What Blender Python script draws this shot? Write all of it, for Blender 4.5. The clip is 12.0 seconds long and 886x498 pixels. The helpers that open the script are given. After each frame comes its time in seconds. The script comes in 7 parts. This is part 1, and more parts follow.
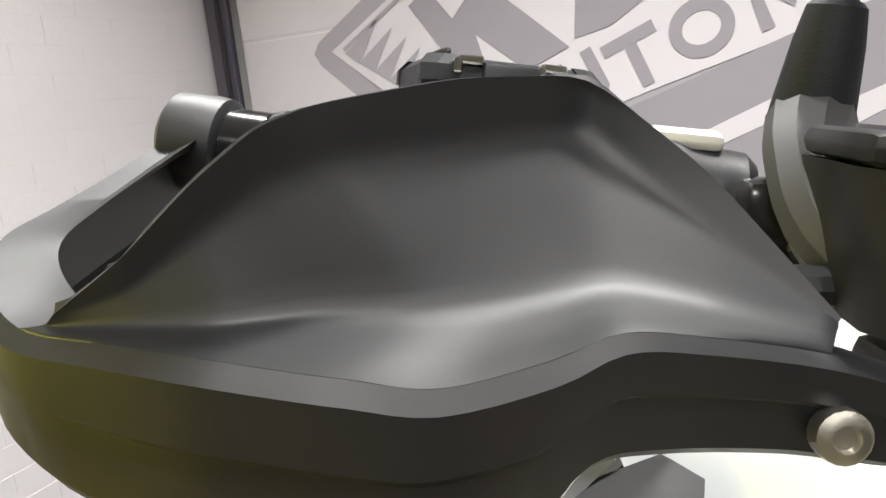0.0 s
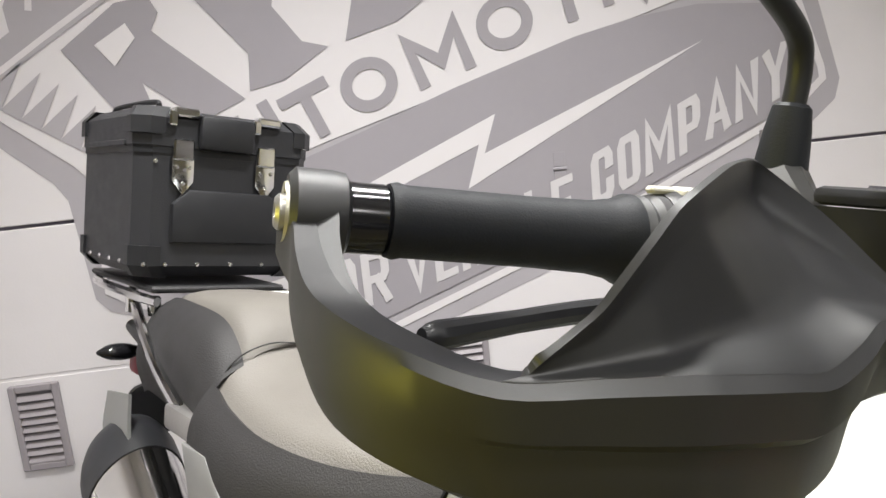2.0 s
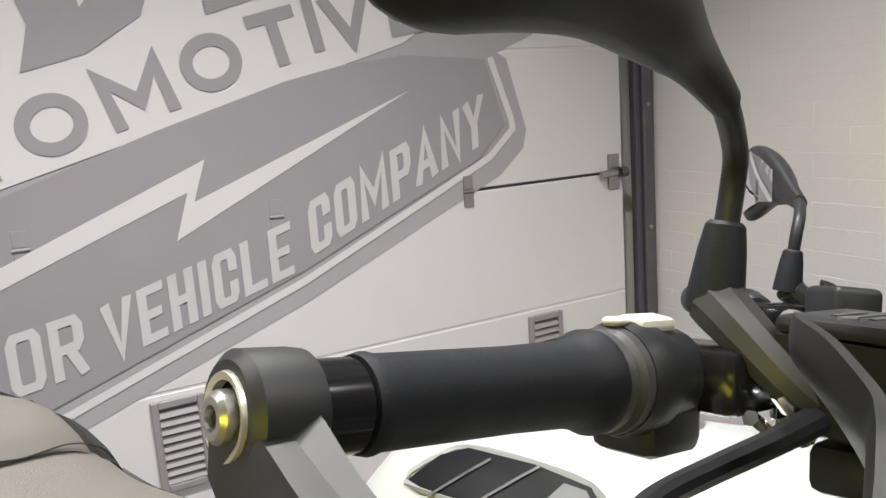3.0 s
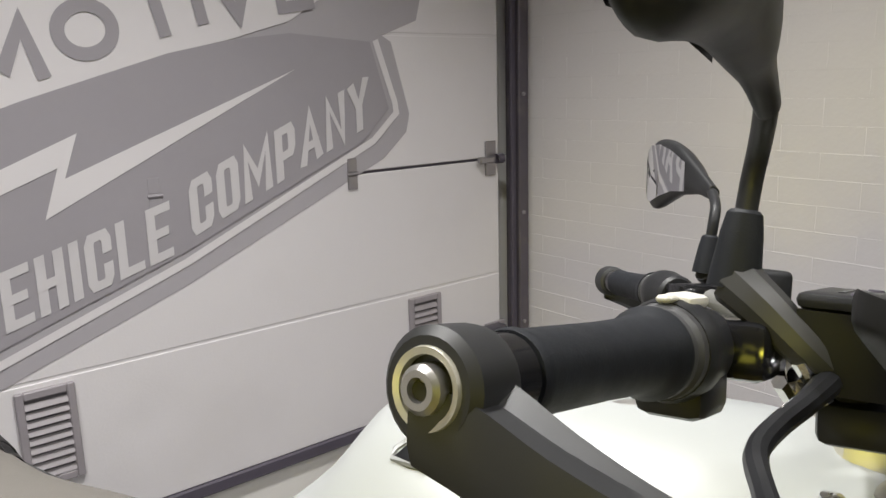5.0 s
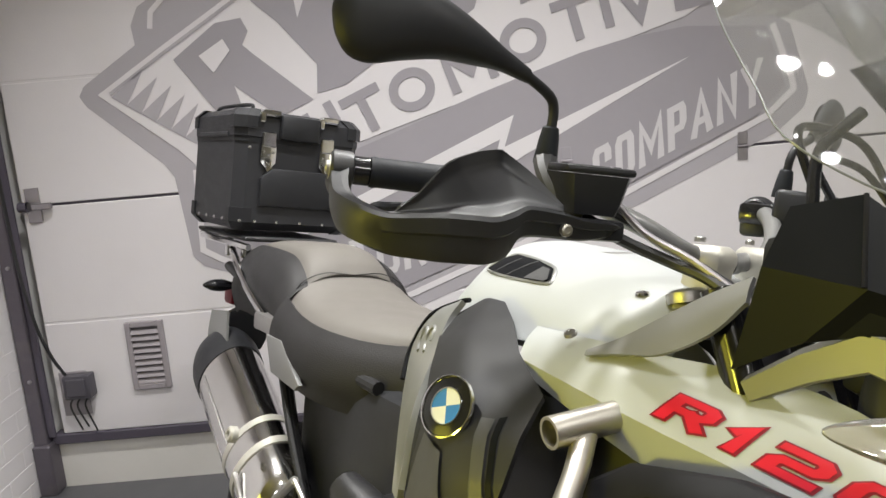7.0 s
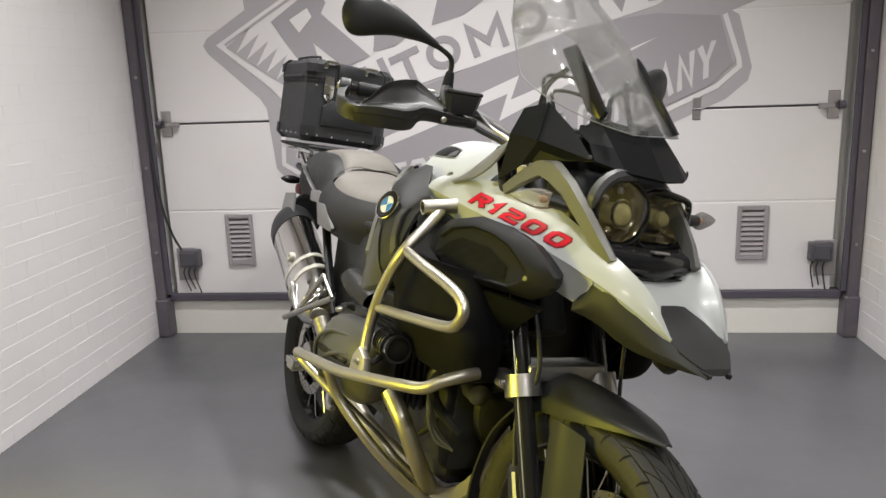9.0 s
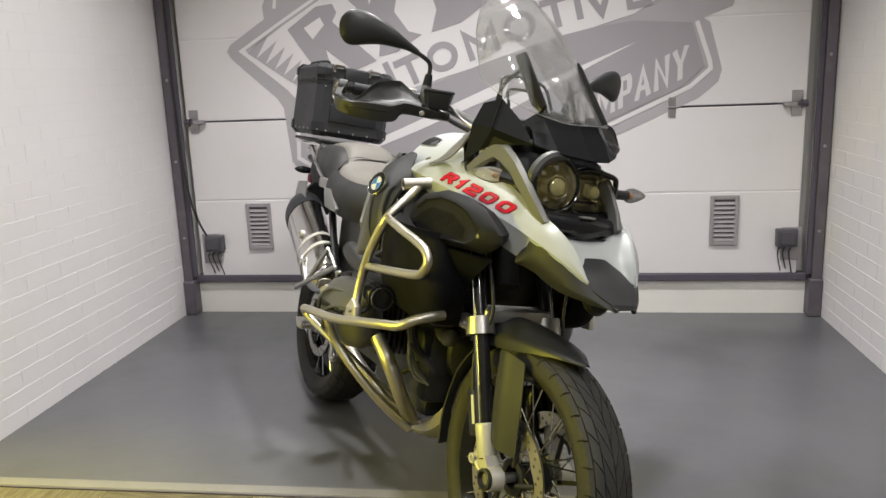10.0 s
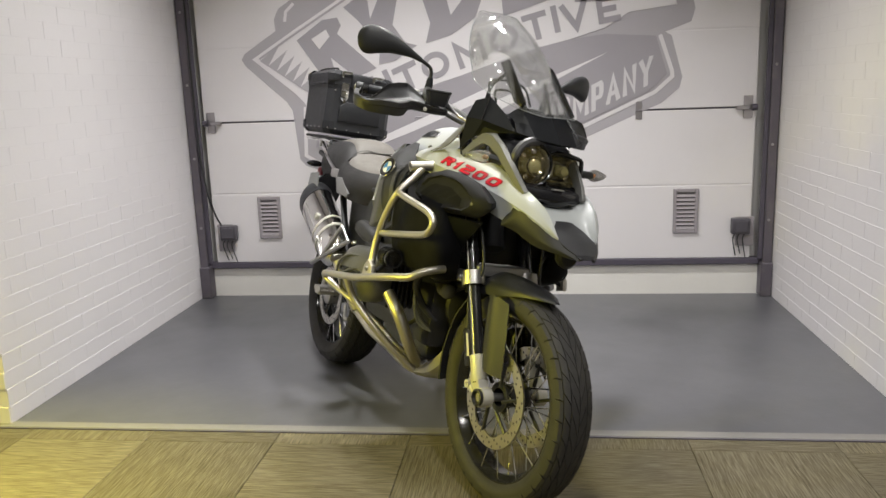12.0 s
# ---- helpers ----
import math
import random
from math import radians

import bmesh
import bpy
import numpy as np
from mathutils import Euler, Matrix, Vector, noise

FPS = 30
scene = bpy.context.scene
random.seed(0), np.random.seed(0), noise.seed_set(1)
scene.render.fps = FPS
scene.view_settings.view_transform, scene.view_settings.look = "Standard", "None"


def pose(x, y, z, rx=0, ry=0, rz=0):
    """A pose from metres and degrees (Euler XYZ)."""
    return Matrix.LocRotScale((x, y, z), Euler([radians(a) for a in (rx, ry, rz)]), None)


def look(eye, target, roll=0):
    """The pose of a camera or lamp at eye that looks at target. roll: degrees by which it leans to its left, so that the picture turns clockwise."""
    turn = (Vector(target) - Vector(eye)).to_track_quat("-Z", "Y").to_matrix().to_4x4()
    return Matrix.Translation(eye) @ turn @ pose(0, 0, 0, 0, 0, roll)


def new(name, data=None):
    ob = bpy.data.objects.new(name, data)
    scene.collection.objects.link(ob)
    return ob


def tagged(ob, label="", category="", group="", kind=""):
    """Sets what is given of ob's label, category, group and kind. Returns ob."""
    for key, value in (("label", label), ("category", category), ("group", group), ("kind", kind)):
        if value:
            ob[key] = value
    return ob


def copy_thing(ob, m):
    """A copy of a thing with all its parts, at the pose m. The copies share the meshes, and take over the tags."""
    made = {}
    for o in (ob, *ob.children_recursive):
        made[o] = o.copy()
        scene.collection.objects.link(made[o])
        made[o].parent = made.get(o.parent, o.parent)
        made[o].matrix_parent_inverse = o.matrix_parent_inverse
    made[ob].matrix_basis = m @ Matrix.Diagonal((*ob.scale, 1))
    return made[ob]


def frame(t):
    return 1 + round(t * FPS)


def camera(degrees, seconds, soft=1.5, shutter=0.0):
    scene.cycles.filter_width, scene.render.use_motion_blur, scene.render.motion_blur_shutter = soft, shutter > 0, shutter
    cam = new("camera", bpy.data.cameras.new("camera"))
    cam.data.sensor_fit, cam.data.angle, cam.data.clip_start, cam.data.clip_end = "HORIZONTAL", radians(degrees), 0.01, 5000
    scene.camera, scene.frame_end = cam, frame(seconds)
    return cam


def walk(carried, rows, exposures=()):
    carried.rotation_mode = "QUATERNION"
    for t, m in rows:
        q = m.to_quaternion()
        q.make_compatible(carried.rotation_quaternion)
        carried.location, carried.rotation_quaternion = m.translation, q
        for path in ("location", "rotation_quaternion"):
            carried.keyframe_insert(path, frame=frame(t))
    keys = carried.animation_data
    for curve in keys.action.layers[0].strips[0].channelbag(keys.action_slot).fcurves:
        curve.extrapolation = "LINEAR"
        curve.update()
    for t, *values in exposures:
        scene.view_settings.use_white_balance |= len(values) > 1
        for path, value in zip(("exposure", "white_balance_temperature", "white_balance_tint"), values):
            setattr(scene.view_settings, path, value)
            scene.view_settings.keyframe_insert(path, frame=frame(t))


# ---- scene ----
cam = camera(59.2, 12.0)
PATH = [
    (0, (1.684, -2.181, 1.277), (0.881, -0.388, 0.901), -6.3),
    (0.5, (1.698, -2.174, 1.276), (1.022, -0.329, 0.907), -6.8),
    (1, (1.651, -2.207, 1.289), (1.149, -0.305, 0.929), -6.9),
    (1.5, (1.573, -2.25, 1.294), (1.412, -0.292, 0.915), -5.6),
    (2, (1.485, -2.265, 1.313), (1.639, -0.305, 0.947), -5.8),
    (2.5, (1.429, -2.216, 1.336), (1.978, -0.326, 0.977), -5.1),
    (3, (1.398, -2.144, 1.36), (2.334, -0.413, 1.003), -4.1),
    (3.2, (1.382, -2.138, 1.363), (2.436, -0.476, 1.004), -3.8),
    (4.8, (1.248, -2.077, 1.375), (2.688, -0.76, 0.94), -0.6),
    (5, (1.298, -2.1, 1.369), (2.543, -0.592, 0.951), -1.5),
    (5.2, (1.321, -2.136, 1.365), (2.426, -0.518, 0.962), -2.1),
    (5.5, (1.363, -2.219, 1.361), (2.193, -0.443, 0.962), -3.1),
    (6, (1.381, -2.44, 1.355), (1.861, -0.535, 0.98), -4.2),
    (6.5, (1.464, -2.619, 1.363), (1.689, -0.665, 1.001), -4.9),
    (7, (1.565, -2.799, 1.334), (1.563, -0.833, 0.964), -4.9),
    (7.5, (1.61, -3.071, 1.32), (1.517, -1.111, 0.934), -4.3),
    (7.7, (1.618, -3.185, 1.32), (1.504, -1.233, 0.901), -4.2),
    (9.3, (1.919, -3.859, 1.291), (1.693, -1.921, 0.849), -1.8),
    (9.5, (1.938, -3.938, 1.299), (1.703, -2.002, 0.858), -1.8),
    (10, (2.031, -4.125, 1.288), (1.766, -2.191, 0.855), -2.2),
    (10.5, (2.089, -4.294, 1.291), (1.823, -2.36, 0.859), -2.4),
    (11, (2.06, -4.474, 1.265), (1.809, -2.536, 0.841), -2.2),
    (11.5, (2.052, -4.585, 1.265), (1.814, -2.643, 0.85), -2.1),
    (12, (2.045, -4.625, 1.265), (1.819, -2.681, 0.856), -2.0),
]
walk(cam, [(t, look(eye, target, roll)) for t, eye, target, roll in PATH],
     [(0.0, 0.2), (1.0, 0.25), (2.5, 0.0), (4.8, -0.45), (5.5, -0.4), (7.0, -0.15), (9.5, -0.05), (12.0, -0.1)])

# ---------------------------------------------------------------- world and lamps
world = bpy.data.worlds.new("world")
scene.world = world
world.use_nodes = True
world.node_tree.nodes["Background"].inputs[0].default_value = (0.62, 0.6, 0.66, 1)
world.node_tree.nodes["Background"].inputs[1].default_value = 0.05


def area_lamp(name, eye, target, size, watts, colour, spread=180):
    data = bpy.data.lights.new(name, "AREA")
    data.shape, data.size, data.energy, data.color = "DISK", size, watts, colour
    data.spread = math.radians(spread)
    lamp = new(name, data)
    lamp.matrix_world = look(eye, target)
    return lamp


WHITE_LIGHT = (0.985, 0.972, 0.94)
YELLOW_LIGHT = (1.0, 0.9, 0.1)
# unseen ceiling lamps; the last one is set as front fill for the motorcycle
DOWNLIGHTS = [(1.0, -1.2), (2.05, -1.2), (1.75, -2.7), (3.3, -2.9), (1.2, -4.6), (2.9, -4.8)]
for k, (lx, ly) in enumerate(DOWNLIGHTS):
    area_lamp("ceiling_lamp", (lx, ly, 2.86), (lx, ly + 0.001, 0), 0.22, (24, 27, 13, 15, 17, 45)[k], WHITE_LIGHT, 108 if k < 2 else 150)
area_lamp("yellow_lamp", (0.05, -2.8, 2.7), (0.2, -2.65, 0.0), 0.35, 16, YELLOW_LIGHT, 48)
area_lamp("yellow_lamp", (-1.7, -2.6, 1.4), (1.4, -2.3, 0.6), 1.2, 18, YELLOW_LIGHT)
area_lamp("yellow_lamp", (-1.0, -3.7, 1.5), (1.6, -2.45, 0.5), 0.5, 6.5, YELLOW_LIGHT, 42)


# ---------------------------------------------------------------- materials
def material(name, colour, rough=0.5, metal=0.0, vary=0.08, scale=8.0, bump=0.0, bump_scale=60.0, spec=0.5, coat=0.0, spread=0.0,
             wear=None, wear_amount=0.0, stretch=(1, 1, 1)):
    """A procedural surface: two scales of colour change, roughness change and a fine relief."""
    m = bpy.data.materials.new(name)
    m.use_nodes = True
    nt = m.node_tree
    p = nt.nodes["Principled BSDF"]
    coords = nt.nodes.new("ShaderNodeTexCoord")
    mapping = nt.nodes.new("ShaderNodeMapping")
    mapping.inputs["Scale"].default_value = stretch
    nt.links.new(coords.outputs["Object"], mapping.inputs["Vector"])

    def noise_at(size, detail=4.0):
        n = nt.nodes.new("ShaderNodeTexNoise")
        n.inputs["Scale"].default_value, n.inputs["Detail"].default_value = size, detail
        nt.links.new(mapping.outputs["Vector"], n.inputs["Vector"])
        return n.outputs["Fac"]

    def mixed(factor, a, b):
        mix = nt.nodes.new("ShaderNodeMix")
        mix.data_type = "RGBA"
        if isinstance(factor, float):
            mix.inputs[0].default_value = factor
        else:
            nt.links.new(factor, mix.inputs[0])
        for slot, value in ((6, a), (7, b)):
            if isinstance(value, tuple):
                mix.inputs[slot].default_value = (*value, 1)
            else:
                nt.links.new(value, mix.inputs[slot])
        return mix.outputs[2]

    light = tuple(min(1.0, c * (1 + vary)) for c in colour)
    dark = tuple(c * (1 - vary) for c in colour)
    base = mixed(noise_at(scale), dark, light)
    base = mixed(0.3, base, mixed(noise_at(scale * 9, 6.0), dark, light))
    if spread:
        info = nt.nodes.new("ShaderNodeObjectInfo")
        base = mixed(info.outputs["Random"], base, tuple(c * (1 - spread) for c in colour))
    if wear:
        ramp = nt.nodes.new("ShaderNodeMapRange")
        ramp.inputs[1].default_value, ramp.inputs[2].default_value = 0.56, 0.72
        ramp.inputs[4].default_value = wear_amount
        nt.links.new(noise_at(scale * 0.6, 8.0), ramp.inputs[0])
        base = mixed(ramp.outputs[0], base, wear)
    nt.links.new(base, p.inputs["Base Color"])
    ramp = nt.nodes.new("ShaderNodeMapRange")
    ramp.inputs[3].default_value, ramp.inputs[4].default_value = max(0.0, rough * 0.8), min(1.0, rough * 1.2)
    nt.links.new(noise_at(scale * 2.5), ramp.inputs[0])
    nt.links.new(ramp.outputs[0], p.inputs["Roughness"])
    p.inputs["Metallic"].default_value = metal
    p.inputs["Specular IOR Level"].default_value = spec
    p.inputs["Coat Weight"].default_value = coat
    p.inputs["Coat Roughness"].default_value = 0.08
    if bump:
        b = nt.nodes.new("ShaderNodeBump")
        b.inputs["Strength"].default_value, b.inputs["Distance"].default_value = bump, 0.002
        nt.links.new(noise_at(bump_scale, 3.0), b.inputs["Height"])
        nt.links.new(b.outputs["Normal"], p.inputs["Normal"])
    return m


def carpet_material():
    """Loop-pile carpet: fine stripes of brown and grey yarn that run along one side of the tile."""
    m = bpy.data.materials.new("carpet")
    m.use_nodes = True
    nt = m.node_tree
    p = nt.nodes["Principled BSDF"]
    coords = nt.nodes.new("ShaderNodeTexCoord")
    mapping = nt.nodes.new("ShaderNodeMapping")
    mapping.inputs["Scale"].default_value = (13.0, 470.0, 20.0)
    info = nt.nodes.new("ShaderNodeObjectInfo")
    nt.links.new(coords.outputs["Object"], mapping.inputs["Vector"])
    shift = nt.nodes.new("ShaderNodeVectorMath")
    nt.links.new(mapping.outputs["Vector"], shift.inputs[0])
    nt.links.new(info.outputs["Random"], shift.inputs[1])
    n = nt.nodes.new("ShaderNodeTexNoise")
    n.inputs["Scale"].default_value, n.inputs["Detail"].default_value = 1.0, 2.0
    nt.links.new(shift.outputs["Vector"], n.inputs["Vector"])
    ramp = nt.nodes.new("ShaderNodeValToRGB")
    ramp.color_ramp.elements[0].position, ramp.color_ramp.elements[0].color = 0.3, (0.078, 0.066, 0.042, 1)
    ramp.color_ramp.elements[1].position, ramp.color_ramp.elements[1].color = 0.68, (0.215, 0.188, 0.13, 1)
    nt.links.new(n.outputs["Fac"], ramp.inputs["Fac"])
    tone = nt.nodes.new("ShaderNodeMapRange")
    tone.inputs[3].default_value, tone.inputs[4].default_value = 0.72, 1.12
    nt.links.new(info.outputs["Random"], tone.inputs[0])
    scaled = nt.nodes.new("ShaderNodeVectorMath")
    scaled.operation = "SCALE"
    nt.links.new(ramp.outputs["Color"], scaled.inputs[0])
    nt.links.new(tone.outputs[0], scaled.inputs["Scale"])
    nt.links.new(scaled.outputs["Vector"], p.inputs["Base Color"])
    p.inputs["Roughness"].default_value = 0.95
    p.inputs["Specular IOR Level"].default_value = 0.1
    b = nt.nodes.new("ShaderNodeBump")
    b.inputs["Strength"].default_value, b.inputs["Distance"].default_value = 0.7, 0.004
    nt.links.new(n.outputs["Fac"], b.inputs["Height"])
    nt.links.new(b.outputs["Normal"], p.inputs["Normal"])
    return m


def glass_material(name, tint, rough=0.02, ior=1.45, haze=0.0, share=1.0, waves=0.0):
    """Thin clear sheet: light goes straight through, and the surface mirrors more at flat angles."""
    m = bpy.data.materials.new(name)
    m.use_nodes = True
    nt = m.node_tree
    nt.nodes.remove(nt.nodes["Principled BSDF"])
    clear = nt.nodes.new("ShaderNodeBsdfTransparent")
    clear.inputs["Color"].default_value = (*tint, 1)
    gloss = nt.nodes.new("ShaderNodeBsdfGlossy")
    gloss.inputs["Roughness"].default_value = rough
    fresnel = nt.nodes.new("ShaderNodeFresnel")
    fresnel.inputs["IOR"].default_value = ior
    mix = nt.nodes.new("ShaderNodeMixShader")
    weak = nt.nodes.new("ShaderNodeMath")
    weak.operation = "MULTIPLY"
    weak.inputs[1].default_value = share
    nt.links.new(fresnel.outputs["Fac"], weak.inputs[0])
    nt.links.new(weak.outputs[0], mix.inputs[0])
    nt.links.new(clear.outputs[0], mix.inputs[1])
    nt.links.new(gloss.outputs[0], mix.inputs[2])
    last = mix
    if waves:
        coords = nt.nodes.new("ShaderNodeTexCoord")
        swell = nt.nodes.new("ShaderNodeTexNoise")
        swell.inputs["Scale"].default_value, swell.inputs["Detail"].default_value = 9.0, 1.0
        nt.links.new(coords.outputs["Object"], swell.inputs["Vector"])
        relief = nt.nodes.new("ShaderNodeBump")
        relief.inputs["Strength"].default_value, relief.inputs["Distance"].default_value = 1.0, waves
        nt.links.new(swell.outputs["Fac"], relief.inputs["Height"])
        nt.links.new(relief.outputs["Normal"], gloss.inputs["Normal"])
    if haze:
        # pale diffuse veil; gives the screen its whitish sheen as colour, lenses some body
        veil = nt.nodes.new("ShaderNodeBsdfDiffuse")
        veil.inputs["Color"].default_value = (0.7, 0.7, 0.7, 1)
        last = nt.nodes.new("ShaderNodeMixShader")
        last.inputs[0].default_value = haze
        nt.links.new(mix.outputs[0], last.inputs[1])
        nt.links.new(veil.outputs[0], last.inputs[2])
    nt.links.new(last.outputs[0], nt.nodes["Material Output"].inputs["Surface"])
    return m


def glowing(name, colour, strength):
    m = bpy.data.materials.new(name)
    m.use_nodes = True
    p = m.node_tree.nodes["Principled BSDF"]
    p.inputs["Emission Color"].default_value = (*colour, 1)
    p.inputs["Emission Strength"].default_value = strength
    return m


BRICK = material("white_painted_brick", (0.76, 0.735, 0.75), 0.55, vary=0.03, scale=6, bump=0.3, bump_scale=90, spread=0.012)
MORTAR = material("painted_mortar", (0.74, 0.715, 0.73), 0.8, vary=0.1, scale=20, bump=0.5)
PLASTER = material("plain_wall_paint", (0.74, 0.73, 0.72), 0.8, vary=0.05, scale=3, bump=0.2)
DOOR_SKIN = material("door_white_coat", (0.74, 0.715, 0.735), 0.42, vary=0.035, scale=2.5, bump=0.15, bump_scale=140, wear=(0.6, 0.57, 0.56), wear_amount=0.25)
SILL_PAINT = material("sill_white_paint", (0.8, 0.78, 0.74), 0.5, vary=0.05, scale=7, bump=0.2)
MURAL_GREY = material("mural_grey", (0.42, 0.4, 0.43), 0.5, vary=0.06, scale=5, spec=0.4)
MURAL_DARK = material("mural_dark_grey", (0.34, 0.322, 0.35), 0.5, vary=0.06, scale=5, spec=0.4)
MURAL_WHITE = material("mural_white", (0.72, 0.695, 0.715), 0.45, vary=0.03, scale=3)
MURAL_LETTER = material("mural_letter_white", (0.62, 0.6, 0.62), 0.5, vary=0.06, scale=9, wear=(0.5, 0.48, 0.5), wear_amount=0.4)
STEEL_TRACK = material("door_track_steel", (0.16, 0.145, 0.17), 0.45, 0.6, vary=0.15, scale=10, wear=(0.3, 0.27, 0.25), wear_amount=0.4)
RAIL_DARK = material("door_rail_rubber", (0.085, 0.075, 0.1), 0.6, vary=0.1, scale=9)
ZINC = material("zinc_plate", (0.42, 0.4, 0.42), 0.4, 0.9, vary=0.12, scale=25)
VENT_GREY = material("vent_grey_plastic", (0.31, 0.285, 0.305), 0.5, vary=0.05, scale=12)
VENT_BACK = material("vent_backing_grey", (0.12, 0.11, 0.12), 0.6, vary=0.1, scale=12)
VENT_DARK = material("vent_gap", (0.1, 0.09, 0.11), 0.7)
FLOOR_PAINT = material("grey_floor_paint", (0.105, 0.105, 0.115), 0.36, vary=0.3, scale=1.7, bump=0.12, bump_scale=45, wear=(0.06, 0.06, 0.066), wear_amount=0.7)
FLOOR_EDGE = material("worn_floor_edge", (0.2, 0.19, 0.185), 0.5, vary=0.2, scale=6, bump=0.2)
CARPET = carpet_material()
CABLE = material("cable_black", (0.02, 0.02, 0.022), 0.5)
SOCKET = material("socket_dark_plastic", (0.075, 0.07, 0.085), 0.45, vary=0.1)
CEILING = material("ceiling_paint", (0.74, 0.73, 0.72), 0.8, vary=0.05, scale=2)
LAMP_GLOW = glowing("lamp_glow", (1.0, 0.96, 0.97), 30.0)


# ---------------------------------------------------------------- mesh helpers
def part(name, bm, mat, parent=None, label="", smooth=35):
    me = bpy.data.meshes.new(name)
    bmesh.ops.recalc_face_normals(bm, faces=bm.faces)
    bm.to_mesh(me)
    bm.free()
    if smooth:
        me.shade_smooth()
        me.set_sharp_from_angle(angle=radians(smooth))
    me.materials.append(mat)
    ob = new(name, me)
    ob.parent = parent
    if label:
        ob["label"] = label
    return ob


def shared(name, me, parent, matrix):
    ob = new(name, me)
    ob.parent = parent
    ob.matrix_local = matrix
    return ob


def add_box(bm, lo, hi, bevel=0.0, seg=1, matrix=None):
    verts = [bm.verts.new((x, y, z)) for x in (lo[0], hi[0]) for y in (lo[1], hi[1]) for z in (lo[2], hi[2])]
    faces = [bm.faces.new([verts[i] for i in f]) for f in ((0, 1, 3, 2), (4, 6, 7, 5), (0, 4, 5, 1), (2, 3, 7, 6), (0, 2, 6, 4), (1, 5, 7, 3))]
    if matrix:
        bmesh.ops.transform(bm, matrix=matrix, verts=verts)
    if bevel:
        edges = list({e for f in faces for e in f.edges})
        bmesh.ops.bevel(bm, geom=edges, offset=bevel, segments=seg, affect="EDGES", profile=0.5)
    return bm


def box_mesh(lo, hi, bevel=0.0, seg=1):
    return add_box(bmesh.new(), lo, hi, bevel, seg)


def frame_along(d):
    d = Vector(d).normalized()
    side = d.cross(Vector((0, 0, 1)) if abs(d.z) < 0.9 else Vector((1, 0, 0))).normalized()
    return side, d.cross(side).normalized()


def smooth_line(pts, steps=6, closed=False):
    """Catmull-Rom points through the given ones."""
    pts = [Vector(p) for p in pts]
    n, out = len(pts), []
    spans = n if closed else n - 1
    for i in range(spans):
        if closed:
            a, b, c, d = (pts[(i + k) % n] for k in (-1, 0, 1, 2))
        else:
            b, c = pts[i], pts[i + 1]
            a = pts[i - 1] if i else b * 2 - c
            d = pts[i + 2] if i + 2 < n else c * 2 - b
        for s in range(steps):
            t = s / steps
            out.append(0.5 * (2 * b + (c - a) * t + (2 * a - 5 * b + 4 * c - d) * t * t + (3 * b - a - 3 * c + d) * t ** 3))
    if not closed:
        out.append(pts[-1])
    return out


def add_tube(bm, pts, radius, seg=10, steps=5, closed=False, cap=True):
    """A round tube along a smoothed line; radius may be a list, one for each given point."""
    line = smooth_line(pts, steps, closed) if steps > 1 else [Vector(p) for p in pts]
    n = len(line)
    if isinstance(radius, (int, float)):
        radii = [radius] * n
    else:
        radii = [radius[min(len(radius) - 1, i // steps)] + (radius[min(len(radius) - 1, i // steps + 1)] - radius[min(len(radius) - 1, i // steps)]) * ((i % steps) / steps) for i in range(n)]
    rings, side = [], None
    for i, p in enumerate(line):
        d = (line[(i + 1) % n] - line[i - 1]) if closed else (line[min(i + 1, n - 1)] - line[max(i - 1, 0)])
        d.normalize()
        if side is None:
            side, _ = frame_along(d)
        side = (side - d * side.dot(d)).normalized()
        up = d.cross(side)
        rings.append([bm.verts.new(p + radii[i] * (side * math.cos(a) + up * math.sin(a))) for a in (math.tau * k / seg for k in range(seg))])
    for i in range(n if closed else n - 1):
        a, b = rings[i], rings[(i + 1) % n]
        for k in range(seg):
            bm.faces.new((a[k], a[(k + 1) % seg], b[(k + 1) % seg], b[k]))
    if cap and not closed:
        bm.faces.new(rings[0])
        bm.faces.new(rings[-1])
    return bm


def add_lathe(bm, profile, origin, axis, seg=24, closed=False):
    """Turns a profile of (distance along the axis, radius) round the axis."""
    axis = Vector(axis).normalized()
    side, up = frame_along(axis)
    origin = Vector(origin)
    rings = []
    for d, r in profile:
        if r < 1e-6:
            rings.append([bm.verts.new(origin + axis * d)])
        else:
            rings.append([bm.verts.new(origin + axis * d + r * (side * math.cos(a) + up * math.sin(a))) for a in (math.tau * k / seg for k in range(seg))])
    pairs = list(zip(rings, rings[1:])) + ([(rings[-1], rings[0])] if closed else [])
    for a, b in pairs:
        for k in range(seg):
            quad = [a[k % len(a)], a[(k + 1) % len(a)], b[(k + 1) % len(b)], b[k % len(b)]]
            quad = list(dict.fromkeys(quad))
            if len(quad) > 2:
                bm.faces.new(quad)
    return bm


def add_prism(bm, poly, thickness, bevel=0.0, seg=2):
    """A flat outline of 3D points, given thickness towards both sides and rounded edges."""
    pts = [Vector(p) for p in poly]
    c = sum(pts, Vector()) / len(pts)
    nrm = Vector()
    for a, b in zip(pts, pts[1:] + pts[:1]):
        nrm += (a - c).cross(b - c)
    nrm.normalize()
    top = [bm.verts.new(p + nrm * thickness / 2) for p in pts]
    low = [bm.verts.new(p - nrm * thickness / 2) for p in pts]
    faces = [bm.faces.new(top), bm.faces.new(low[::-1])]
    n = len(pts)
    for i in range(n):
        faces.append(bm.faces.new((top[i], low[i], low[(i + 1) % n], top[(i + 1) % n])))
    if bevel:
        edges = list({e for f in faces[:2] for e in f.edges})
        bmesh.ops.bevel(bm, geom=edges, offset=bevel, segments=seg, affect="EDGES", profile=0.5)
    return bm


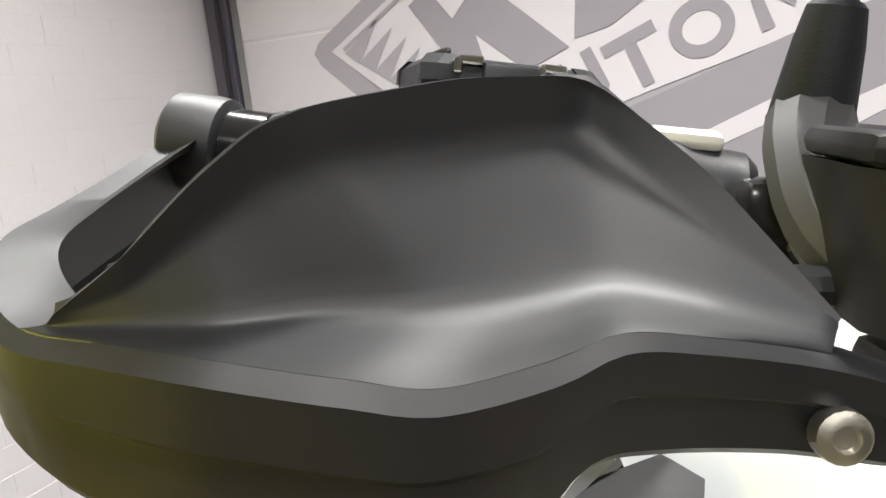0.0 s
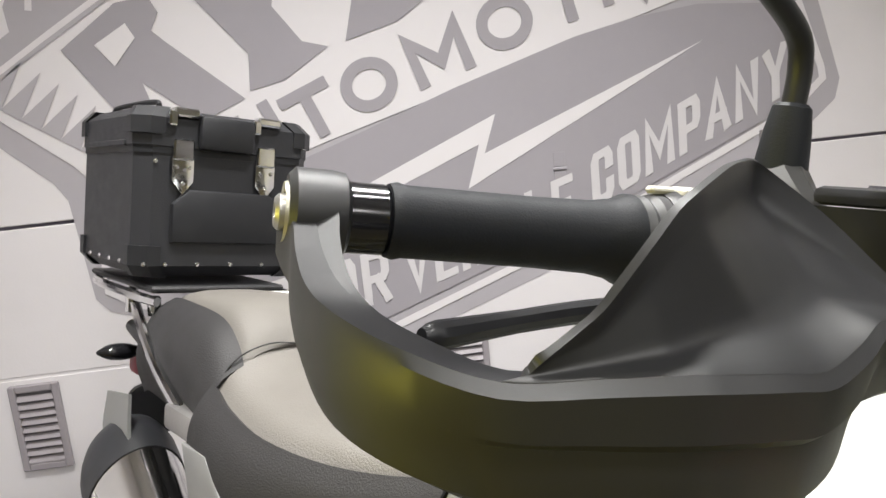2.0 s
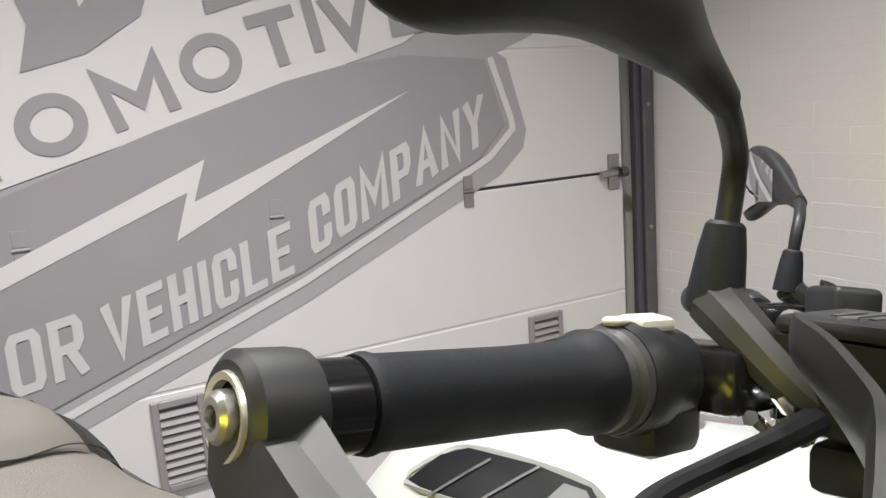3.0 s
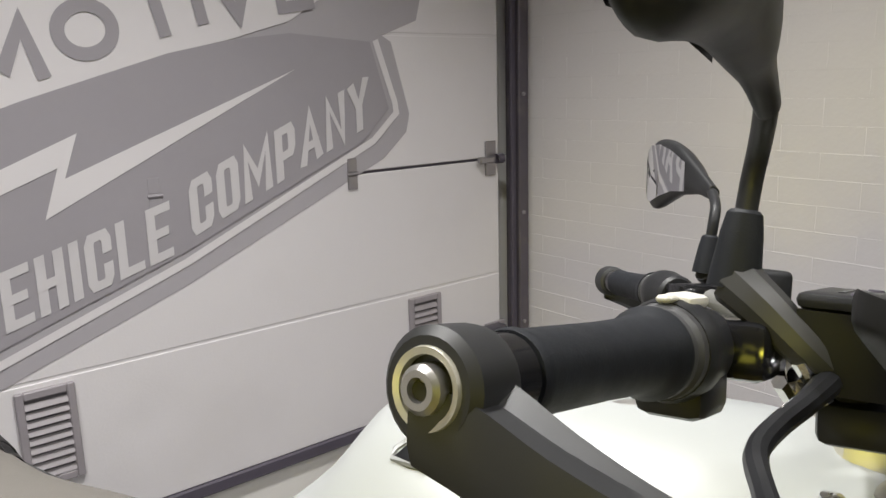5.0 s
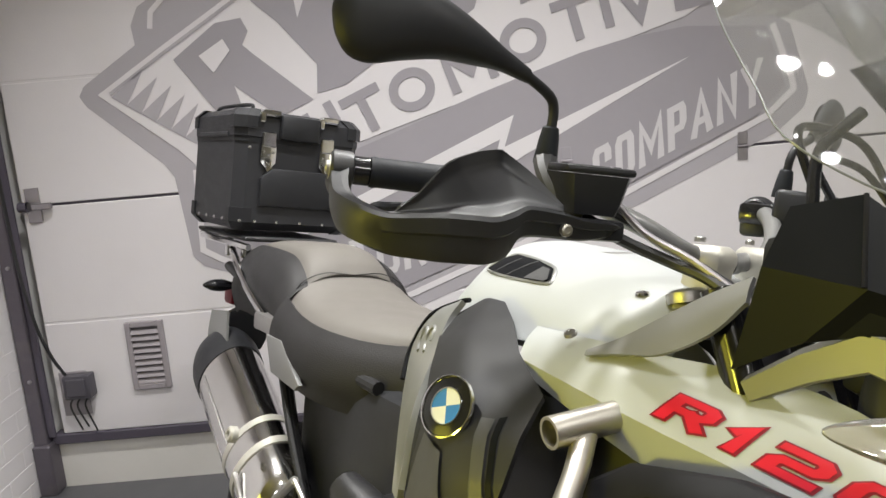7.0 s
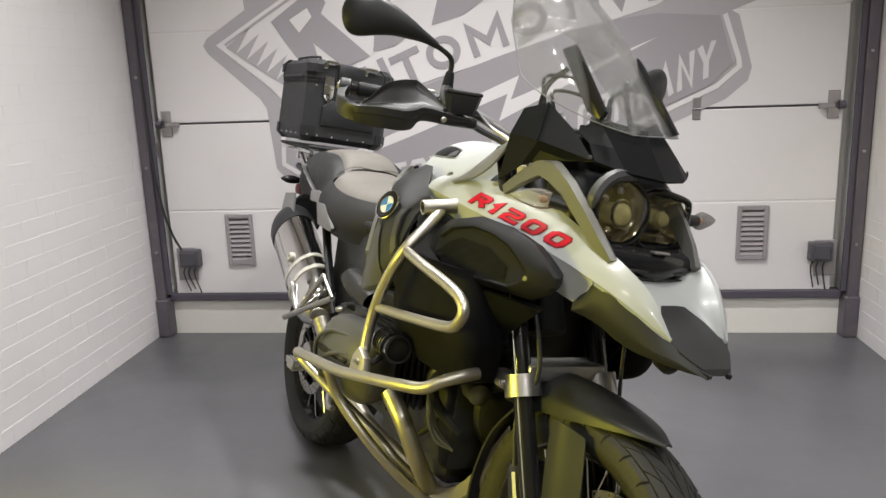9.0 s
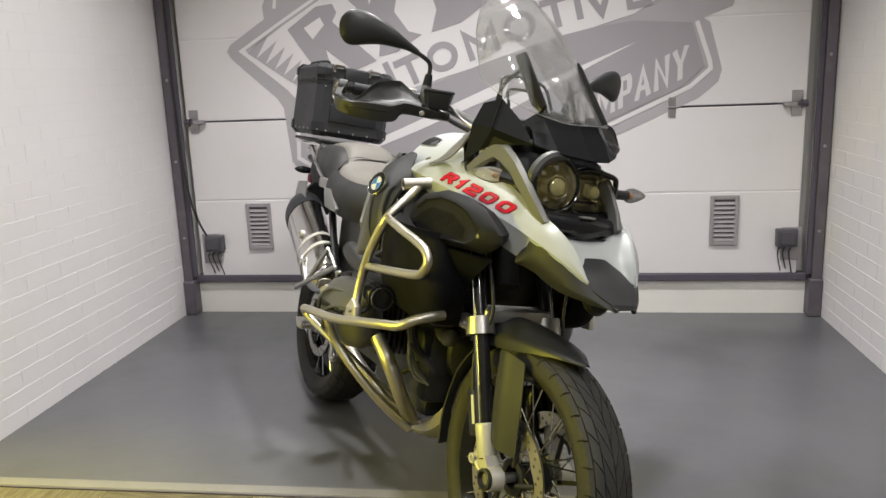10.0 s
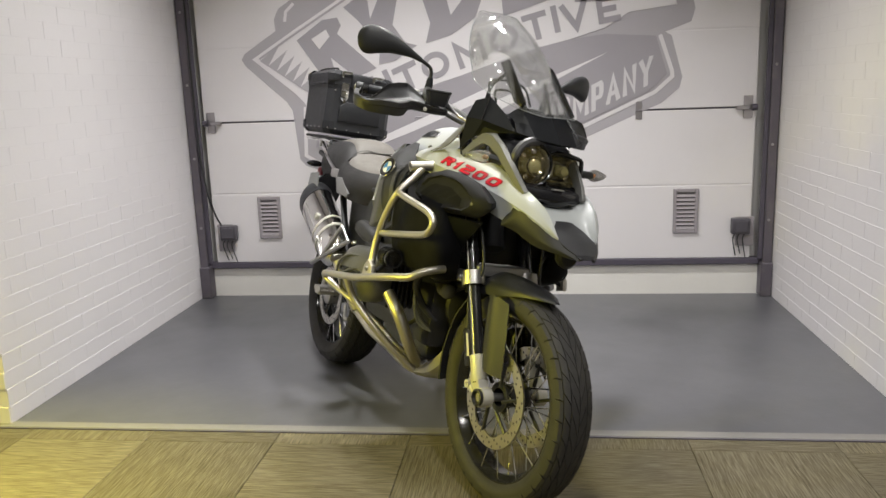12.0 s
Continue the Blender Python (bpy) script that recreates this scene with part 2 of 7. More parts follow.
def grid_points(rows, nu, nv):
    """A smooth grid through rows of control points."""
    first = [smooth_line(r, nu) for r in rows]
    columns = [smooth_line(c, nv) for c in zip(*first)]
    return [list(r) for r in zip(*columns)]


def add_patch(bm, rows, thickness, nu=5, nv=5):
    """A curved panel through rows of control points, with thickness on its inner side."""
    g = grid_points(rows, nu, nv)
    h, w = len(g), len(g[0])
    normals = [[None] * w for _ in g]
    for i in range(h):
        for j in range(w):
            du = g[i][min(j + 1, w - 1)] - g[i][max(j - 1, 0)]
            dv = g[min(i + 1, h - 1)][j] - g[max(i - 1, 0)][j]
            nrm = du.cross(dv)
            normals[i][j] = nrm.normalized() if nrm.length > 1e-9 else Vector((0, 0, 1))
    top = [[bm.verts.new(p) for p in r] for r in g]
    low = [[bm.verts.new(g[i][j] - normals[i][j] * thickness) for j in range(w)] for i in range(h)]
    for i in range(h - 1):
        for j in range(w - 1):
            bm.faces.new((top[i][j], top[i][j + 1], top[i + 1][j + 1], top[i + 1][j]))
            bm.faces.new((low[i][j], low[i + 1][j], low[i + 1][j + 1], low[i][j + 1]))
    for i in range(h - 1):
        bm.faces.new((top[i][0], top[i + 1][0], low[i + 1][0], low[i][0]))
        bm.faces.new((top[i][-1], low[i][-1], low[i + 1][-1], top[i + 1][-1]))
    for j in range(w - 1):
        bm.faces.new((top[0][j], low[0][j], low[0][j + 1], top[0][j + 1]))
        bm.faces.new((top[-1][j], top[-1][j + 1], low[-1][j + 1], low[-1][j]))
    return bm


def creased_grid(columns, cuts, passes):
    """Flat facets between stations, with their folds rounded a little."""
    def fill(line):
        out = []
        for a, b in zip(line, line[1:]):
            out += [a.lerp(b, f) for f in cuts]
        return out + [line[-1]]
    lines = [fill([Vector(p) for p in c]) for c in columns]
    grid = [fill(list(r)) for r in zip(*lines)]
    for _ in range(passes):
        h, w = len(grid), len(grid[0])
        mid = [[p.copy() for p in r] for r in grid]
        for i in range(h):
            for j in range(1, w - 1):
                near = [grid[i][j - 1], grid[i][j + 1]]
                if 0 < i < h - 1:
                    near += [grid[i - 1][j], grid[i + 1][j]]
                mid[i][j] = grid[i][j] * 0.5 + sum(near, Vector()) * (0.5 / len(near))
        grid = mid
    return grid


def add_loft(bm, sections, steps=4, closed_ring=True, ring_steps=3):
    """A closed body through rings of control points."""
    rings = [smooth_line(s, ring_steps, closed_ring) if ring_steps > 1 else [Vector(p) for p in s] for s in sections]
    lines = [smooth_line(c, steps) for c in zip(*rings)] if steps > 1 else list(zip(*rings))
    rings = [list(r) for r in zip(*lines)]
    vs = [[bm.verts.new(p) for p in r] for r in rings]
    n = len(vs[0])
    for a, b in zip(vs, vs[1:]):
        for k in range(n):
            bm.faces.new((a[k], a[(k + 1) % n], b[(k + 1) % n], b[k]))
    bm.faces.new(vs[0])
    bm.faces.new(vs[-1])
    return bm


# ---------------------------------------------------------------- the bay: setting
LEFT, RIGHT, FRONT, TOP = -0.03, 3.43, -1.95, 2.9
COURSE, BRICK_LENGTH = 0.0724, 0.226
WALL_END = FRONT + 0.03


def thing(name, label, category, kind="", matrix=None, group=""):
    ob = new(name)
    if matrix:
        ob.matrix_world = matrix
    return tagged(ob, label, category, group, kind)


floor = tagged(part("floor", box_mesh((LEFT - 0.3, FRONT + 0.05, -0.2), (RIGHT + 0.3, 0.4, 0.0)), FLOOR_PAINT),
               "grey painted concrete floor of the bay with faint scuffs", "floor", kind="structure")
part("floor_edge", box_mesh((LEFT - 0.9, FRONT, -0.2), (RIGHT + 0.9, FRONT + 0.05, 0.003), 0.003), FLOOR_EDGE, floor, "worn lighter strip along the floor's front edge")
part("joint_strip", box_mesh((LEFT - 0.3, FRONT - 0.008, -0.2), (RIGHT + 0.3, FRONT, 0.001)), RAIL_DARK, floor, "dark joint strip")

door = tagged(part("garage_door", box_mesh((0.07, 0.004, 0.2), (3.31, 0.06, 0.205)), DOOR_SKIN),
              "white sectional garage door with a faded grey painted badge", "garage door", kind="structure")
for z0, z1 in ((0.222, 1.085), (1.095, 1.955), (1.965, 2.86)):
    bm = bmesh.new()
    mid = (z0 + z1) / 2
    add_box(bm, (0.07, 0.0, z0), (3.31, 0.045, mid - 0.003), 0.003)
    add_box(bm, (0.07, 0.0, mid + 0.003), (3.31, 0.045, z1), 0.003)
    add_box(bm, (0.075, 0.002, mid - 0.01), (3.305, 0.044, mid + 0.01))
    part("door_panel", bm, DOOR_SKIN, door)
part("seam_gap", box_mesh((0.07, 0.012, 1.08), (3.31, 0.04, 1.1)), RAIL_DARK, door)
part("seam_gap", box_mesh((0.07, 0.012, 1.95), (3.31, 0.04, 1.97)), RAIL_DARK, door)
part("bottom_rail", box_mesh((0.03, -0.012, 0.183), (3.36, 0.05, 0.222), 0.004), RAIL_DARK, door, "dark rubber bottom rail")
sill = tagged(part("door_sill", box_mesh((-0.03, 0.015, -0.05), (3.43, 0.2, 0.183), 0.003), SILL_PAINT), "white painted upstand under the garage door", "sill", kind="structure")


def guide(x, inward):
    """The steel channel in which the door runs, with its base shoe and bolts."""
    post = thing("door_track", "dark grey steel garage door track with small bolts", "door track", "structure")
    x0, x1 = sorted((x, x + inward * 0.05))
    part("channel", box_mesh((x0, -0.045, 0.0), (x1, 0.03, 2.86), 0.004), STEEL_TRACK, post)
    x0, x1 = sorted((x + inward * 0.05, x + inward * 0.075))
    part("lip", box_mesh((x0, -0.03, 0.22), (x1, -0.012, 2.86), 0.003), RAIL_DARK, post)
    x0, x1 = sorted((x - inward * 0.004, x + inward * 0.062))
    part("base_shoe", box_mesh((x0, -0.06, 0.0), (x1, 0.03, 0.2), 0.006), STEEL_TRACK, post)
    for z in (0.45, 0.88, 1.32, 1.74):
        part("bolt", add_lathe(bmesh.new(), [(0, 0.008), (0.006, 0.008), (0.008, 0.004), (0.008, 0)], (x + inward * 0.03, -0.045, z), (0, -1, 0), 8), ZINC, post)
    return post


guide(LEFT + 0.005, 1)
guide(RIGHT - 0.005, -1)


def bracket(x, inward):
    b = thing("roller_bracket", "small zinc roller bracket at the door's seam", "bracket", "structure")
    part("plate", box_mesh((x - 0.025, -0.008, 1.03), (x + 0.025, 0.001, 1.155), 0.002), ZINC, b)
    part("arm", box_mesh((min(x, x + inward * 0.07), -0.03, 1.078), (max(x, x + inward * 0.07), -0.008, 1.1), 0.003), ZINC, b)
    part("roller", add_lathe(bmesh.new(), [(-0.015, 0.018), (0.015, 0.018)], (x - inward * 0.03, -0.02, 1.09), (1, 0, 0), 14), RAIL_DARK, b)
    return b


bracket(0.115, 1)
bracket(3.265, -1)
def door_hinge(x, label, coat):
    hinge = thing("door_hinge", label, "hinge", "structure", group="hinges of the garage door")
    part("leaf", box_mesh((-0.018, -0.006, 0.006), (0.018, 0.001, 0.05), 0.002), coat, hinge)
    part("leaf", box_mesh((-0.018, -0.006, -0.05), (0.018, 0.001, -0.006), 0.002), coat, hinge)
    part("pin", add_tube(bmesh.new(), [(-0.02, -0.006, 0), (0.02, -0.006, 0)], 0.0045, 8, 1), coat, hinge)
    hinge.matrix_world = pose(x, 0, 1.09)


door_hinge(2.663, "small zinc hinge across the door's seam", ZINC)
for x in (0.755, 1.39, 2.03):
    door_hinge(x, "small hinge painted over with the grey mural", MURAL_DARK)


def vent():
    v = thing("air_vent", "grey plastic louvred air vent in the garage door", "vent", "structure", group="vents of the garage door")
    w, h = 0.142, 0.262
    part("backing", box_mesh((-w / 2 + 0.01, -0.004, -h / 2 + 0.01), (w / 2 - 0.01, 0.0, h / 2 - 0.01)), VENT_BACK, v)
    bm = bmesh.new()
    add_box(bm, (-w / 2, -0.014, -h / 2), (-w / 2 + 0.02, 0.002, h / 2), 0.003)
    add_box(bm, (w / 2 - 0.02, -0.014, -h / 2), (w / 2, 0.002, h / 2), 0.003)
    add_box(bm, (-w / 2 + 0.02, -0.014, -h / 2), (w / 2 - 0.02, 0.002, -h / 2 + 0.022), 0.003)
    add_box(bm, (-w / 2 + 0.02, -0.014, h / 2 - 0.022), (w / 2 - 0.02, 0.002, h / 2), 0.003)
    part("frame", bm, VENT_GREY, v)
    for k in range(9):
        z = -h / 2 + 0.036 + k * (h - 0.072) / 8
        part("slat", add_box(bmesh.new(), (-w / 2 + 0.02, -0.015, -0.002), (w / 2 - 0.02, 0.014, 0.002), 0, 1, pose(0, -0.004, z, 56)), VENT_GREY, v)
    return v


first_vent = vent()
first_vent.matrix_world = pose(0.437, 0, 0.504)
for x in (1.7, 2.938):
    copy_thing(first_vent, pose(x, 0, 0.504))


def socket_box(x, z, side):
    s = thing("power_socket", "dark grey wall socket box with hanging cables", "socket")
    part("housing", box_mesh((x - 0.05, -0.055, z - 0.045), (x + 0.05, 0.0, z + 0.045), 0.006, 2), SOCKET, s)
    part("cover", box_mesh((x - 0.036, -0.064, z - 0.032), (x + 0.036, -0.055, z + 0.036), 0.004), SOCKET, s)
    part("back_plate", box_mesh((x - 0.03 * side - 0.05, -0.012, z - 0.12), (x - 0.03 * side + 0.05, -0.001, z + 0.05), 0.002), VENT_GREY, s)
    for dx, drop in ((-0.03, 0.13), (-0.005, 0.12), (0.025, 0.14)):
        part("cable", add_tube(bmesh.new(), [(x + dx, -0.03, z - 0.045), (x + dx - 0.012, -0.035, z - 0.08), (x + dx + 0.01, -0.02, z - 0.045 - drop)], 0.0035, 6, 5), CABLE, s)
    return s


socket_box(0.175, 0.415, 1)
socket_box(3.245, 0.415, -1)
chain = thing("hanging_cable", "black cable running down beside the door track", "cable")
part("cord", add_tube(bmesh.new(), [(0.045, -0.07, 2.3), (0.05, -0.075, 1.1), (0.07, -0.07, 0.72), (0.1, -0.05, 0.55), (0.13, -0.03, 0.46)], 0.006, 6, 6), CABLE, chain)


# ---------------------------------------------------------------- the painted badge on the door
def flat(name, outline, mat, level, label=""):
    bm = bmesh.new()
    y = -0.0015 - 0.0025 * level
    face = bm.faces.new([bm.verts.new((x, y, z)) for x, z in outline])
    face.normal_update()
    bmesh.ops.triangulate(bm, faces=[face])
    return part(name, bm, mat, door, label, 0)


def stroke(name, pts, width, mat, level, closed=False):
    bm = bmesh.new()
    y = -0.0015 - 0.0025 * level
    pts = [Vector(p) for p in pts]
    n = len(pts)
    left, right = [], []
    for i, p in enumerate(pts):
        a = pts[i - 1] if (i or closed) else p
        b = pts[(i + 1) % n] if (i < n - 1 or closed) else p
        d1, d2 = (p - a), (b - p)
        d1 = d1.normalized() if d1.length else d2.normalized()
        d2 = d2.normalized() if d2.length else d1
        t = (d1 + d2).normalized()
        nrm = Vector((-t.y, t.x)) * (width / 2) / max(0.5, t.dot(d1))
        left.append(bm.verts.new((p.x + nrm.x, y, p.y + nrm.y)))
        right.append(bm.verts.new((p.x - nrm.x, y, p.y - nrm.y)))
    for i in range(n if closed else n - 1):
        bm.faces.new((left[i], left[(i + 1) % n], right[(i + 1) % n], right[i]))
    return part(name, bm, mat, door, "", 0)


# block letters as strokes in a unit box
BLOCK = {
    "A": [[(0.0, 0.0), (0.5, 1.0), (1.0, 0.0)], [(0.2, 0.3), (0.8, 0.3)]],
    "C": [[(1.0, 0.7), (1.0, 0.88), (0.85, 1.0), (0.15, 1.0), (0.0, 0.88), (0.0, 0.12), (0.15, 0.0), (0.85, 0.0), (1.0, 0.12), (1.0, 0.3)]],
    "E": [[(1.0, 1.0), (0.0, 1.0), (0.0, 0.0), (1.0, 0.0)], [(0.0, 0.5), (0.8, 0.5)]],
    "H": [[(0.0, 0.0), (0.0, 1.0)], [(1.0, 0.0), (1.0, 1.0)], [(0.0, 0.5), (1.0, 0.5)]],
    "I": [[(0.5, 0.0), (0.5, 1.0)]],
    "L": [[(0.0, 1.0), (0.0, 0.0), (1.0, 0.0)]],
    "M": [[(0.0, 0.0), (0.0, 1.0), (0.5, 0.3), (1.0, 1.0), (1.0, 0.0)]],
    "N": [[(0.0, 0.0), (0.0, 1.0), (1.0, 0.0), (1.0, 1.0)]],
    "O": [[(0.0, 0.12), (0.0, 0.88), (0.15, 1.0), (0.85, 1.0), (1.0, 0.88), (1.0, 0.12), (0.85, 0.0), (0.15, 0.0), (0.0, 0.12)]],
    "P": [[(0.0, 0.0), (0.0, 1.0)], [(0.0, 1.0), (0.85, 1.0), (1.0, 0.88), (1.0, 0.55), (0.85, 0.43), (0.0, 0.43)]],
    "R": [[(0.0, 0.0), (0.0, 1.0)], [(0.0, 1.0), (0.85, 1.0), (1.0, 0.88), (1.0, 0.6), (0.85, 0.48), (0.0, 0.48)], [(0.55, 0.48), (1.0, 0.0)]],
    "T": [[(0.0, 1.0), (1.0, 1.0)], [(0.5, 0.0), (0.5, 1.0)]],
    "U": [[(0.0, 1.0), (0.0, 0.2), (0.2, 0.0), (0.8, 0.0), (1.0, 0.2), (1.0, 1.0)]],
    "V": [[(0.0, 1.0), (0.5, 0.0), (1.0, 1.0)]],
    "Y": [[(0.0, 1.0), (0.5, 0.45), (1.0, 1.0)], [(0.5, 0.0), (0.5, 0.45)]],
    "1": [[(0.0, 0.72), (0.45, 1.0), (0.45, 0.0)]],
    "2": [[(0.0, 1.0), (0.85, 1.0), (1.0, 0.85), (1.0, 0.62), (0.85, 0.5), (0.15, 0.5), (0.0, 0.36), (0.0, 0.0), (1.0, 0.0)]],
    "0": [[(0.0, 0.2), (0.0, 0.8), (0.15, 1.0), (0.85, 1.0), (1.0, 0.8), (1.0, 0.2), (0.85, 0.0), (0.15, 0.0), (0.0, 0.2)]],
}


def add_strokes(bm, lines, width, height, weight, place):
    """Strokes of one weight inside a box of that width and height; place(x, z, k) gives the point in space for the k-th line."""
    for k, line in enumerate(lines):
        pts = [Vector((weight / 2 + u * (width - weight), weight / 2 + v * (height - weight))) for u, v in line]
        closed = line[0] == line[-1]
        if closed:
            pts.pop()
        else:
            a, b = (pts[0] - pts[1]).normalized(), (pts[-1] - pts[-2]).normalized()
            pts[0], pts[-1] = pts[0] + a * weight / 2, pts[-1] + b * weight / 2
        n, sides = len(pts), []
        for i, p in enumerate(pts):
            d1 = (p - pts[i - 1]).normalized() if (i or closed) else (pts[1] - p).normalized()
            d2 = (pts[(i + 1) % n] - p).normalized() if (i < n - 1 or closed) else d1
            t = (d1 + d2).normalized() if (d1 + d2).length > 0.1 else d1
            off = Vector((-t.y, t.x)) * (weight / 2) / max(0.45, t.dot(d1))
            sides.append([bm.verts.new(place(*(p + off), k)), bm.verts.new(place(*(p - off), k))])
        for i in range(n if closed else n - 1):
            a, b = sides[i], sides[(i + 1) % n]
            bm.faces.new((a[0], b[0], b[1], a[1]))


def painted_word(words, x0, z0, x1, slope, height, mat, level, weight):
    """A word in narrow block capitals whose foot climbs with the slope while the stems stay upright."""
    y = -0.0015 - 0.0025 * level
    share = {"I": 0.36, "M": 1.35, "N": 1.1, "A": 1.15, "V": 1.12, "Y": 1.1}
    gap = 0.2
    unit = (x1 - x0) / (sum(share.get(c, 1.0) for c in words) + gap * (len(words) - 1))
    bm, x = bmesh.new(), x0
    for c in words:
        wide = unit * share.get(c, 1.0)
        add_strokes(bm, BLOCK[c], max(wide, weight * 1.01), height, weight, lambda u, v, k, x=x: (x + u, y - 0.0004 * k, z0 + slope * (x + u - x0) + v))
        x += wide + unit * gap
    part("painted_word", bm, mat, door, "", 0)


def painted_letter(letter, x, z, turn, wide, height, mat, level, weight):
    """One wide capital, turned about its middle."""
    y = -0.0015 - 0.0025 * level
    c, s = math.cos(radians(turn)), math.sin(radians(turn))
    if letter == "O":
        lines = [[(0.5 + 0.5 * math.cos(math.tau * k / 28), 0.5 + 0.5 * math.sin(math.tau * k / 28)) for k in range(28)]]
        lines[0].append(lines[0][0])
    else:
        lines = BLOCK[letter]
    bm = bmesh.new()
    add_strokes(bm, lines, wide, height, weight, lambda u, v, k: (x + (u - wide / 2) * c - (v - height / 2) * s, y - 0.0004 * k, z + (u - wide / 2) * s + (v - height / 2) * c))
    part("painted_letter", bm, mat, door, "", 0)


OUTER = [(0.34, 1.457), (0.36, 1.49), (0.56, 1.615), (0.555, 1.68), (0.585, 1.74), (0.66, 1.785), (0.9, 1.93), (1.5, 2.28), (2.35, 2.42), (2.85, 2.1),
         (2.96, 1.64), (2.94, 1.57), (2.8, 1.52), (2.835, 1.5), (2.9, 1.27), (2.885, 1.21), (2.79, 1.13), (2.1, 0.83), (1.46, 0.6), (1.25, 0.545),
         (0.76, 0.795), (0.69, 0.82), (0.655, 0.86), (0.63, 1.15), (0.6, 1.2), (0.36, 1.42)]
flat("badge_border", OUTER, MURAL_GREY, 0)
flat("badge_field", [(0.405, 1.457), (0.66, 1.61), (1.3, 1.98), (2.3, 2.32), (2.78, 2.0), (2.86, 1.665), (2.6, 1.635), (2.47, 1.555), (1.35, 1.235), (0.76, 1.05), (0.71, 1.19), (0.66, 1.245)],
     MURAL_WHITE, 1)
stroke("badge_line", [(0.45, 1.457), (0.64, 1.572), (1.3, 1.955)], 0.012, MURAL_GREY, 2)
stroke("badge_line", [(0.62, 1.665), (0.63, 1.72), (0.68, 1.765)], 0.018, MURAL_WHITE, 1)
stroke("badge_line", [(0.71, 1.17), (0.695, 0.88), (0.75, 0.845), (1.25, 0.6), (1.44, 0.652), (2.1, 0.895), (2.75, 1.19), (2.845, 1.275), (2.84, 1.31), (2.772, 1.505)], 0.022, MURAL_WHITE, 1)
flat("lower_band", [(0.76, 0.93), (1.27, 0.63), (2.1, 0.925), (2.71, 1.19), (2.815, 1.29), (2.75, 1.5), (2.47, 1.521), (2.28, 1.5), (2.1, 1.462), (1.74, 1.352), (1.38, 1.226), (0.78, 1.03)], MURAL_DARK, 1.4)
flat("lightning_flash", [(0.95, 0.895), (1.36, 1.062), (1.852, 1.268), (1.812, 1.158), (2.48, 1.418), (1.755, 1.06), (1.797, 1.185), (1.354, 1.008), (0.95, 0.86)], MURAL_WHITE, 2)
for k in range(6):
    f = k / 5
    bx, bz = 0.475 + 0.235 * f, 1.432 - 0.16 * f
    flat("spike", [(bx - 0.022, bz + 0.014), (bx + 0.105 - 0.02 * f, bz + 0.105 - 0.01 * f), (bx + 0.026, bz - 0.02)], MURAL_GREY, 2)
painted_word("MOTOR", 1.0, 0.668, 1.498, 0.18, 0.158, MURAL_LETTER, 2.2, 0.024)
painted_word("VEHICLE", 1.545, 0.766, 2.066, 0.3, 0.152, MURAL_LETTER, 2.2, 0.024)
painted_word("COMPANY", 2.122, 0.962, 2.735, 0.455, 0.155, MURAL_LETTER, 2.2, 0.025)
for letter, x, z, turn, wide in (("A", 1.04, 1.235, 25, 0.15), ("U", 1.185, 1.28, 24, 0.125), ("T", 1.335, 1.325, 22, 0.15), ("O", 1.501, 1.385, 20, 0.165), ("M", 1.705, 1.452, 18, 0.175),
                                 ("O", 1.901, 1.519, 16, 0.165), ("T", 2.083, 1.578, 14, 0.14), ("I", 2.192, 1.612, 12, 0.036), ("V", 2.3, 1.624, 11, 0.15), ("E", 2.485, 1.656, 9, 0.125)):
    painted_letter(letter, x, z, turn, wide, 0.15, MURAL_DARK, 2, 0.033)
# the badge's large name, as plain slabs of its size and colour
SLABS = [[(0.685, 1.555), (0.845, 1.665), (0.935, 1.675), (0.955, 1.63), (0.93, 1.585), (0.96, 1.555), (1.155, 1.38), (1.03, 1.33), (0.885, 1.45), (0.915, 1.33), (0.85, 1.31)],
         [(0.975, 1.73), (1.07, 1.79), (1.12, 1.76), (1.13, 1.66), (1.215, 1.84), (1.3, 1.87), (1.3, 1.8), (1.26, 1.62), (1.33, 1.52), (1.4, 1.5), (1.27, 1.42), (1.17, 1.4), (1.18, 1.5), (1.06, 1.65)],
         [(1.4, 1.88), (1.6, 1.98), (1.73, 1.95), (1.8, 1.8), (1.74, 1.64), (1.6, 1.55), (1.45, 1.51), (1.48, 1.62)],
         [(1.86, 2.05), (2.2, 2.13), (2.2, 2.03), (2.02, 1.98), (2.16, 1.9), (2.02, 1.83), (2.22, 1.85), (2.23, 1.74), (1.9, 1.64)],
         [(2.3, 2.15), (2.58, 2.1), (2.6, 1.98), (2.45, 1.95), (2.62, 1.85), (2.55, 1.7), (2.3, 1.7)]]
for slab in SLABS:
    flat("name_slab", slab, MURAL_DARK, 2)
flat("slab_gap", [(0.775, 1.56), (0.865, 1.61), (0.885, 1.57), (0.82, 1.5)], MURAL_WHITE, 3)
flat("slab_gap", [(1.55, 1.86), (1.66, 1.86), (1.69, 1.77), (1.6, 1.66)], MURAL_WHITE, 3)

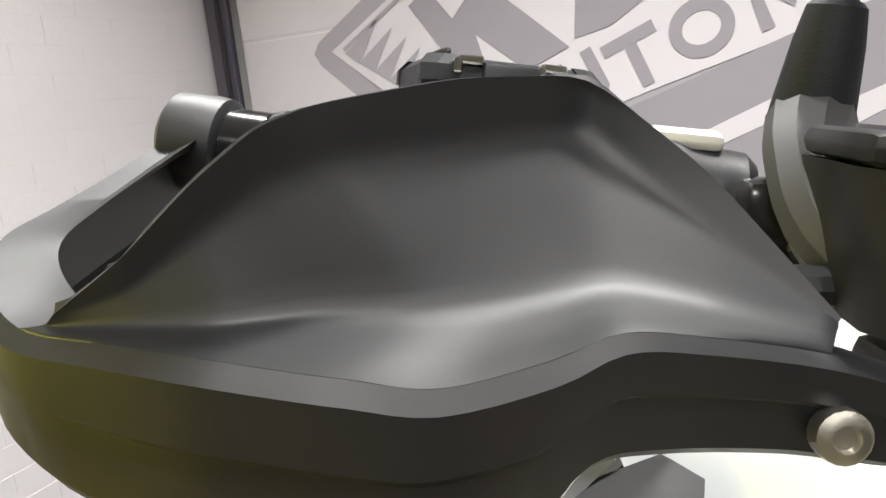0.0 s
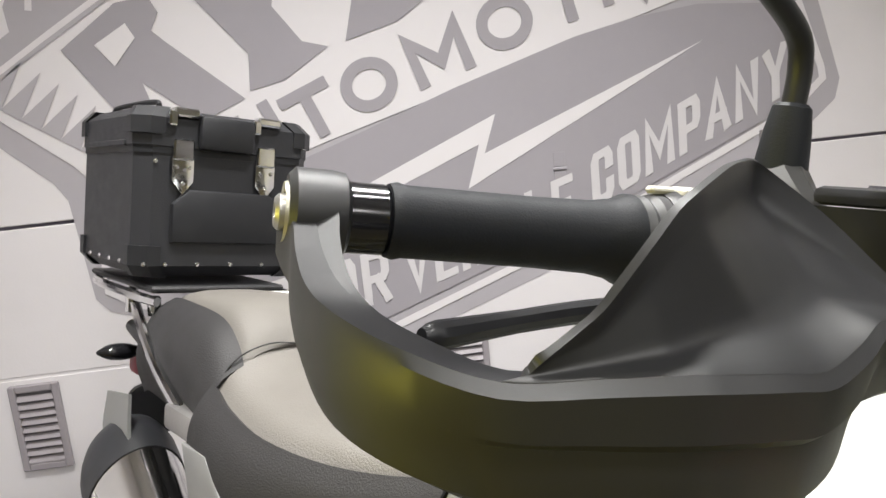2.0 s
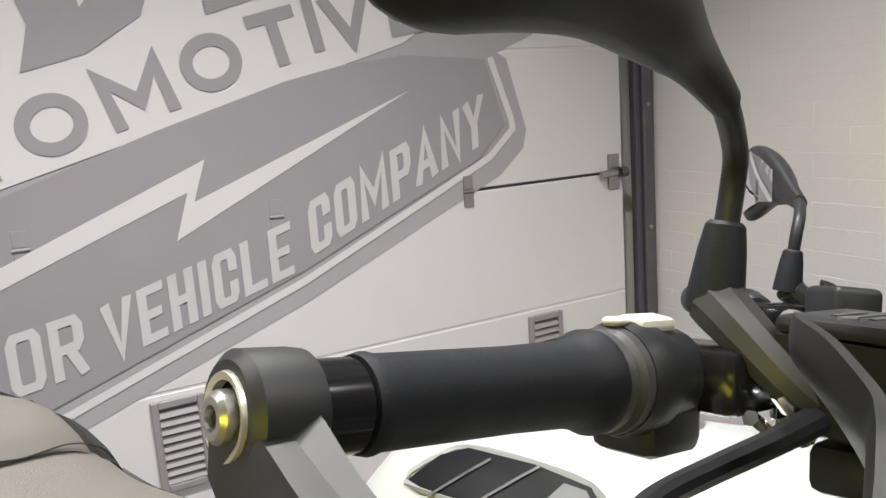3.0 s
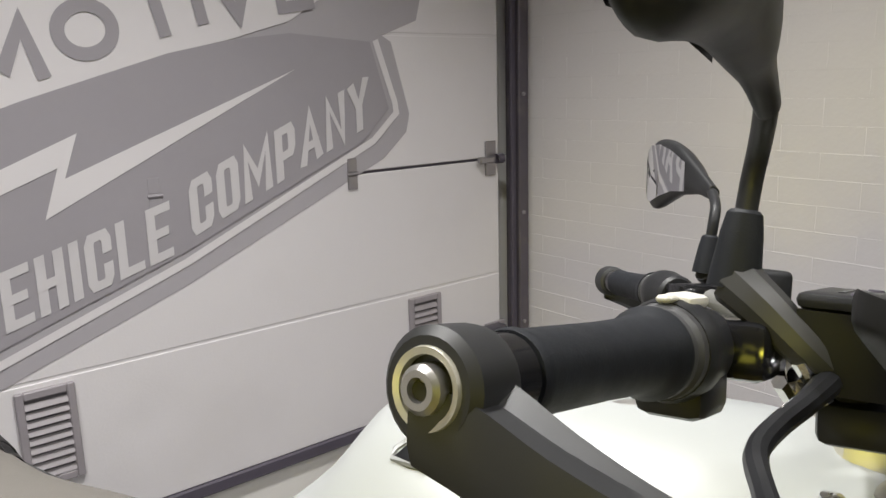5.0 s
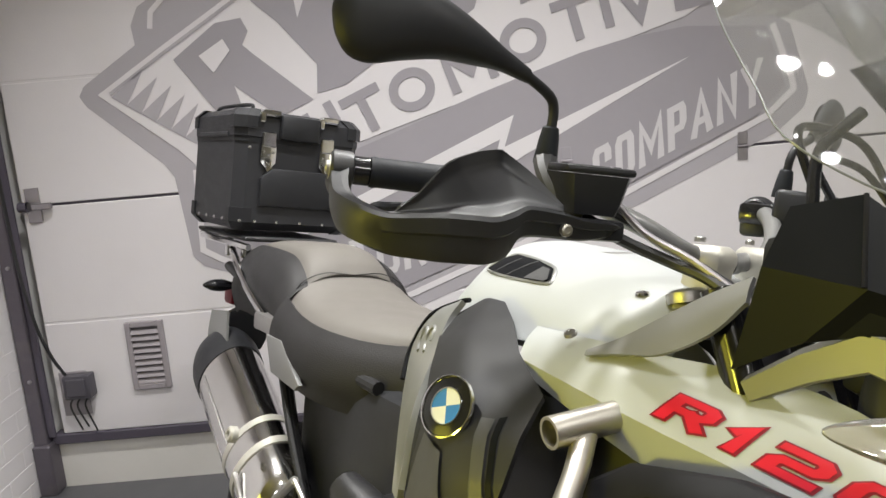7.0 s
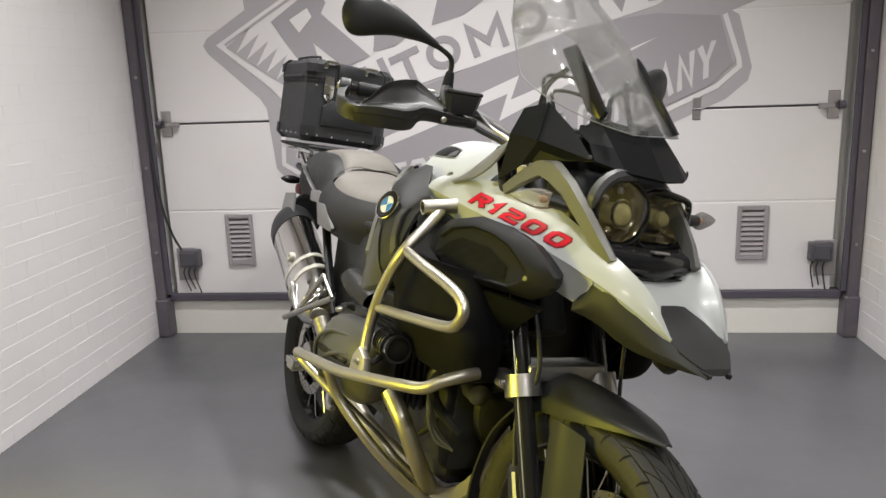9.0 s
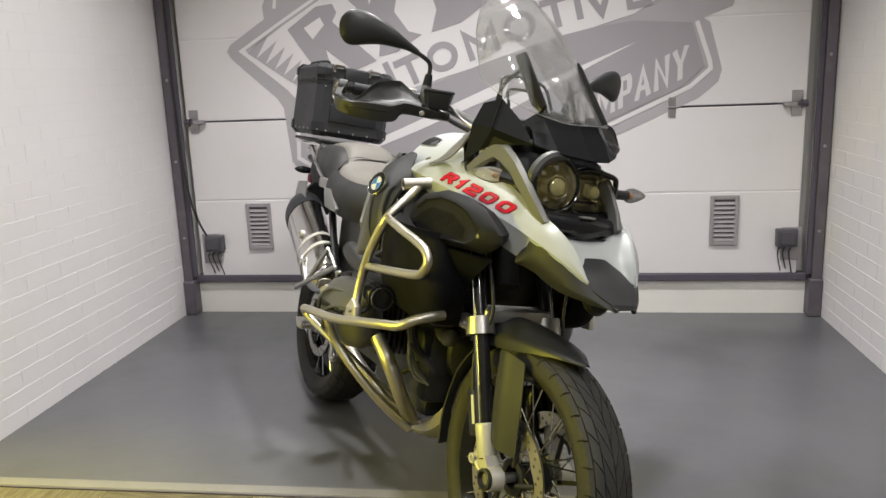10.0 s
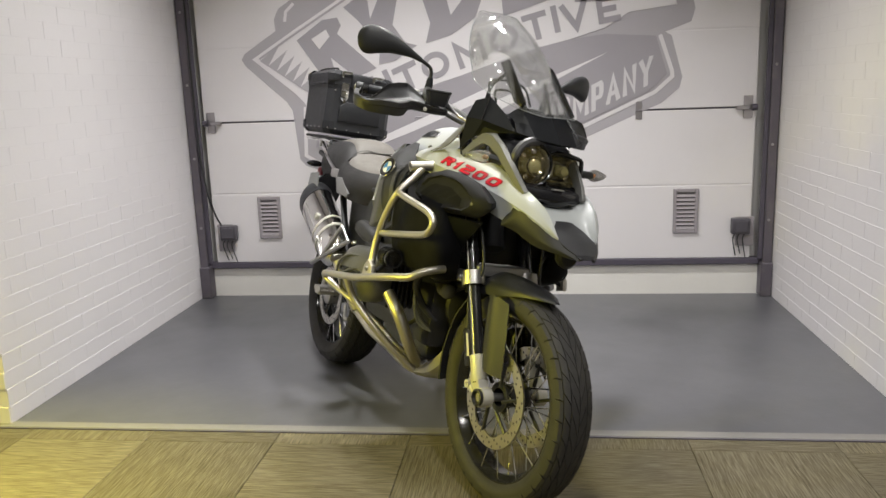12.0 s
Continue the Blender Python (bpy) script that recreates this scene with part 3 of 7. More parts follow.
# ---------------------------------------------------------------- closing walls, ceiling, lamps
tagged(part("ceiling", box_mesh((-4.2, -8.2, TOP), (7.2, 0.4, TOP + 0.15)), CEILING), "plain grey ceiling", "ceiling", kind="structure")
tagged(part("wall_back", box_mesh((-4.2, 0.065, 0.2), (7.2, 0.3, TOP)), PLASTER), "plain wall behind the garage door", "wall", kind="structure")
tagged(part("wall_far_left", box_mesh((-4.35, -8.2, -0.1), (-4.2, 0.3, TOP)), PLASTER), "plain showroom wall", "wall", kind="structure")
tagged(part("wall_far_right", box_mesh((7.2, -8.2, -0.1), (7.35, 0.3, TOP)), PLASTER), "plain showroom wall", "wall", kind="structure")
tagged(part("wall_behind", box_mesh((-4.2, -8.35, -0.1), (7.2, -8.2, TOP)), PLASTER), "plain showroom wall", "wall", kind="structure")
downlight = thing("ceiling_downlight", "round white ceiling downlight, lit", "downlight", group="downlights of the showroom")
part("rim", add_lathe(bmesh.new(), [(0, 0.125), (0.012, 0.12), (0.012, 0.11), (0, 0.108)], (0, 0, 0), (0, 0, -1), 24, True), SILL_PAINT, downlight)
part("lens", add_lathe(bmesh.new(), [(0.002, 0.108), (0.002, 0)], (0, 0, 0), (0, 0, -1), 24), LAMP_GLOW, downlight)
downlight.matrix_world = pose(*DOWNLIGHTS[0], TOP)
for lx, ly in DOWNLIGHTS[1:]:
    copy_thing(downlight, pose(lx, ly, TOP))

# ---------------------------------------------------------------- the motorcycle: materials
PLASTIC = material("black_textured_plastic", (0.018, 0.0185, 0.021), 0.42, vary=0.15, scale=14, bump=0.08, bump_scale=1800, spec=0.35, wear=(0.04, 0.04, 0.042), wear_amount=0.3)
GUARD = material("matt_black_guard", (0.0125, 0.013, 0.0155), 0.48, vary=0.12, scale=9, bump=0.05, bump_scale=2600, spec=0.65, wear=(0.045, 0.044, 0.044), wear_amount=0.2)
GREY_PLASTIC = material("dark_grey_plastic", (0.05, 0.05, 0.053), 0.46, vary=0.08, scale=10, bump=0.06, bump_scale=2200)
BEAK_GREY = material("beak_grey_plastic", (0.024, 0.024, 0.026), 0.5, vary=0.08, scale=10, bump=0.06, bump_scale=2200, spec=0.3)
BLACK_GLOSS = material("black_gloss", (0.012, 0.012, 0.014), 0.16, vary=0.2, scale=6)
RUBBER = material("grip_rubber", (0.01, 0.0115, 0.0155), 0.6, vary=0.15, scale=30, bump=0.12, bump_scale=900, spec=0.3)
TYRE = material("tyre_rubber", (0.02, 0.0185, 0.017), 0.7, vary=0.25, scale=10, bump=0.4, bump_scale=120, wear=(0.045, 0.04, 0.033), wear_amount=0.45)
WHITE_PAINT = material("white_gloss_paint", (0.375, 0.39, 0.392), 0.36, vary=0.03, scale=3, coat=0.12)
SILVER_PAINT = material("silver_grey_paint", (0.21, 0.21, 0.207), 0.34, 0.3, vary=0.05, scale=4, coat=0.4)
STAINLESS = material("stainless_tube", (0.5, 0.475, 0.42), 0.42, 1.0, vary=0.08, scale=20, bump=0.05, bump_scale=900)
CHROME = material("polished_metal", (0.75, 0.75, 0.76), 0.12, 1.0, vary=0.05, scale=20)
ALLOY = material("cast_alloy", (0.42, 0.41, 0.4), 0.38, 0.9, vary=0.12, scale=18, bump=0.25, bump_scale=150)
CREAM_ALLOY = material("pale_fork_alloy", (0.5, 0.485, 0.43), 0.42, 0.35, vary=0.06, scale=15, bump=0.1)
ENGINE = material("dark_engine_metal", (0.03, 0.03, 0.032), 0.42, 0.4, vary=0.25, scale=14, bump=0.35, bump_scale=90)
HEAD_METAL = material("grey_head_cover", (0.1, 0.1, 0.097), 0.4, 0.5, vary=0.12, scale=14, bump=0.2, bump_scale=160)
SILENCER = material("bright_silencer_steel", (0.76, 0.75, 0.73), 0.13, 1.0, vary=0.08, scale=14)
ROTOR = material("brake_rotor_steel", (0.5, 0.48, 0.44), 0.3, 1.0, vary=0.12, scale=30)
SEAT_TOP = material("grey_beige_seat_vinyl", (0.132, 0.122, 0.11), 0.62, vary=0.06, scale=7, bump=0.45, bump_scale=420)
SEAT_SIDE = material("black_seat_vinyl", (0.028, 0.027, 0.028), 0.55, vary=0.12, scale=9, bump=0.4, bump_scale=420, spec=0.25)
BOX_BLACK = material("black_powder_coat", (0.02, 0.0205, 0.024), 0.46, vary=0.12, scale=12, bump=0.35, bump_scale=500)
RED = material("red_decal", (0.55, 0.012, 0.03), 0.3, vary=0.06, scale=9)
RED_DARK = material("dark_red_decal", (0.2, 0.006, 0.016), 0.35)
BLUE = material("badge_blue", (0.05, 0.2, 0.52), 0.25)
PALE = material("badge_pale", (0.72, 0.73, 0.7), 0.25)
MARK = material("pale_print", (0.5, 0.49, 0.45), 0.5)
FAINT_PRINT = material("faint_print", (0.08, 0.08, 0.08), 0.5)
SCREEN = glass_material("clear_screen", (0.95, 0.955, 0.96), 0.04, 1.45, 0.045, 0.6, 0.03)
LENS = glass_material("lamp_lens", (0.97, 0.96, 0.9), 0.02, 1.3)
SMOKE = glass_material("indicator_lens", (0.85, 0.83, 0.82), 0.06, 1.5, 0.14)
REFLECTOR = material("lamp_reflector", (0.66, 0.62, 0.5), 0.2, 0.95, vary=0.2, scale=30)
MIRROR_GLASS = material("mirror_glass", (0.85, 0.86, 0.88), 0.02, 1.0, vary=0.0)
# yellow reflections inside the headlamps are put into this colour
YELLOW_LENS = material("yellow_tinted_lens", (0.42, 0.385, 0.2), 0.12, 0.3, vary=0.3, scale=60)
AMBER = material("amber_glass", (0.5, 0.2, 0.06), 0.3)
NOSE_BLACK = material("smooth_black_plastic", (0.007, 0.0075, 0.009), 0.4, vary=0.15, scale=8, bump=0.05, bump_scale=1500, spec=0.08)
ARM_GREY = material("grey_arm_paint", (0.13, 0.13, 0.125), 0.4, 0.2, vary=0.05, scale=5)
WASHER = material("pale_steel", (0.62, 0.6, 0.52), 0.35, 0.7, vary=0.06, scale=40)
DUCT = material("charcoal_plastic", (0.011, 0.011, 0.0125), 0.58, vary=0.1, scale=10, bump=0.06, bump_scale=2200, spec=0.12)
LAMP_DARK = material("dark_lamp_chrome", (0.32, 0.3, 0.22), 0.22, 0.8, vary=0.3, scale=30)
MATT_BLACK = material("dull_black_plastic", (0.004, 0.004, 0.005), 0.75, vary=0.15, scale=9, bump=0.08, bump_scale=1500, spec=0.12)
SCREEN_EDGE = material("polished_acrylic_edge", (0.2, 0.21, 0.22), 0.3, vary=0.1, scale=20)
PANEL_SILVER = material("light_silver_paint", (0.25, 0.255, 0.255), 0.4, 0.25, vary=0.04, scale=5, coat=0.4)
BUTTON = material("pale_button", (0.62, 0.6, 0.55), 0.5, vary=0.05)

BIKE = pose(1.155, -1.192, 0.0, 0, 0, -145.5) @ pose(0, 0, 0, 0, -12.0, 0)
bike = thing("motorcycle", "white and black adventure motorcycle leaning on its side stand", "motorcycle", matrix=BIKE)


def centre(y):
    return -0.02 + 0.075 * min(1.0, max(0.0, (y - 0.95) / 0.4))


def flipped(bm):
    b = bm.copy()
    for v in b.verts:
        v.co.x = 2 * centre(v.co.y) - v.co.x
    return b


def pair(name, bm, mat, parent=None, label="", smooth=35):
    """The right-hand part and its twin on the other side."""
    twin = flipped(bm)
    a = part(name, bm, mat, parent or bike, label, smooth)
    b = part(name, twin, mat, parent or bike, label, smooth)
    return a, b


def bar_pair(name, bm, mat, parent=None, label="", smooth=35):
    """A crash bar and its shorter twin, which ends behind the fork."""
    twin = flipped(bm)
    for v in twin.verts:
        if v.co.y > 0.85:
            v.co.y = 0.85 + (v.co.y - 0.85) * 0.45
    return part(name, bm, mat, parent or bike, label, smooth), part(name, twin, mat, parent or bike, label, smooth)


NOSE = 0.02  # middle plane of the nose


def nose_pair(name, bm, mat, parent=None, label="", smooth=35):
    """As pair(), mirrored in the nose's own middle plane."""
    twin = bm.copy()
    for v in twin.verts:
        v.co.x = 2 * NOSE - v.co.x
    return part(name, bm, mat, parent or bike, label, smooth), part(name, twin, mat, parent or bike, label, smooth)


def tube(pts, r, seg=10, steps=5):
    return add_tube(bmesh.new(), pts, r, seg, steps)


def lathe(profile, origin, axis, seg=24, closed=False):
    return add_lathe(bmesh.new(), profile, origin, axis, seg, closed)


def bolt_head(origin, axis, r=0.006):
    return lathe([(0, r), (r * 0.7, r), (r * 0.95, r * 0.75), (r * 0.95, r * 0.42), (r * 0.5, r * 0.38), (r * 0.5, 0)], origin, axis, 12)


# ---------------------------------------------------------------- wheels
def tyre_profile(radius, half, depth):
    """Section of a tyre: (sideways, radius)."""
    rim = radius - depth
    return [(-half * 0.72, rim), (-half * 0.94, rim + depth * 0.28), (-half, rim + depth * 0.52), (-half * 0.9, rim + depth * 0.76), (-half * 0.62, rim + depth * 0.92),
            (-half * 0.3, rim + depth * 0.985), (0, radius), (half * 0.3, rim + depth * 0.985), (half * 0.62, rim + depth * 0.92), (half * 0.9, rim + depth * 0.76),
            (half, rim + depth * 0.52), (half * 0.94, rim + depth * 0.28), (half * 0.72, rim)]


def build_wheel(x, y, radius, half, depth, spokes, blocks, front):
    wheel = new("front_wheel" if front else "rear_wheel")
    wheel.parent = bike
    wheel.location = (x, y, radius)
    prof = tyre_profile(radius - 0.0075, half, depth - 0.004)
    part("tyre", lathe([(a, r) for a, r in prof] + [(half * 0.6, radius - depth - 0.006), (-half * 0.6, radius - depth - 0.006)], (0, 0, 0), (1, 0, 0), 72, True), TYRE, wheel, "block-tread rubber tyre")
    # raised tread: slanting blocks on both shoulders and a middle row
    bm = bmesh.new()

    def shell(a, ang, lift):
        # a point on the tyre's crown at sideways share a and angle ang
        a = max(-1.0, min(1.0, a))
        pts = [(p[0] / half, p[1]) for p in prof[2:11]]
        for (a0, r0), (a1, r1) in zip(pts, pts[1:]):
            if a0 <= a <= a1 or (a1, r1) == pts[-1]:
                r = r0 + (r1 - r0) * (a - a0) / (a1 - a0)
                break
        return Vector((a * half * (1 + lift * 0.4), (r + lift) * math.cos(ang), (r + lift) * math.sin(ang)))

    def block(a0, a1, ang0, ang1, skew):
        n = 3
        top, low = [], []
        for i in range(n + 1):
            a = a0 + (a1 - a0) * i / n
            s = skew * (a - a0)
            top.append((shell(a, ang0 + s, 0.0075), shell(a, ang1 + s, 0.0075)))
            low.append((shell(a, ang0 + s - 0.006, -0.003), shell(a, ang1 + s + 0.006, -0.003)))
        tv = [[bm.verts.new(p) for p in t] for t in top]
        lv = [[bm.verts.new(p) for p in t] for t in low]
        for i in range(n):
            bm.faces.new((tv[i][0], tv[i + 1][0], tv[i + 1][1], tv[i][1]))
            bm.faces.new((tv[i][0], lv[i][0], lv[i + 1][0], tv[i + 1][0]))
            bm.faces.new((tv[i][1], tv[i + 1][1], lv[i + 1][1], lv[i][1]))
        bm.faces.new((tv[0][0], tv[0][1], lv[0][1], lv[0][0]))
        bm.faces.new((tv[n][0], lv[n][0], lv[n][1], tv[n][1]))

    step = math.tau / blocks
    for k in range(blocks):
        t = k * step
        for s, shift in ((1, 0.0), (-1, 0.5)):
            block(s * 0.02, s * 0.42, t + step * shift, t + step * (shift + 0.9), s * 0.5)
            block(s * 0.46, s * 0.74, t + step * (shift + 0.45), t + step * (shift + 1.36), s * 0.34)
            block(s * 0.78, s * 0.97, t + step * (shift + 0.6), t + step * (shift + 1.5), s * 0.1)
    tread = part("tread", bm, TYRE, wheel, "", 25)
    rim_r = radius - depth
    h = half * 0.74
    part("rim", lathe([(-h, rim_r + 0.008), (-h, rim_r - 0.006), (-h * 0.8, rim_r - 0.012), (-h * 0.45, rim_r - 0.026), (h * 0.45, rim_r - 0.026), (h * 0.8, rim_r - 0.012), (h, rim_r - 0.006), (h, rim_r + 0.008), (h * 0.8, rim_r + 0.004), (-h * 0.8, rim_r + 0.004)],
                      (0, 0, 0), (1, 0, 0), 64, True), BLACK_GLOSS, wheel, "black wire-spoke rim")
    hub_w = half * 0.75
    part("hub", lathe([(-hub_w, 0.028), (-hub_w, 0.045), (-hub_w * 0.7, 0.048), (-hub_w * 0.5, 0.034), (hub_w * 0.5, 0.034), (hub_w * 0.7, 0.048), (hub_w, 0.045), (hub_w, 0.028)], (0, 0, 0), (1, 0, 0), 24, True), ENGINE, wheel)
    spoke = None
    for k in range(spokes):
        ang = math.tau * k / spokes
        side = 1 if k % 2 else -1
        twist = 0.55 if (k // 2) % 2 else -0.55
        a = Vector((side * hub_w * 0.85, 0.044 * math.cos(ang + twist), 0.044 * math.sin(ang + twist)))
        b = Vector((side * h * 0.75, (rim_r - 0.012) * math.cos(ang), (rim_r - 0.012) * math.sin(ang)))
        part("spoke", add_tube(bmesh.new(), [a, b], 0.0021, 5, 1), CHROME, wheel)
    return wheel


def brake_disc(wheel, x, radius, holes):
    bm = bmesh.new()
    inner = radius * 0.76
    # an annulus in sectors; the drilled holes are not cut but added as dark plugs
    n = 96
    for face in (-0.0025, 0.0025):
        ring_o = [bm.verts.new((face, radius * math.cos(math.tau * k / n), radius * math.sin(math.tau * k / n))) for k in range(n)]
        ring_i = [bm.verts.new((face, (inner + 0.004 * math.sin(8 * math.tau * k / n)) * math.cos(math.tau * k / n), (inner + 0.004 * math.sin(8 * math.tau * k / n)) * math.sin(math.tau * k / n))) for k in range(n)]
        for k in range(n):
            bm.faces.new((ring_o[k], ring_o[(k + 1) % n], ring_i[(k + 1) % n], ring_i[k]))
        if face < 0:
            first = (ring_o, ring_i)
    for a, b in zip(first, (ring_o, ring_i)):
        for k in range(n):
            bm.faces.new((a[k], b[k], b[(k + 1) % n], a[(k + 1) % n]))
    part("friction_ring", bm, ROTOR, wheel, "drilled steel ring").location = (x, 0, 0)
    # dark plugs put the shade of the holes into colour
    bm = bmesh.new()
    for k in range(holes):
        for j, rr in enumerate((0.82, 0.89, 0.955)):
            ang = math.tau * (k + j * 0.33) / holes
            add_lathe(bm, [(-0.0032, 0.0042), (0.0032, 0.0042), (0.0032, 0)], (0, radius * rr * math.cos(ang), radius * rr * math.sin(ang)), (1, 0, 0), 6)
    tagged(part("drilled_hole", bm, VENT_DARK, wheel), kind="stuff").location = (x, 0, 0)
    for k in range(6):
        ang = math.tau * k / 6
        arm = tube([(0, 0.045 * math.cos(ang), 0.045 * math.sin(ang)), (0, inner * 1.02 * math.cos(ang + 0.25), inner * 1.02 * math.sin(ang + 0.25))], 0.006, 6, 1)
        part("disc_arm", arm, ENGINE, wheel).location = (x, 0, 0)


WX, WY = 0.068, 1.452
front_wheel = build_wheel(WX, WY, 0.325, 0.062, 0.07, 32, 34, True)
brake_disc(front_wheel, 0.062, 0.153, 20)
brake_disc(front_wheel, -0.062, 0.153, 20)
rear_wheel = build_wheel(0.025, -0.03, 0.318, 0.083, 0.09, 32, 28, False)
brake_disc(rear_wheel, 0.075, 0.138, 18)

# ---------------------------------------------------------------- front fork
FORK_R, FORK_L = WX + 0.1, WX - 0.1


def fork_y(z):
    return 1.228 + (0.81 - z) * 0.42


for fx in (FORK_R, FORK_L):
    out = 1 if fx > WX else -1
    part("fork_tube", tube([(fx, fork_y(0.36), 0.36), (fx, fork_y(1.12), 1.12)], 0.021, 16, 1), BLACK_GLOSS, bike, "black fork tube")
    part("fork_slider", lathe([(0, 0.0), (0, 0.021), (0.006, 0.0235), (0.078, 0.0255), (0.082, 0.022), (0.082, 0.0)], (fx, fork_y(0.362), 0.362), (0, -0.42, 1), 18), CREAM_ALLOY, bike, "pale alloy fork foot")
    bm = bmesh.new()
    add_lathe(bm, [(-0.017, 0.016), (-0.017, 0.029), (0.017, 0.029), (0.017, 0.016)], (fx, WY, 0.325), (1, 0, 0), 20, True)
    add_loft(bm, [[(fx + a * w, y + b * d, z) for a, b in ((1, -1), (1, 1), (-1, 1), (-1, -1))] for y, z, w, d in ((WY - 0.012, 0.335, 0.015, 0.022), (WY - 0.03, 0.352, 0.017, 0.024), (fork_y(0.37), 0.375, 0.019, 0.022))], 2, True, 1)
    add_tube(bm, [(fx, WY - 0.012, 0.305), (fx, WY - 0.085, 0.338)], 0.009, 10, 1)
    add_tube(bm, [(fx, WY - 0.085, 0.338), (fx, fork_y(0.41) - 0.014, 0.405)], 0.0065, 10, 1)
    add_lathe(bm, [(-0.012, 0.006), (-0.012, 0.013), (0.012, 0.013), (0.012, 0.006)], (fx, WY - 0.088, 0.34), (1, 0, 0), 14, True)
    part("axle_lug", bm, CREAM_ALLOY, bike, "pale alloy axle clamp")
    part("fork_clamp", lathe([(-0.022, 0.03), (-0.022, 0.037), (0.022, 0.037), (0.022, 0.03)], (fx, fork_y(0.655), 0.655), (0, -0.42, 1), 20, True), ALLOY, bike, "bright alloy clamp")
    part("clamp_lug", add_box(bmesh.new(), (fx + out * 0.012 - 0.014, fork_y(0.655) - 0.068, 0.636), (fx + out * 0.012 + 0.014, fork_y(0.655) - 0.02, 0.674), 0.007, 2), ALLOY, bike, "bright alloy clamp lug")
    part("clamp_bolt", bolt_head((fx + out * 0.034, fork_y(0.655) - 0.02, 0.655), (out, 0, 0), 0.008), ALLOY, bike)
    part("fork_stripe", tube([(fx + out * 0.0205, fork_y(0.43) + 0.008, 0.43), (fx + out * 0.0205, fork_y(0.95) + 0.008, 0.95)], 0.0016, 5, 1), STAINLESS, bike)
    bm = bmesh.new()
    gx = WX + out * 0.072
    add_patch(bm, [[(gx + out * 0.024, 1.40, 0.625), (gx + out * 0.026, 1.43, 0.63), (gx + out * 0.004, 1.475, 0.615)],
                   [(gx + out * 0.026, 1.405, 0.52), (gx + out * 0.03, 1.44, 0.52), (gx + out * 0.008, 1.492, 0.51)],
                   [(gx + out * 0.026, 1.42, 0.41), (gx + out * 0.03, 1.455, 0.4), (gx + out * 0.008, 1.5, 0.395)]], 0.004)
    part("fork_shield", bm, BEAK_GREY, bike, "dark grey fork shield")
    bm = bmesh.new()
    cx = WX + out * 0.078
    add_box(bm, (cx - 0.032, -0.035, -0.062), (cx + 0.032, 0.03, 0.062), 0.012, 2, Matrix.Translation((0, fork_y(0.42) - 0.052, 0.45)) @ pose(0, 0, 0, 22))
    caliper = part("brake_caliper", bm, BLACK_GLOSS, bike, "black brake caliper")
    bm = bmesh.new()
    add_box(bm, (-0.0006, -0.006, -0.035), (0.0006, 0.006, 0.035), 0, 1, Matrix.Translation((cx + out * 0.0335, fork_y(0.42) - 0.055, 0.455)) @ pose(0, 0, 0, 22))
    part("print_bar", bm, MARK, caliper)
part("axle", tube([(WX - 0.12, WY, 0.325), (WX + 0.12, WY, 0.325)], 0.013, 14, 1), ALLOY, bike)
part("axle_nut", lathe([(0, 0.026), (0.012, 0.026), (0.014, 0.02), (0.004, 0.018), (0.004, 0)], (WX + 0.115, WY, 0.325), (1, 0, 0), 20), ENGINE, bike)
part("fork_bridge", box_mesh((WX - 0.1, fork_y(0.69) - 0.04, 0.665), (WX + 0.1, fork_y(0.69) + 0.03, 0.7), 0.01, 2), ALLOY, bike)
part("telelever_arm", tube([(WX, fork_y(0.66) - 0.02, 0.67), (WX + 0.05, 1.12, 0.6), (WX + 0.06, 0.98, 0.52)], 0.022, 10), ENGINE, bike)
pair("brake_hose", tube([(FORK_R - 0.02, fork_y(0.95), 0.93), (FORK_R + 0.002, fork_y(0.85) + 0.06, 0.85), (FORK_R - 0.01, fork_y(0.7) + 0.05, 0.7), (FORK_R + 0.012, fork_y(0.62), 0.6), (FORK_R + 0.01, fork_y(0.5) - 0.035, 0.5)], 0.005, 8), CABLE, bike)

# front mudguard: hugs the tyre and runs out to a point
rows = []
for y, top, w, edge in ((1.21, 0.65, 0.07, 0.595), (1.3, 0.68, 0.072, 0.61), (1.39, 0.684, 0.069, 0.623), (1.47, 0.676, 0.06, 0.637), (1.54, 0.662, 0.038, 0.646), (1.597, 0.647, 0.004, 0.645)):
    rows.append([(WX + w, y, edge), (WX + w * 0.92, y, edge + (top - edge) * 0.5), (WX + w * 0.5, y, top - (top - edge) * 0.16), (WX, y, top), (WX - w * 0.5, y, top - (top - edge) * 0.16), (WX - w * 0.92, y, edge + (top - edge) * 0.5), (WX - w, y, edge)])
part("front_mudguard", add_patch(bmesh.new(), rows, 0.004), PLASTIC, bike, "black plastic front mudguard")
rows = []
for deg in (128, 150, 172, 188):
    a = radians(deg)
    cy, cz = WY + 0.356 * math.cos(a), 0.325 + 0.356 * math.sin(a)
    rows.append([(WX + 0.07, cy + 0.02, cz), (WX, cy, cz), (WX - 0.07, cy + 0.02, cz)])
part("splash_guard", add_patch(bmesh.new(), rows, 0.005), PLASTIC, bike)

# ---------------------------------------------------------------- engine, exhaust, crash bars
bm = bmesh.new()
add_box(bm, (-0.19, 0.5, 0.36), (0.17, 1.06, 0.7), 0.03, 2)
add_box(bm, (-0.15, 0.62, 0.3), (0.13, 1.0, 0.38), 0.02, 2)
part("engine_block", bm, ENGINE, bike, "dark cast engine block")
part("engine_front_cover", lathe([(0, 0.13), (0.03, 0.125), (0.045, 0.1), (0.05, 0.06), (0.052, 0)], (-0.01, 1.05, 0.52), (0, 1, 0), 24), ENGINE, bike)
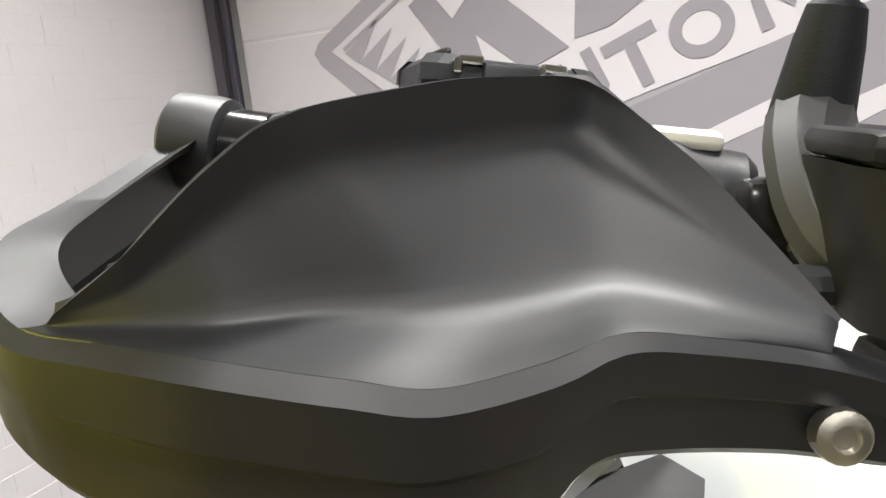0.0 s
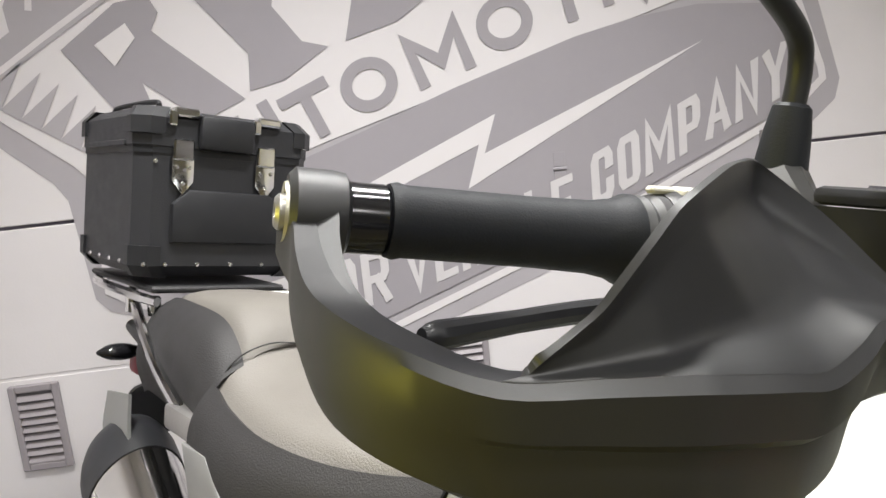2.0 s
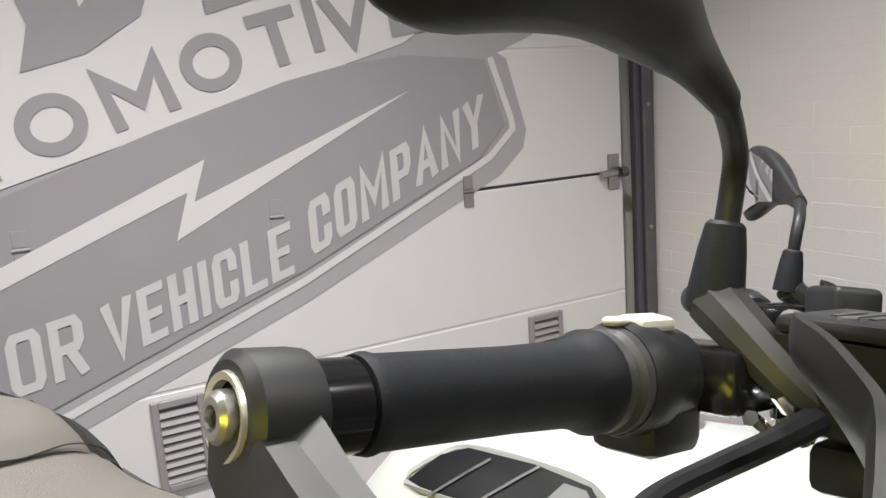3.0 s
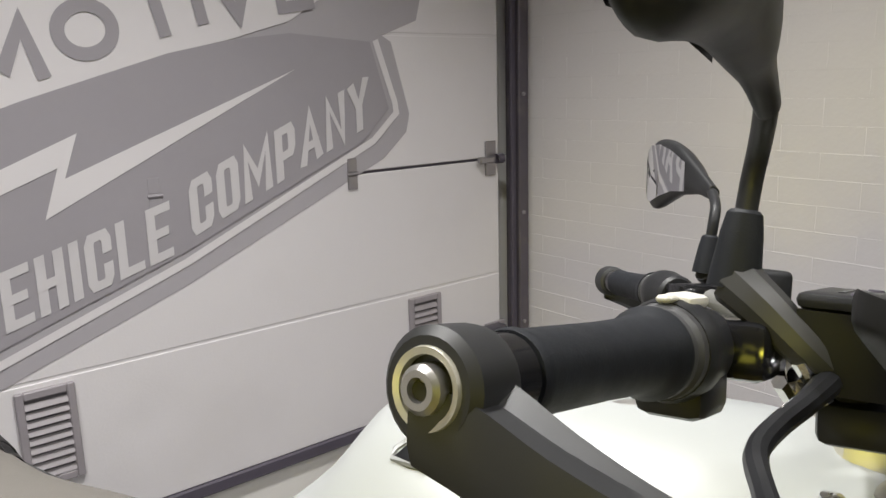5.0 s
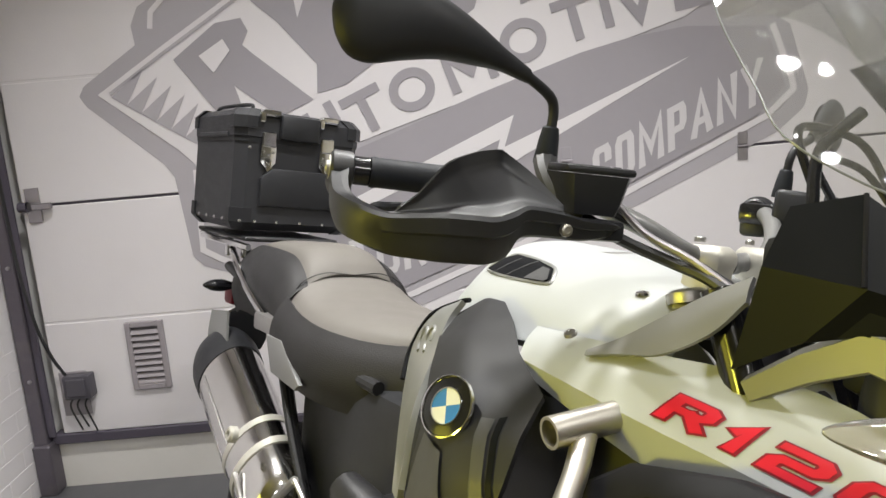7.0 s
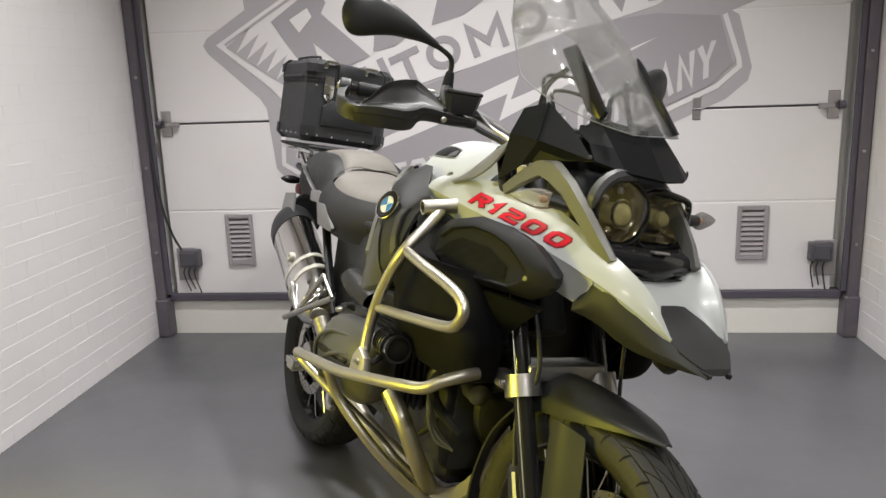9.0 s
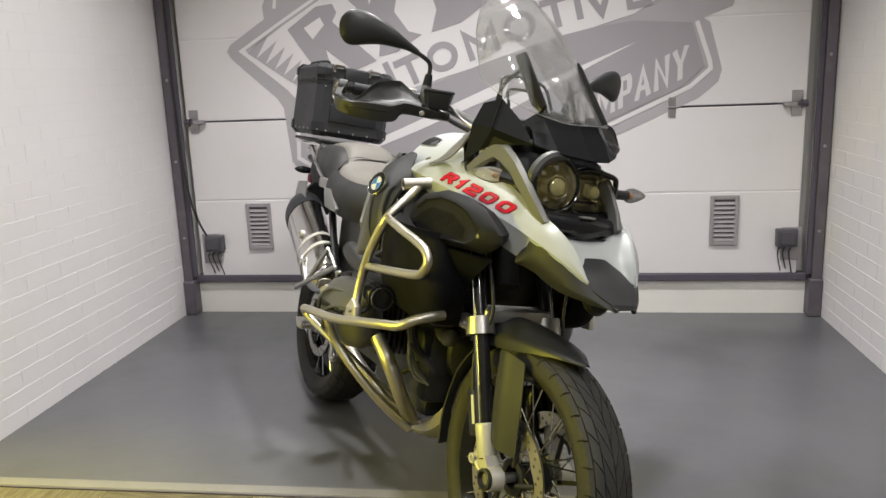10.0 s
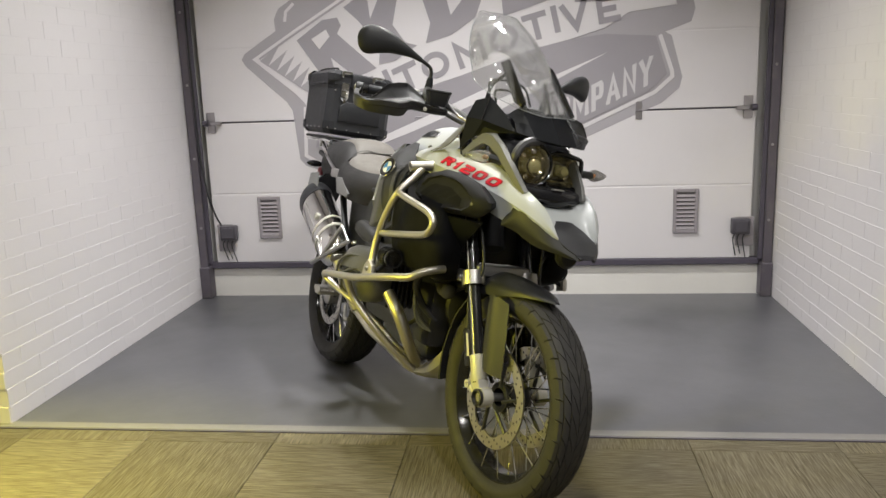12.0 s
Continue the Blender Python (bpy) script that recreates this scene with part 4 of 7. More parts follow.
cylinders = pair("cylinder", box_mesh((0.15, 0.7, 0.49), (0.3, 0.91, 0.65), 0.02, 2), ENGINE, bike, "finned boxer cylinder")
for k in range(7):
    fin = box_mesh((0.16 + 0.018 * k, 0.68, 0.47), (0.17 + 0.018 * k, 0.93, 0.665), 0.003)
    part("fin", flipped(fin), ENGINE, cylinders[1])
    part("fin", fin, ENGINE, cylinders[0])


def head_ring(x, grow):
    y0, y1, z0, z1 = 0.65 - grow, 0.955 + grow, 0.48 - grow, 0.655 + grow
    return [(x, y0 + 0.02, z0 + 0.05), (x, y0 + 0.05, z0 + 0.005), (x, y0 + 0.15, z0), (x, y1 - 0.05, z0 + 0.01), (x, y1, z0 + 0.06), (x, y1 - 0.01, z1 - 0.03), (x, y1 - 0.06, z1), (x, y0 + 0.1, z1 - 0.005), (x, y0 + 0.03, z1 - 0.045)]


bm = bmesh.new()
add_loft(bm, [head_ring(0.28, 0.0), head_ring(0.31, 0.008), head_ring(0.345, 0.004), head_ring(0.37, -0.02), head_ring(0.382, -0.05)], 3, True, 2)
cover, _ = pair("head_cover", bm, HEAD_METAL, bike, "grey cast cylinder head cover", 50)
part("cover_ridge", tube([(0.372, 0.68, 0.52), (0.38, 0.7, 0.58), (0.378, 0.78, 0.625), (0.365, 0.87, 0.635)], 0.005, 8), HEAD_METAL, cover)
part("cover_ridge", tube([(0.372, 0.73, 0.5), (0.384, 0.77, 0.555), (0.382, 0.85, 0.59), (0.368, 0.92, 0.6)], 0.005, 8), HEAD_METAL, cover)
for y, z in ((0.7, 0.655), (0.9, 0.665)):
    part("cover_bolt", bolt_head((0.33, y, z), (0.2, 0, 1), 0.01), ALLOY, cover)
pair("throttle_body", lathe([(0, 0.03), (0.1, 0.036), (0.16, 0.03), (0.16, 0)], (0.2, 0.62, 0.66), (0.05, -1, 0.25), 16), ENGINE, bike)
pair("knock_guard", add_box(bmesh.new(), (0.16, 0.42, 0.42), (0.22, 0.6, 0.62), 0.02, 2), ENGINE, bike)
part("starter_cover", lathe([(0, 0.06), (0.06, 0.058), (0.075, 0.045), (0.078, 0)], (0.15, 0.56, 0.5), (1, 0, 0), 20), ALLOY, bike)
# crash bars, one assembly on each side
BAR = 0.0125
bar_pair("crash_bar_upright", tube([(0.266, 1.03, 0.965), (0.31, 1.06, 0.93), (0.364, 1.082, 0.883), (0.374, 1.034, 0.805), (0.374, 0.995, 0.73), (0.378, 0.985, 0.657), (0.386, 1.0, 0.605)], BAR, 12), STAINLESS, bike, "brushed stainless crash bar")
bar_pair("crash_bar_loop", tube([(0.364, 1.08, 0.88), (0.37, 1.18, 0.866), (0.376, 1.292, 0.852), (0.377, 1.343, 0.839), (0.377, 1.362, 0.817), (0.377, 1.344, 0.79), (0.374, 1.3, 0.775), (0.372, 1.178, 0.758), (0.37, 1.0, 0.737)], BAR * 0.86, 12), STAINLESS, bike)
stub = add_lathe(bmesh.new(), [(0, 0.0165), (0.125, 0.0165), (0.125, 0.0132), (0, 0.0132)], (0.306, 1.02, 0.967), (-1, 0.16, 0.17), 18, True)
bar_pair("crash_bar_stub", stub, STAINLESS, bike, "open stainless tube end")
bar_pair("crash_bar_lower", tube([(0.26, 1.262, 0.672), (0.3, 1.268, 0.667), (0.335, 1.264, 0.658), (0.365, 1.24, 0.636), (0.386, 1.185, 0.624), (0.4, 1.088, 0.604), (0.41, 0.922, 0.57), (0.412, 0.72, 0.543), (0.404, 0.64, 0.528), (0.385, 0.65, 0.503), (0.35, 0.804, 0.466), (0.29, 0.901, 0.408), (0.22, 0.958, 0.337), (0.13, 0.985, 0.285)], BAR, 12), STAINLESS, bike)
bar_pair("crash_bar_brace", tube([(0.41, 0.86, 0.558), (0.38, 0.88, 0.49), (0.33, 0.93, 0.42), (0.26, 0.97, 0.345), (0.17, 1.0, 0.27)], BAR, 12), STAINLESS, bike)
pair("bar_bracket", add_prism(bmesh.new(), [(0.392, 0.96, 0.575), (0.392, 1.04, 0.59), (0.39, 1.03, 0.63), (0.388, 0.99, 0.645), (0.388, 0.965, 0.62)], 0.02, 0.004), STAINLESS, bike)
pair("bracket_bolt", bolt_head((0.4, 1.0, 0.615), (1, 0, 0), 0.008), ALLOY, bike)
# auxiliary lamps
lampset = []
bm = lathe([(0, 0.015), (0.01, 0.023), (0.05, 0.027), (0.085, 0.027), (0.09, 0.031), (0.1, 0.031), (0.1, 0.026), (0.092, 0.024), (0.088, 0)], (0.335, 0.98, 0.662), (0.1, 1, 0.02), 20)
for fog in pair("auxiliary_lamp", bm, BLACK_GLOSS, bike, "small round black auxiliary lamp"):
    lampset.append(fog)
for k in range(5):
    part("cooling_fin", lathe([(0, 0.026), (0, 0.0325), (0.005, 0.0325), (0.005, 0.026)], (0.335 + 0.002 + 0.0012 * k, 1.0 + 0.012 * k, 0.6625), (0.1, 1, 0.02), 18, True), BLACK_GLOSS, lampset[0])
part("lamp_glass", lathe([(0, 0.025), (0.004, 0.021), (0.006, 0)], (0.335 + 0.0092, 0.98 + 0.092, 0.664), (0.1, 1, 0.02), 18), LENS, lampset[0])
pair("lamp_arm", tube([(0.34, 1.0, 0.63), (0.36, 1.0, 0.615), (0.385, 1.0, 0.605)], 0.008, 8), ENGINE, bike)
# exhaust
part("header_pipe", tube([(0.29, 0.96, 0.53), (0.27, 1.02, 0.47), (0.22, 1.03, 0.37), (0.15, 0.97, 0.29), (0.1, 0.8, 0.26), (0.1, 0.5, 0.27), (0.11, 0.3, 0.33)], 0.021, 14), STAINLESS, bike, "stainless exhaust header")
part("header_pipe", tube([(-0.3, 0.96, 0.53), (-0.27, 1.02, 0.44), (-0.18, 1.02, 0.32), (-0.05, 0.95, 0.27), (0.02, 0.7, 0.26)], 0.021, 14), STAINLESS, bike)
part("link_pipe", tube([(0.11, 0.32, 0.33), (0.15, 0.26, 0.42), (0.175, 0.2, 0.51)], 0.03, 16), STAINLESS, bike)
AX0, AX1 = Vector((0.178, 0.2, 0.53)), Vector((0.125, -0.37, 0.75))
axis = (AX1 - AX0).normalized()
length = (AX1 - AX0).length


def oval(d, a, b):
    side, up = Vector((1, 0, 0)), axis.cross(Vector((1, 0, 0))).normalized()
    p = AX0 + axis * d
    return [p + side * a * math.cos(t) * (1 - 0.08 * math.sin(t)) + up * b * math.sin(t) for t in (math.tau * k / 16 for k in range(16))]


silencer = part("silencer", add_loft(bmesh.new(), [oval(0.0, 0.04, 0.04), oval(0.03, 0.068, 0.076), oval(0.1, 0.077, 0.088), oval(0.3, 0.08, 0.092), oval(length - 0.12, 0.08, 0.092)], 2, True, 2), SILENCER, bike, "bright stainless silencer")
part("end_cap", add_loft(bmesh.new(), [oval(length - 0.13, 0.082, 0.094), oval(length - 0.07, 0.083, 0.094), oval(length - 0.02, 0.07, 0.08), oval(length, 0.05, 0.058)], 2, True, 2), PLASTIC, silencer, "black end cap")
for d in (0.13, 0.2):
    part("strap", add_loft(bmesh.new(), [oval(d, 0.0805, 0.0925), oval(d + 0.018, 0.081, 0.093)], 1, True, 2), CREAM_ALLOY, silencer)
for k in (-0.55, -0.2, 0.25):
    line = [AX0 + axis * d + Vector((0.0805 * math.cos(k), 0, 0)) + axis.cross(Vector((1, 0, 0))).normalized() * 0.092 * math.sin(k) for d in (0.22, 0.3, length - 0.14)]
    part("body_crease", add_tube(bmesh.new(), line, 0.0012, 5, 2), ALLOY, silencer)
part("clamp_screw", bolt_head((0.262, 0.11, 0.685), (1, 0, 0.2), 0.017), CREAM_ALLOY, silencer)
bm = bmesh.new()
for p, q, r in (((0.250, 0.175, 0.521), (0.250, 0.363, 0.680), 0.008), ((0.250, 0.175, 0.521), (0.250, 0.450, 0.632), 0.009), ((0.250, 0.363, 0.680), (0.250, 0.450, 0.632), 0.005), ((0.250, 0.175, 0.521), (0.250, 0.091, 0.600), 0.006)):
    add_tube(bm, [p, q], r, 8, 1)
add_tube(bm, [(0.250, 0.175, 0.521), (0.250, 0.065, 0.476)], 0.01, 8, 1)
part("footrest_bracket", bm, ALLOY, bike, "alloy passenger footrest bracket")
for rest, side in zip(pair("footrest", box_mesh((0.24, 0.36, 0.4), (0.33, 0.41, 0.42), 0.004), ALLOY, bike, "serrated alloy footrest"), (1, -1)):
    for k in range(9):
        tooth = box_mesh((0.245 + 0.01 * k, 0.352, 0.415), (0.25 + 0.01 * k, 0.418, 0.432))
        part("tooth", tooth if side > 0 else flipped(tooth), ALLOY, rest)
part("brake_pedal", tube([(0.2, 0.4, 0.36), (0.24, 0.5, 0.33), (0.25, 0.56, 0.34)], 0.008, 8), ALLOY, bike)
# skid plate
rows = []
for y, z, w in ((0.6, 0.235, 0.115), (0.8, 0.215, 0.125), (0.98, 0.235, 0.125), (1.08, 0.3, 0.115), (1.14, 0.4, 0.1), (1.18, 0.47, 0.09)):
    rows.append([(w, y - 0.01, z + 0.05), (w * 0.85, y, z + 0.008), (0, y, z), (-w * 0.85, y, z + 0.008), (-w, y - 0.01, z + 0.05)])
part("skid_plate", add_patch(bmesh.new(), rows, -0.004, 3, 3), ALLOY, bike, "aluminium skid plate")
# frame and dark inner structure
pair("frame_tube", tube([(0.1, 1.08, 0.98), (0.13, 0.9, 0.85), (0.14, 0.6, 0.72), (0.12, 0.35, 0.6), (0.11, 0.15, 0.5)], 0.016, 10), ENGINE, bike)
pair("subframe_tube", tube([(0.12, 0.4, 0.84), (0.13, 0.1, 0.86), (0.12, -0.2, 0.93), (0.1, -0.42, 0.96)], 0.013, 10), ENGINE, bike)
pair("subframe_stay", tube([(0.14, 0.2, 0.56), (0.15, 0.12, 0.72), (0.13, 0.0, 0.88)], 0.012, 10), ENGINE, bike)
bm = bmesh.new()
add_box(bm, (-0.13, 0.1, 0.5), (0.13, 0.72, 0.84), 0.04, 2)
add_box(bm, (-0.16, 0.7, 0.66), (0.16, 1.16, 0.96), 0.04, 2)
part("air_box", bm, PLASTIC, bike, "black air box and wiring")
radiators = pair("radiator", box_mesh((0.115, 1.0, 0.62), (0.25, 1.19, 0.9), 0.02, 2), ENGINE, bike, "black radiator core")
for k in range(10):
    fin = box_mesh((0.12, 1.188, 0.64 + 0.025 * k), (0.245, 1.197, 0.65 + 0.025 * k))
    part("fin", flipped(fin), ENGINE, radiators[1])
    part("fin", fin, ENGINE, radiators[0])
def shroud(x, z, back, front):
    return [(x, back, z), (x + 0.012, (back + front) * 0.5, z), (x, front - 0.03, z), (x - 0.03, front, z), (x - 0.09, front - 0.012, z)]


pair("radiator_guard", add_patch(bmesh.new(), [shroud(0.3, 0.87, 0.96, 1.235), shroud(0.302, 0.8, 0.95, 1.25), shroud(0.3, 0.72, 0.96, 1.262), shroud(0.285, 0.66, 0.98, 1.24), shroud(0.24, 0.63, 1.0, 1.17)], 0.008), MATT_BLACK, bike, "dull black radiator shroud")
part("water_pump", lathe([(0, 0.03), (0.01, 0.036), (0.05, 0.036), (0.062, 0.028), (0.085, 0.026), (0.09, 0.018), (0.09, 0)], (0.13, 1.06, 0.6), (0.35, 0.9, -0.25), 20), HEAD_METAL, bike, "grey cast water pump")
for k in range(3):
    part("wiring", tube([(0.2, 1.0, 0.6 - 0.012 * k), (0.23, 1.035 + 0.006 * k, 0.55 - 0.02 * k), (0.21, 1.06, 0.48 - 0.015 * k), (0.17, 1.08, 0.43)], 0.0045, 6), FAINT_PRINT if k else CABLE, bike)
part("steering_head", tube([(0.02, 1.02, 1.1), (0.055, 1.2, 0.74)], 0.04, 14, 1), ENGINE, bike)
part("horn", lathe([(0, 0.035), (0.02, 0.04), (0.03, 0.03), (0.03, 0)], (-0.05, 1.44, 0.77), (0, 1, 0), 16), ENGINE, bike)
pair("hose", tube([(0.2, 1.1, 0.66), (0.24, 1.06, 0.6), (0.2, 1.03, 0.52), (0.14, 1.05, 0.46)], 0.013, 10), CABLE, bike)
pair("hose", tube([(0.12, 1.06, 0.62), (0.16, 1.0, 0.48), (0.22, 0.96, 0.42), (0.24, 0.9, 0.47)], 0.007, 8), CABLE, bike)
# rear: swing arm, spring, number bracket
part("swing_arm", tube([(-0.1, 0.5, 0.45), (-0.13, 0.3, 0.38), (-0.12, -0.03, 0.318)], 0.045, 12), ENGINE, bike, "cast swing arm")
part("final_drive", lathe([(0, 0.09), (0.05, 0.085), (0.08, 0.05), (0.08, 0)], (-0.08, -0.03, 0.318), (-1, 0, 0), 20), ENGINE, bike)
part("rear_axle_hub", lathe([(0, 0.05), (0.05, 0.045), (0.06, 0.03), (0.06, 0)], (0.07, -0.03, 0.318), (1, 0, 0), 20), ALLOY, bike)
part("shock_spring", tube([(0.02 + 0.045 * math.cos(k * 1.05), 0.36 + 0.045 * math.sin(k * 1.05) + 0.001 * k, 0.4 + 0.006 * k) for k in range(46)], 0.006, 6, 2), ALLOY, bike)
rows = [[(0.075, -0.1, 0.86), (0.0, -0.1, 0.875), (-0.075, -0.1, 0.86)], [(0.085, -0.3, 0.87), (0.0, -0.3, 0.885), (-0.085, -0.3, 0.87)], [(0.08, -0.48, 0.82), (0.0, -0.48, 0.835), (-0.08, -0.48, 0.82)], [(0.07, -0.58, 0.7), (0.0, -0.585, 0.7), (-0.07, -0.58, 0.7)]]
part("rear_mudguard", add_patch(bmesh.new(), rows, 0.005), PLASTIC, bike, "black rear mudguard")
part("tail_lamp", box_mesh((-0.06, -0.56, 0.84), (0.06, -0.5, 0.885), 0.012, 2), RED_DARK, bike, "dark red tail lamp")
pair("rear_indicator", add_loft(bmesh.new(), [[(0.055 + k * 0.028, -0.478 + r * math.cos(t), 0.9 + 0.75 * r * math.sin(t)) for t in (math.tau * j / 8 for j in range(8))] for k, r in ((0, 0.008), (0.6, 0.014), (1.4, 0.022), (2.4, 0.02), (3.1, 0.008), (3.3, 0.002))], 3, True, 2), BLACK_GLOSS, bike, "black pointed rear indicator")
part("heel_guard", add_patch(bmesh.new(), [[(0.15, -0.28, 0.865), (0.16, -0.36, 0.855)], [(0.16, -0.24, 0.79), (0.165, -0.36, 0.78)], [(0.15, -0.2, 0.7), (0.15, -0.32, 0.72)]], 0.006), SILVER_PAINT, bike)
# luggage frame and rack
pair("pannier_rail", tube([(0.135, 0.16, 0.8), (0.15, 0.02, 0.865), (0.145, -0.16, 0.93), (0.12, -0.33, 0.99), (0.085, -0.47, 1.025), (0.05, -0.52, 1.03)], 0.0095, 10), CHROME, bike, "bright stainless luggage rail")
pair("rail_clamp", add_box(bmesh.new(), (0.13, -0.08, 0.86), (0.165, 0.03, 0.9), 0.008, 2), ALLOY, bike)
pair("rail_plate", add_prism(bmesh.new(), [(0.17, 0.02, 0.866), (0.17, 0.1, 0.868), (0.182, 0.22, 0.805), (0.182, 0.2, 0.79), (0.18, 0.08, 0.798)], 0.012, 0.004), SILVER_PAINT, bike)
pair("rail_stay", tube([(0.15, 0.02, 0.87), (0.16, 0.14, 0.7), (0.16, 0.26, 0.54)], 0.009, 8), ENGINE, bike)
bm = bmesh.new()
add_box(bm, (-0.15, -0.66, 1.035), (0.11, -0.3, 1.047), 0.004)
part("rack_plate", bm, ENGINE, bike, "black luggage rack plate")
part("rack_rail", tube([(0.1, -0.3, 1.02), (0.12, -0.36, 1.026), (0.115, -0.6, 1.028), (0.05, -0.66, 1.028), (-0.1, -0.66, 1.028), (-0.165, -0.6, 1.028), (-0.17, -0.3, 1.026), (-0.155, -0.15, 1.02)], 0.009, 10), CHROME, bike, "bright rack rail")
part("rack_tab", box_mesh((-0.175, -0.27, 1.03), (-0.085, -0.245, 1.04), 0.003), PALE, bike)
for x, y in ((0.09, -0.34), (0.11, -0.4)):
    part("rack_bolt", lathe([(-0.02, 0.012), (0.012, 0.012), (0.016, 0.008), (0.016, 0)], (x, y, 1.01), (0, 0, 1), 14), CHROME, bike)

# ---------------------------------------------------------------- top box
def cut_corner_box(levels, x0, x1, y0, y1, cut):
    """A box with cut vertical edges; levels: (height, how far the outline is drawn in there)."""
    rings = []
    for z, draw in levels:
        a, b, c, d = x0 + draw, x1 - draw, y0 + draw, y1 - draw
        rings.append([(a + cut, c, z), (b - cut, c, z), (b, c + cut, z), (b, d - cut, z), (b - cut, d, z), (a + cut, d, z), (a, d - cut, z), (a, c + cut, z)])
    return add_loft(bmesh.new(), rings, 1, True, 1)


BX0, BX1, BY0, BY1, CUT_EDGE = -0.205, 0.135, -0.66, -0.325, 0.026
top_box = part("top_box", cut_corner_box([(1.062, 0.022), (1.082, 0.0), (1.288, 0.0)], BX0, BX1, BY0, BY1, CUT_EDGE), BOX_BLACK, bike, "black riveted aluminium top box", 20)
part("lid", cut_corner_box([(1.294, 0.0), (1.298, -0.004), (1.348, -0.004), (1.365, 0.014)], BX0, BX1, BY0, BY1, CUT_EDGE), BOX_BLACK, top_box, "", 20)
part("lid_seal", cut_corner_box([(1.284, -0.002), (1.3, -0.002)], BX0, BX1, BY0, BY1, CUT_EDGE), PLASTIC, top_box, "", 20)
# plastic caps that wrap the cut corners
for x, sx in ((BX0, 1), (BX1, -1)):
    for y, sy in ((BY0, 1), (BY1, -1)):
        for z0, z1, low, high in ((1.06, 1.118, 0.018, 0.0), (1.318, 1.368, -0.004, 0.012)):
            rings = []
            for z, draw in ((z0, low), (z0 + 0.022, min(low, 0.0)), (z1 - 0.02, min(low, 0.0)), (z1, high)):
                out = draw - 0.005
                flat_cap = [(out + CUT_EDGE + 0.024, out), (out + CUT_EDGE, out), (out, out + CUT_EDGE), (out, out + CUT_EDGE + 0.024), (out + 0.012, out + CUT_EDGE + 0.024), (out + CUT_EDGE + 0.024, out + 0.012)]
                rings.append([(x + sx * a, y + sy * b, z) for a, b in flat_cap])
            part("corner_cap", add_loft(bmesh.new(), rings, 1, True, 1), PLASTIC, top_box, "black plastic corner cap", 20)
FACE = -0.3245
part("front_pad", add_prism(bmesh.new(), [(0.074, FACE, 1.125), (0.074, FACE, 1.195), (0.045, FACE, 1.222), (-0.115, FACE, 1.222), (-0.145, FACE, 1.195), (-0.145, FACE, 1.125)], 0.024, 0.006), PLASTIC, top_box, "raised black front pad")
part("carry_handle", add_box(bmesh.new(), (-0.078, FACE - 0.01, 1.295), (0.03, FACE + 0.02, 1.36), 0.01, 2), PLASTIC, top_box)
for lx in (0.057, -0.105):
    latch = part("latch", add_prism(bmesh.new(), [(lx + 0.02, FACE + 0.006, 1.28), (lx - 0.02, FACE + 0.006, 1.28), (lx - 0.02, FACE + 0.006, 1.236), (lx, FACE + 0.006, 1.212), (lx + 0.02, FACE + 0.006, 1.236)], 0.004, 0.001), CHROME, top_box, "bright steel toggle latch")
    part("latch_bar", box_mesh((lx - 0.019, FACE, 1.274), (lx + 0.019, FACE + 0.012, 1.312), 0.003), CHROME, latch)
    bm = bmesh.new()
    add_box(bm, (lx - 0.028, FACE - 0.012, 1.352), (lx + 0.022, FACE + 0.014, 1.368), 0.004)
    add_box(bm, (lx + 0.014, FACE + 0.004, 1.335), (lx + 0.03, FACE + 0.016, 1.362), 0.003)
    part("latch_hook", bm, CHROME, latch)
    for dx, dz in ((-0.012, 1.262), (0.012, 1.262), (0.0, 1.232)):
        part("rivet", lathe([(0, 0.0042), (0.002, 0.0038), (0.0032, 0.002), (0.0034, 0)], (lx + dx, FACE + 0.008, dz), (0, 1, 0), 8), CHROME, latch)
rivet_spots = [(x, FACE, 1.085) for x in (0.118, 0.08, 0.02, -0.045, -0.11, -0.165, -0.19)] + [(x, FACE, z) for x in (0.105, -0.19) for z in (1.27, 1.318)]
for spot in rivet_spots:
    part("rivet", lathe([(0, 0.0045), (0.002, 0.004), (0.0034, 0.002), (0.0036, 0)], spot, (0, 1, 0), 8), CHROME, top_box)
for y in (-0.63, -0.58, -0.52, -0.46, -0.4, -0.35):
    part("rivet", lathe([(0, 0.0045), (0.002, 0.004), (0.0034, 0.002), (0.0036, 0)], (0.1355, y, 1.085), (1, 0, 0), 8), ZINC, top_box)
part("side_strip", box_mesh((0.134, -0.6, 1.295), (0.143, -0.38, 1.306), 0.002), BOX_BLACK, top_box)
part("top_rail", tube([(0.09, -0.36, 1.365), (0.09, -0.37, 1.378), (0.09, -0.5, 1.381), (0.09, -0.6, 1.378), (0.09, -0.61, 1.365)], 0.005, 8), PLASTIC, top_box)

# ---------------------------------------------------------------- seat
SC = -0.02


def seat_row(y, half, edge, mid):
    return [(SC + half, y, edge), (SC + half * 0.82, y, edge + (mid - edge) * 0.62), (SC + half * 0.45, y, edge + (mid - edge) * 0.95), (SC, y, mid),
            (SC - half * 0.45, y, edge + (mid - edge) * 0.95), (SC - half * 0.82, y, edge + (mid - edge) * 0.62), (SC - half, y, edge)]


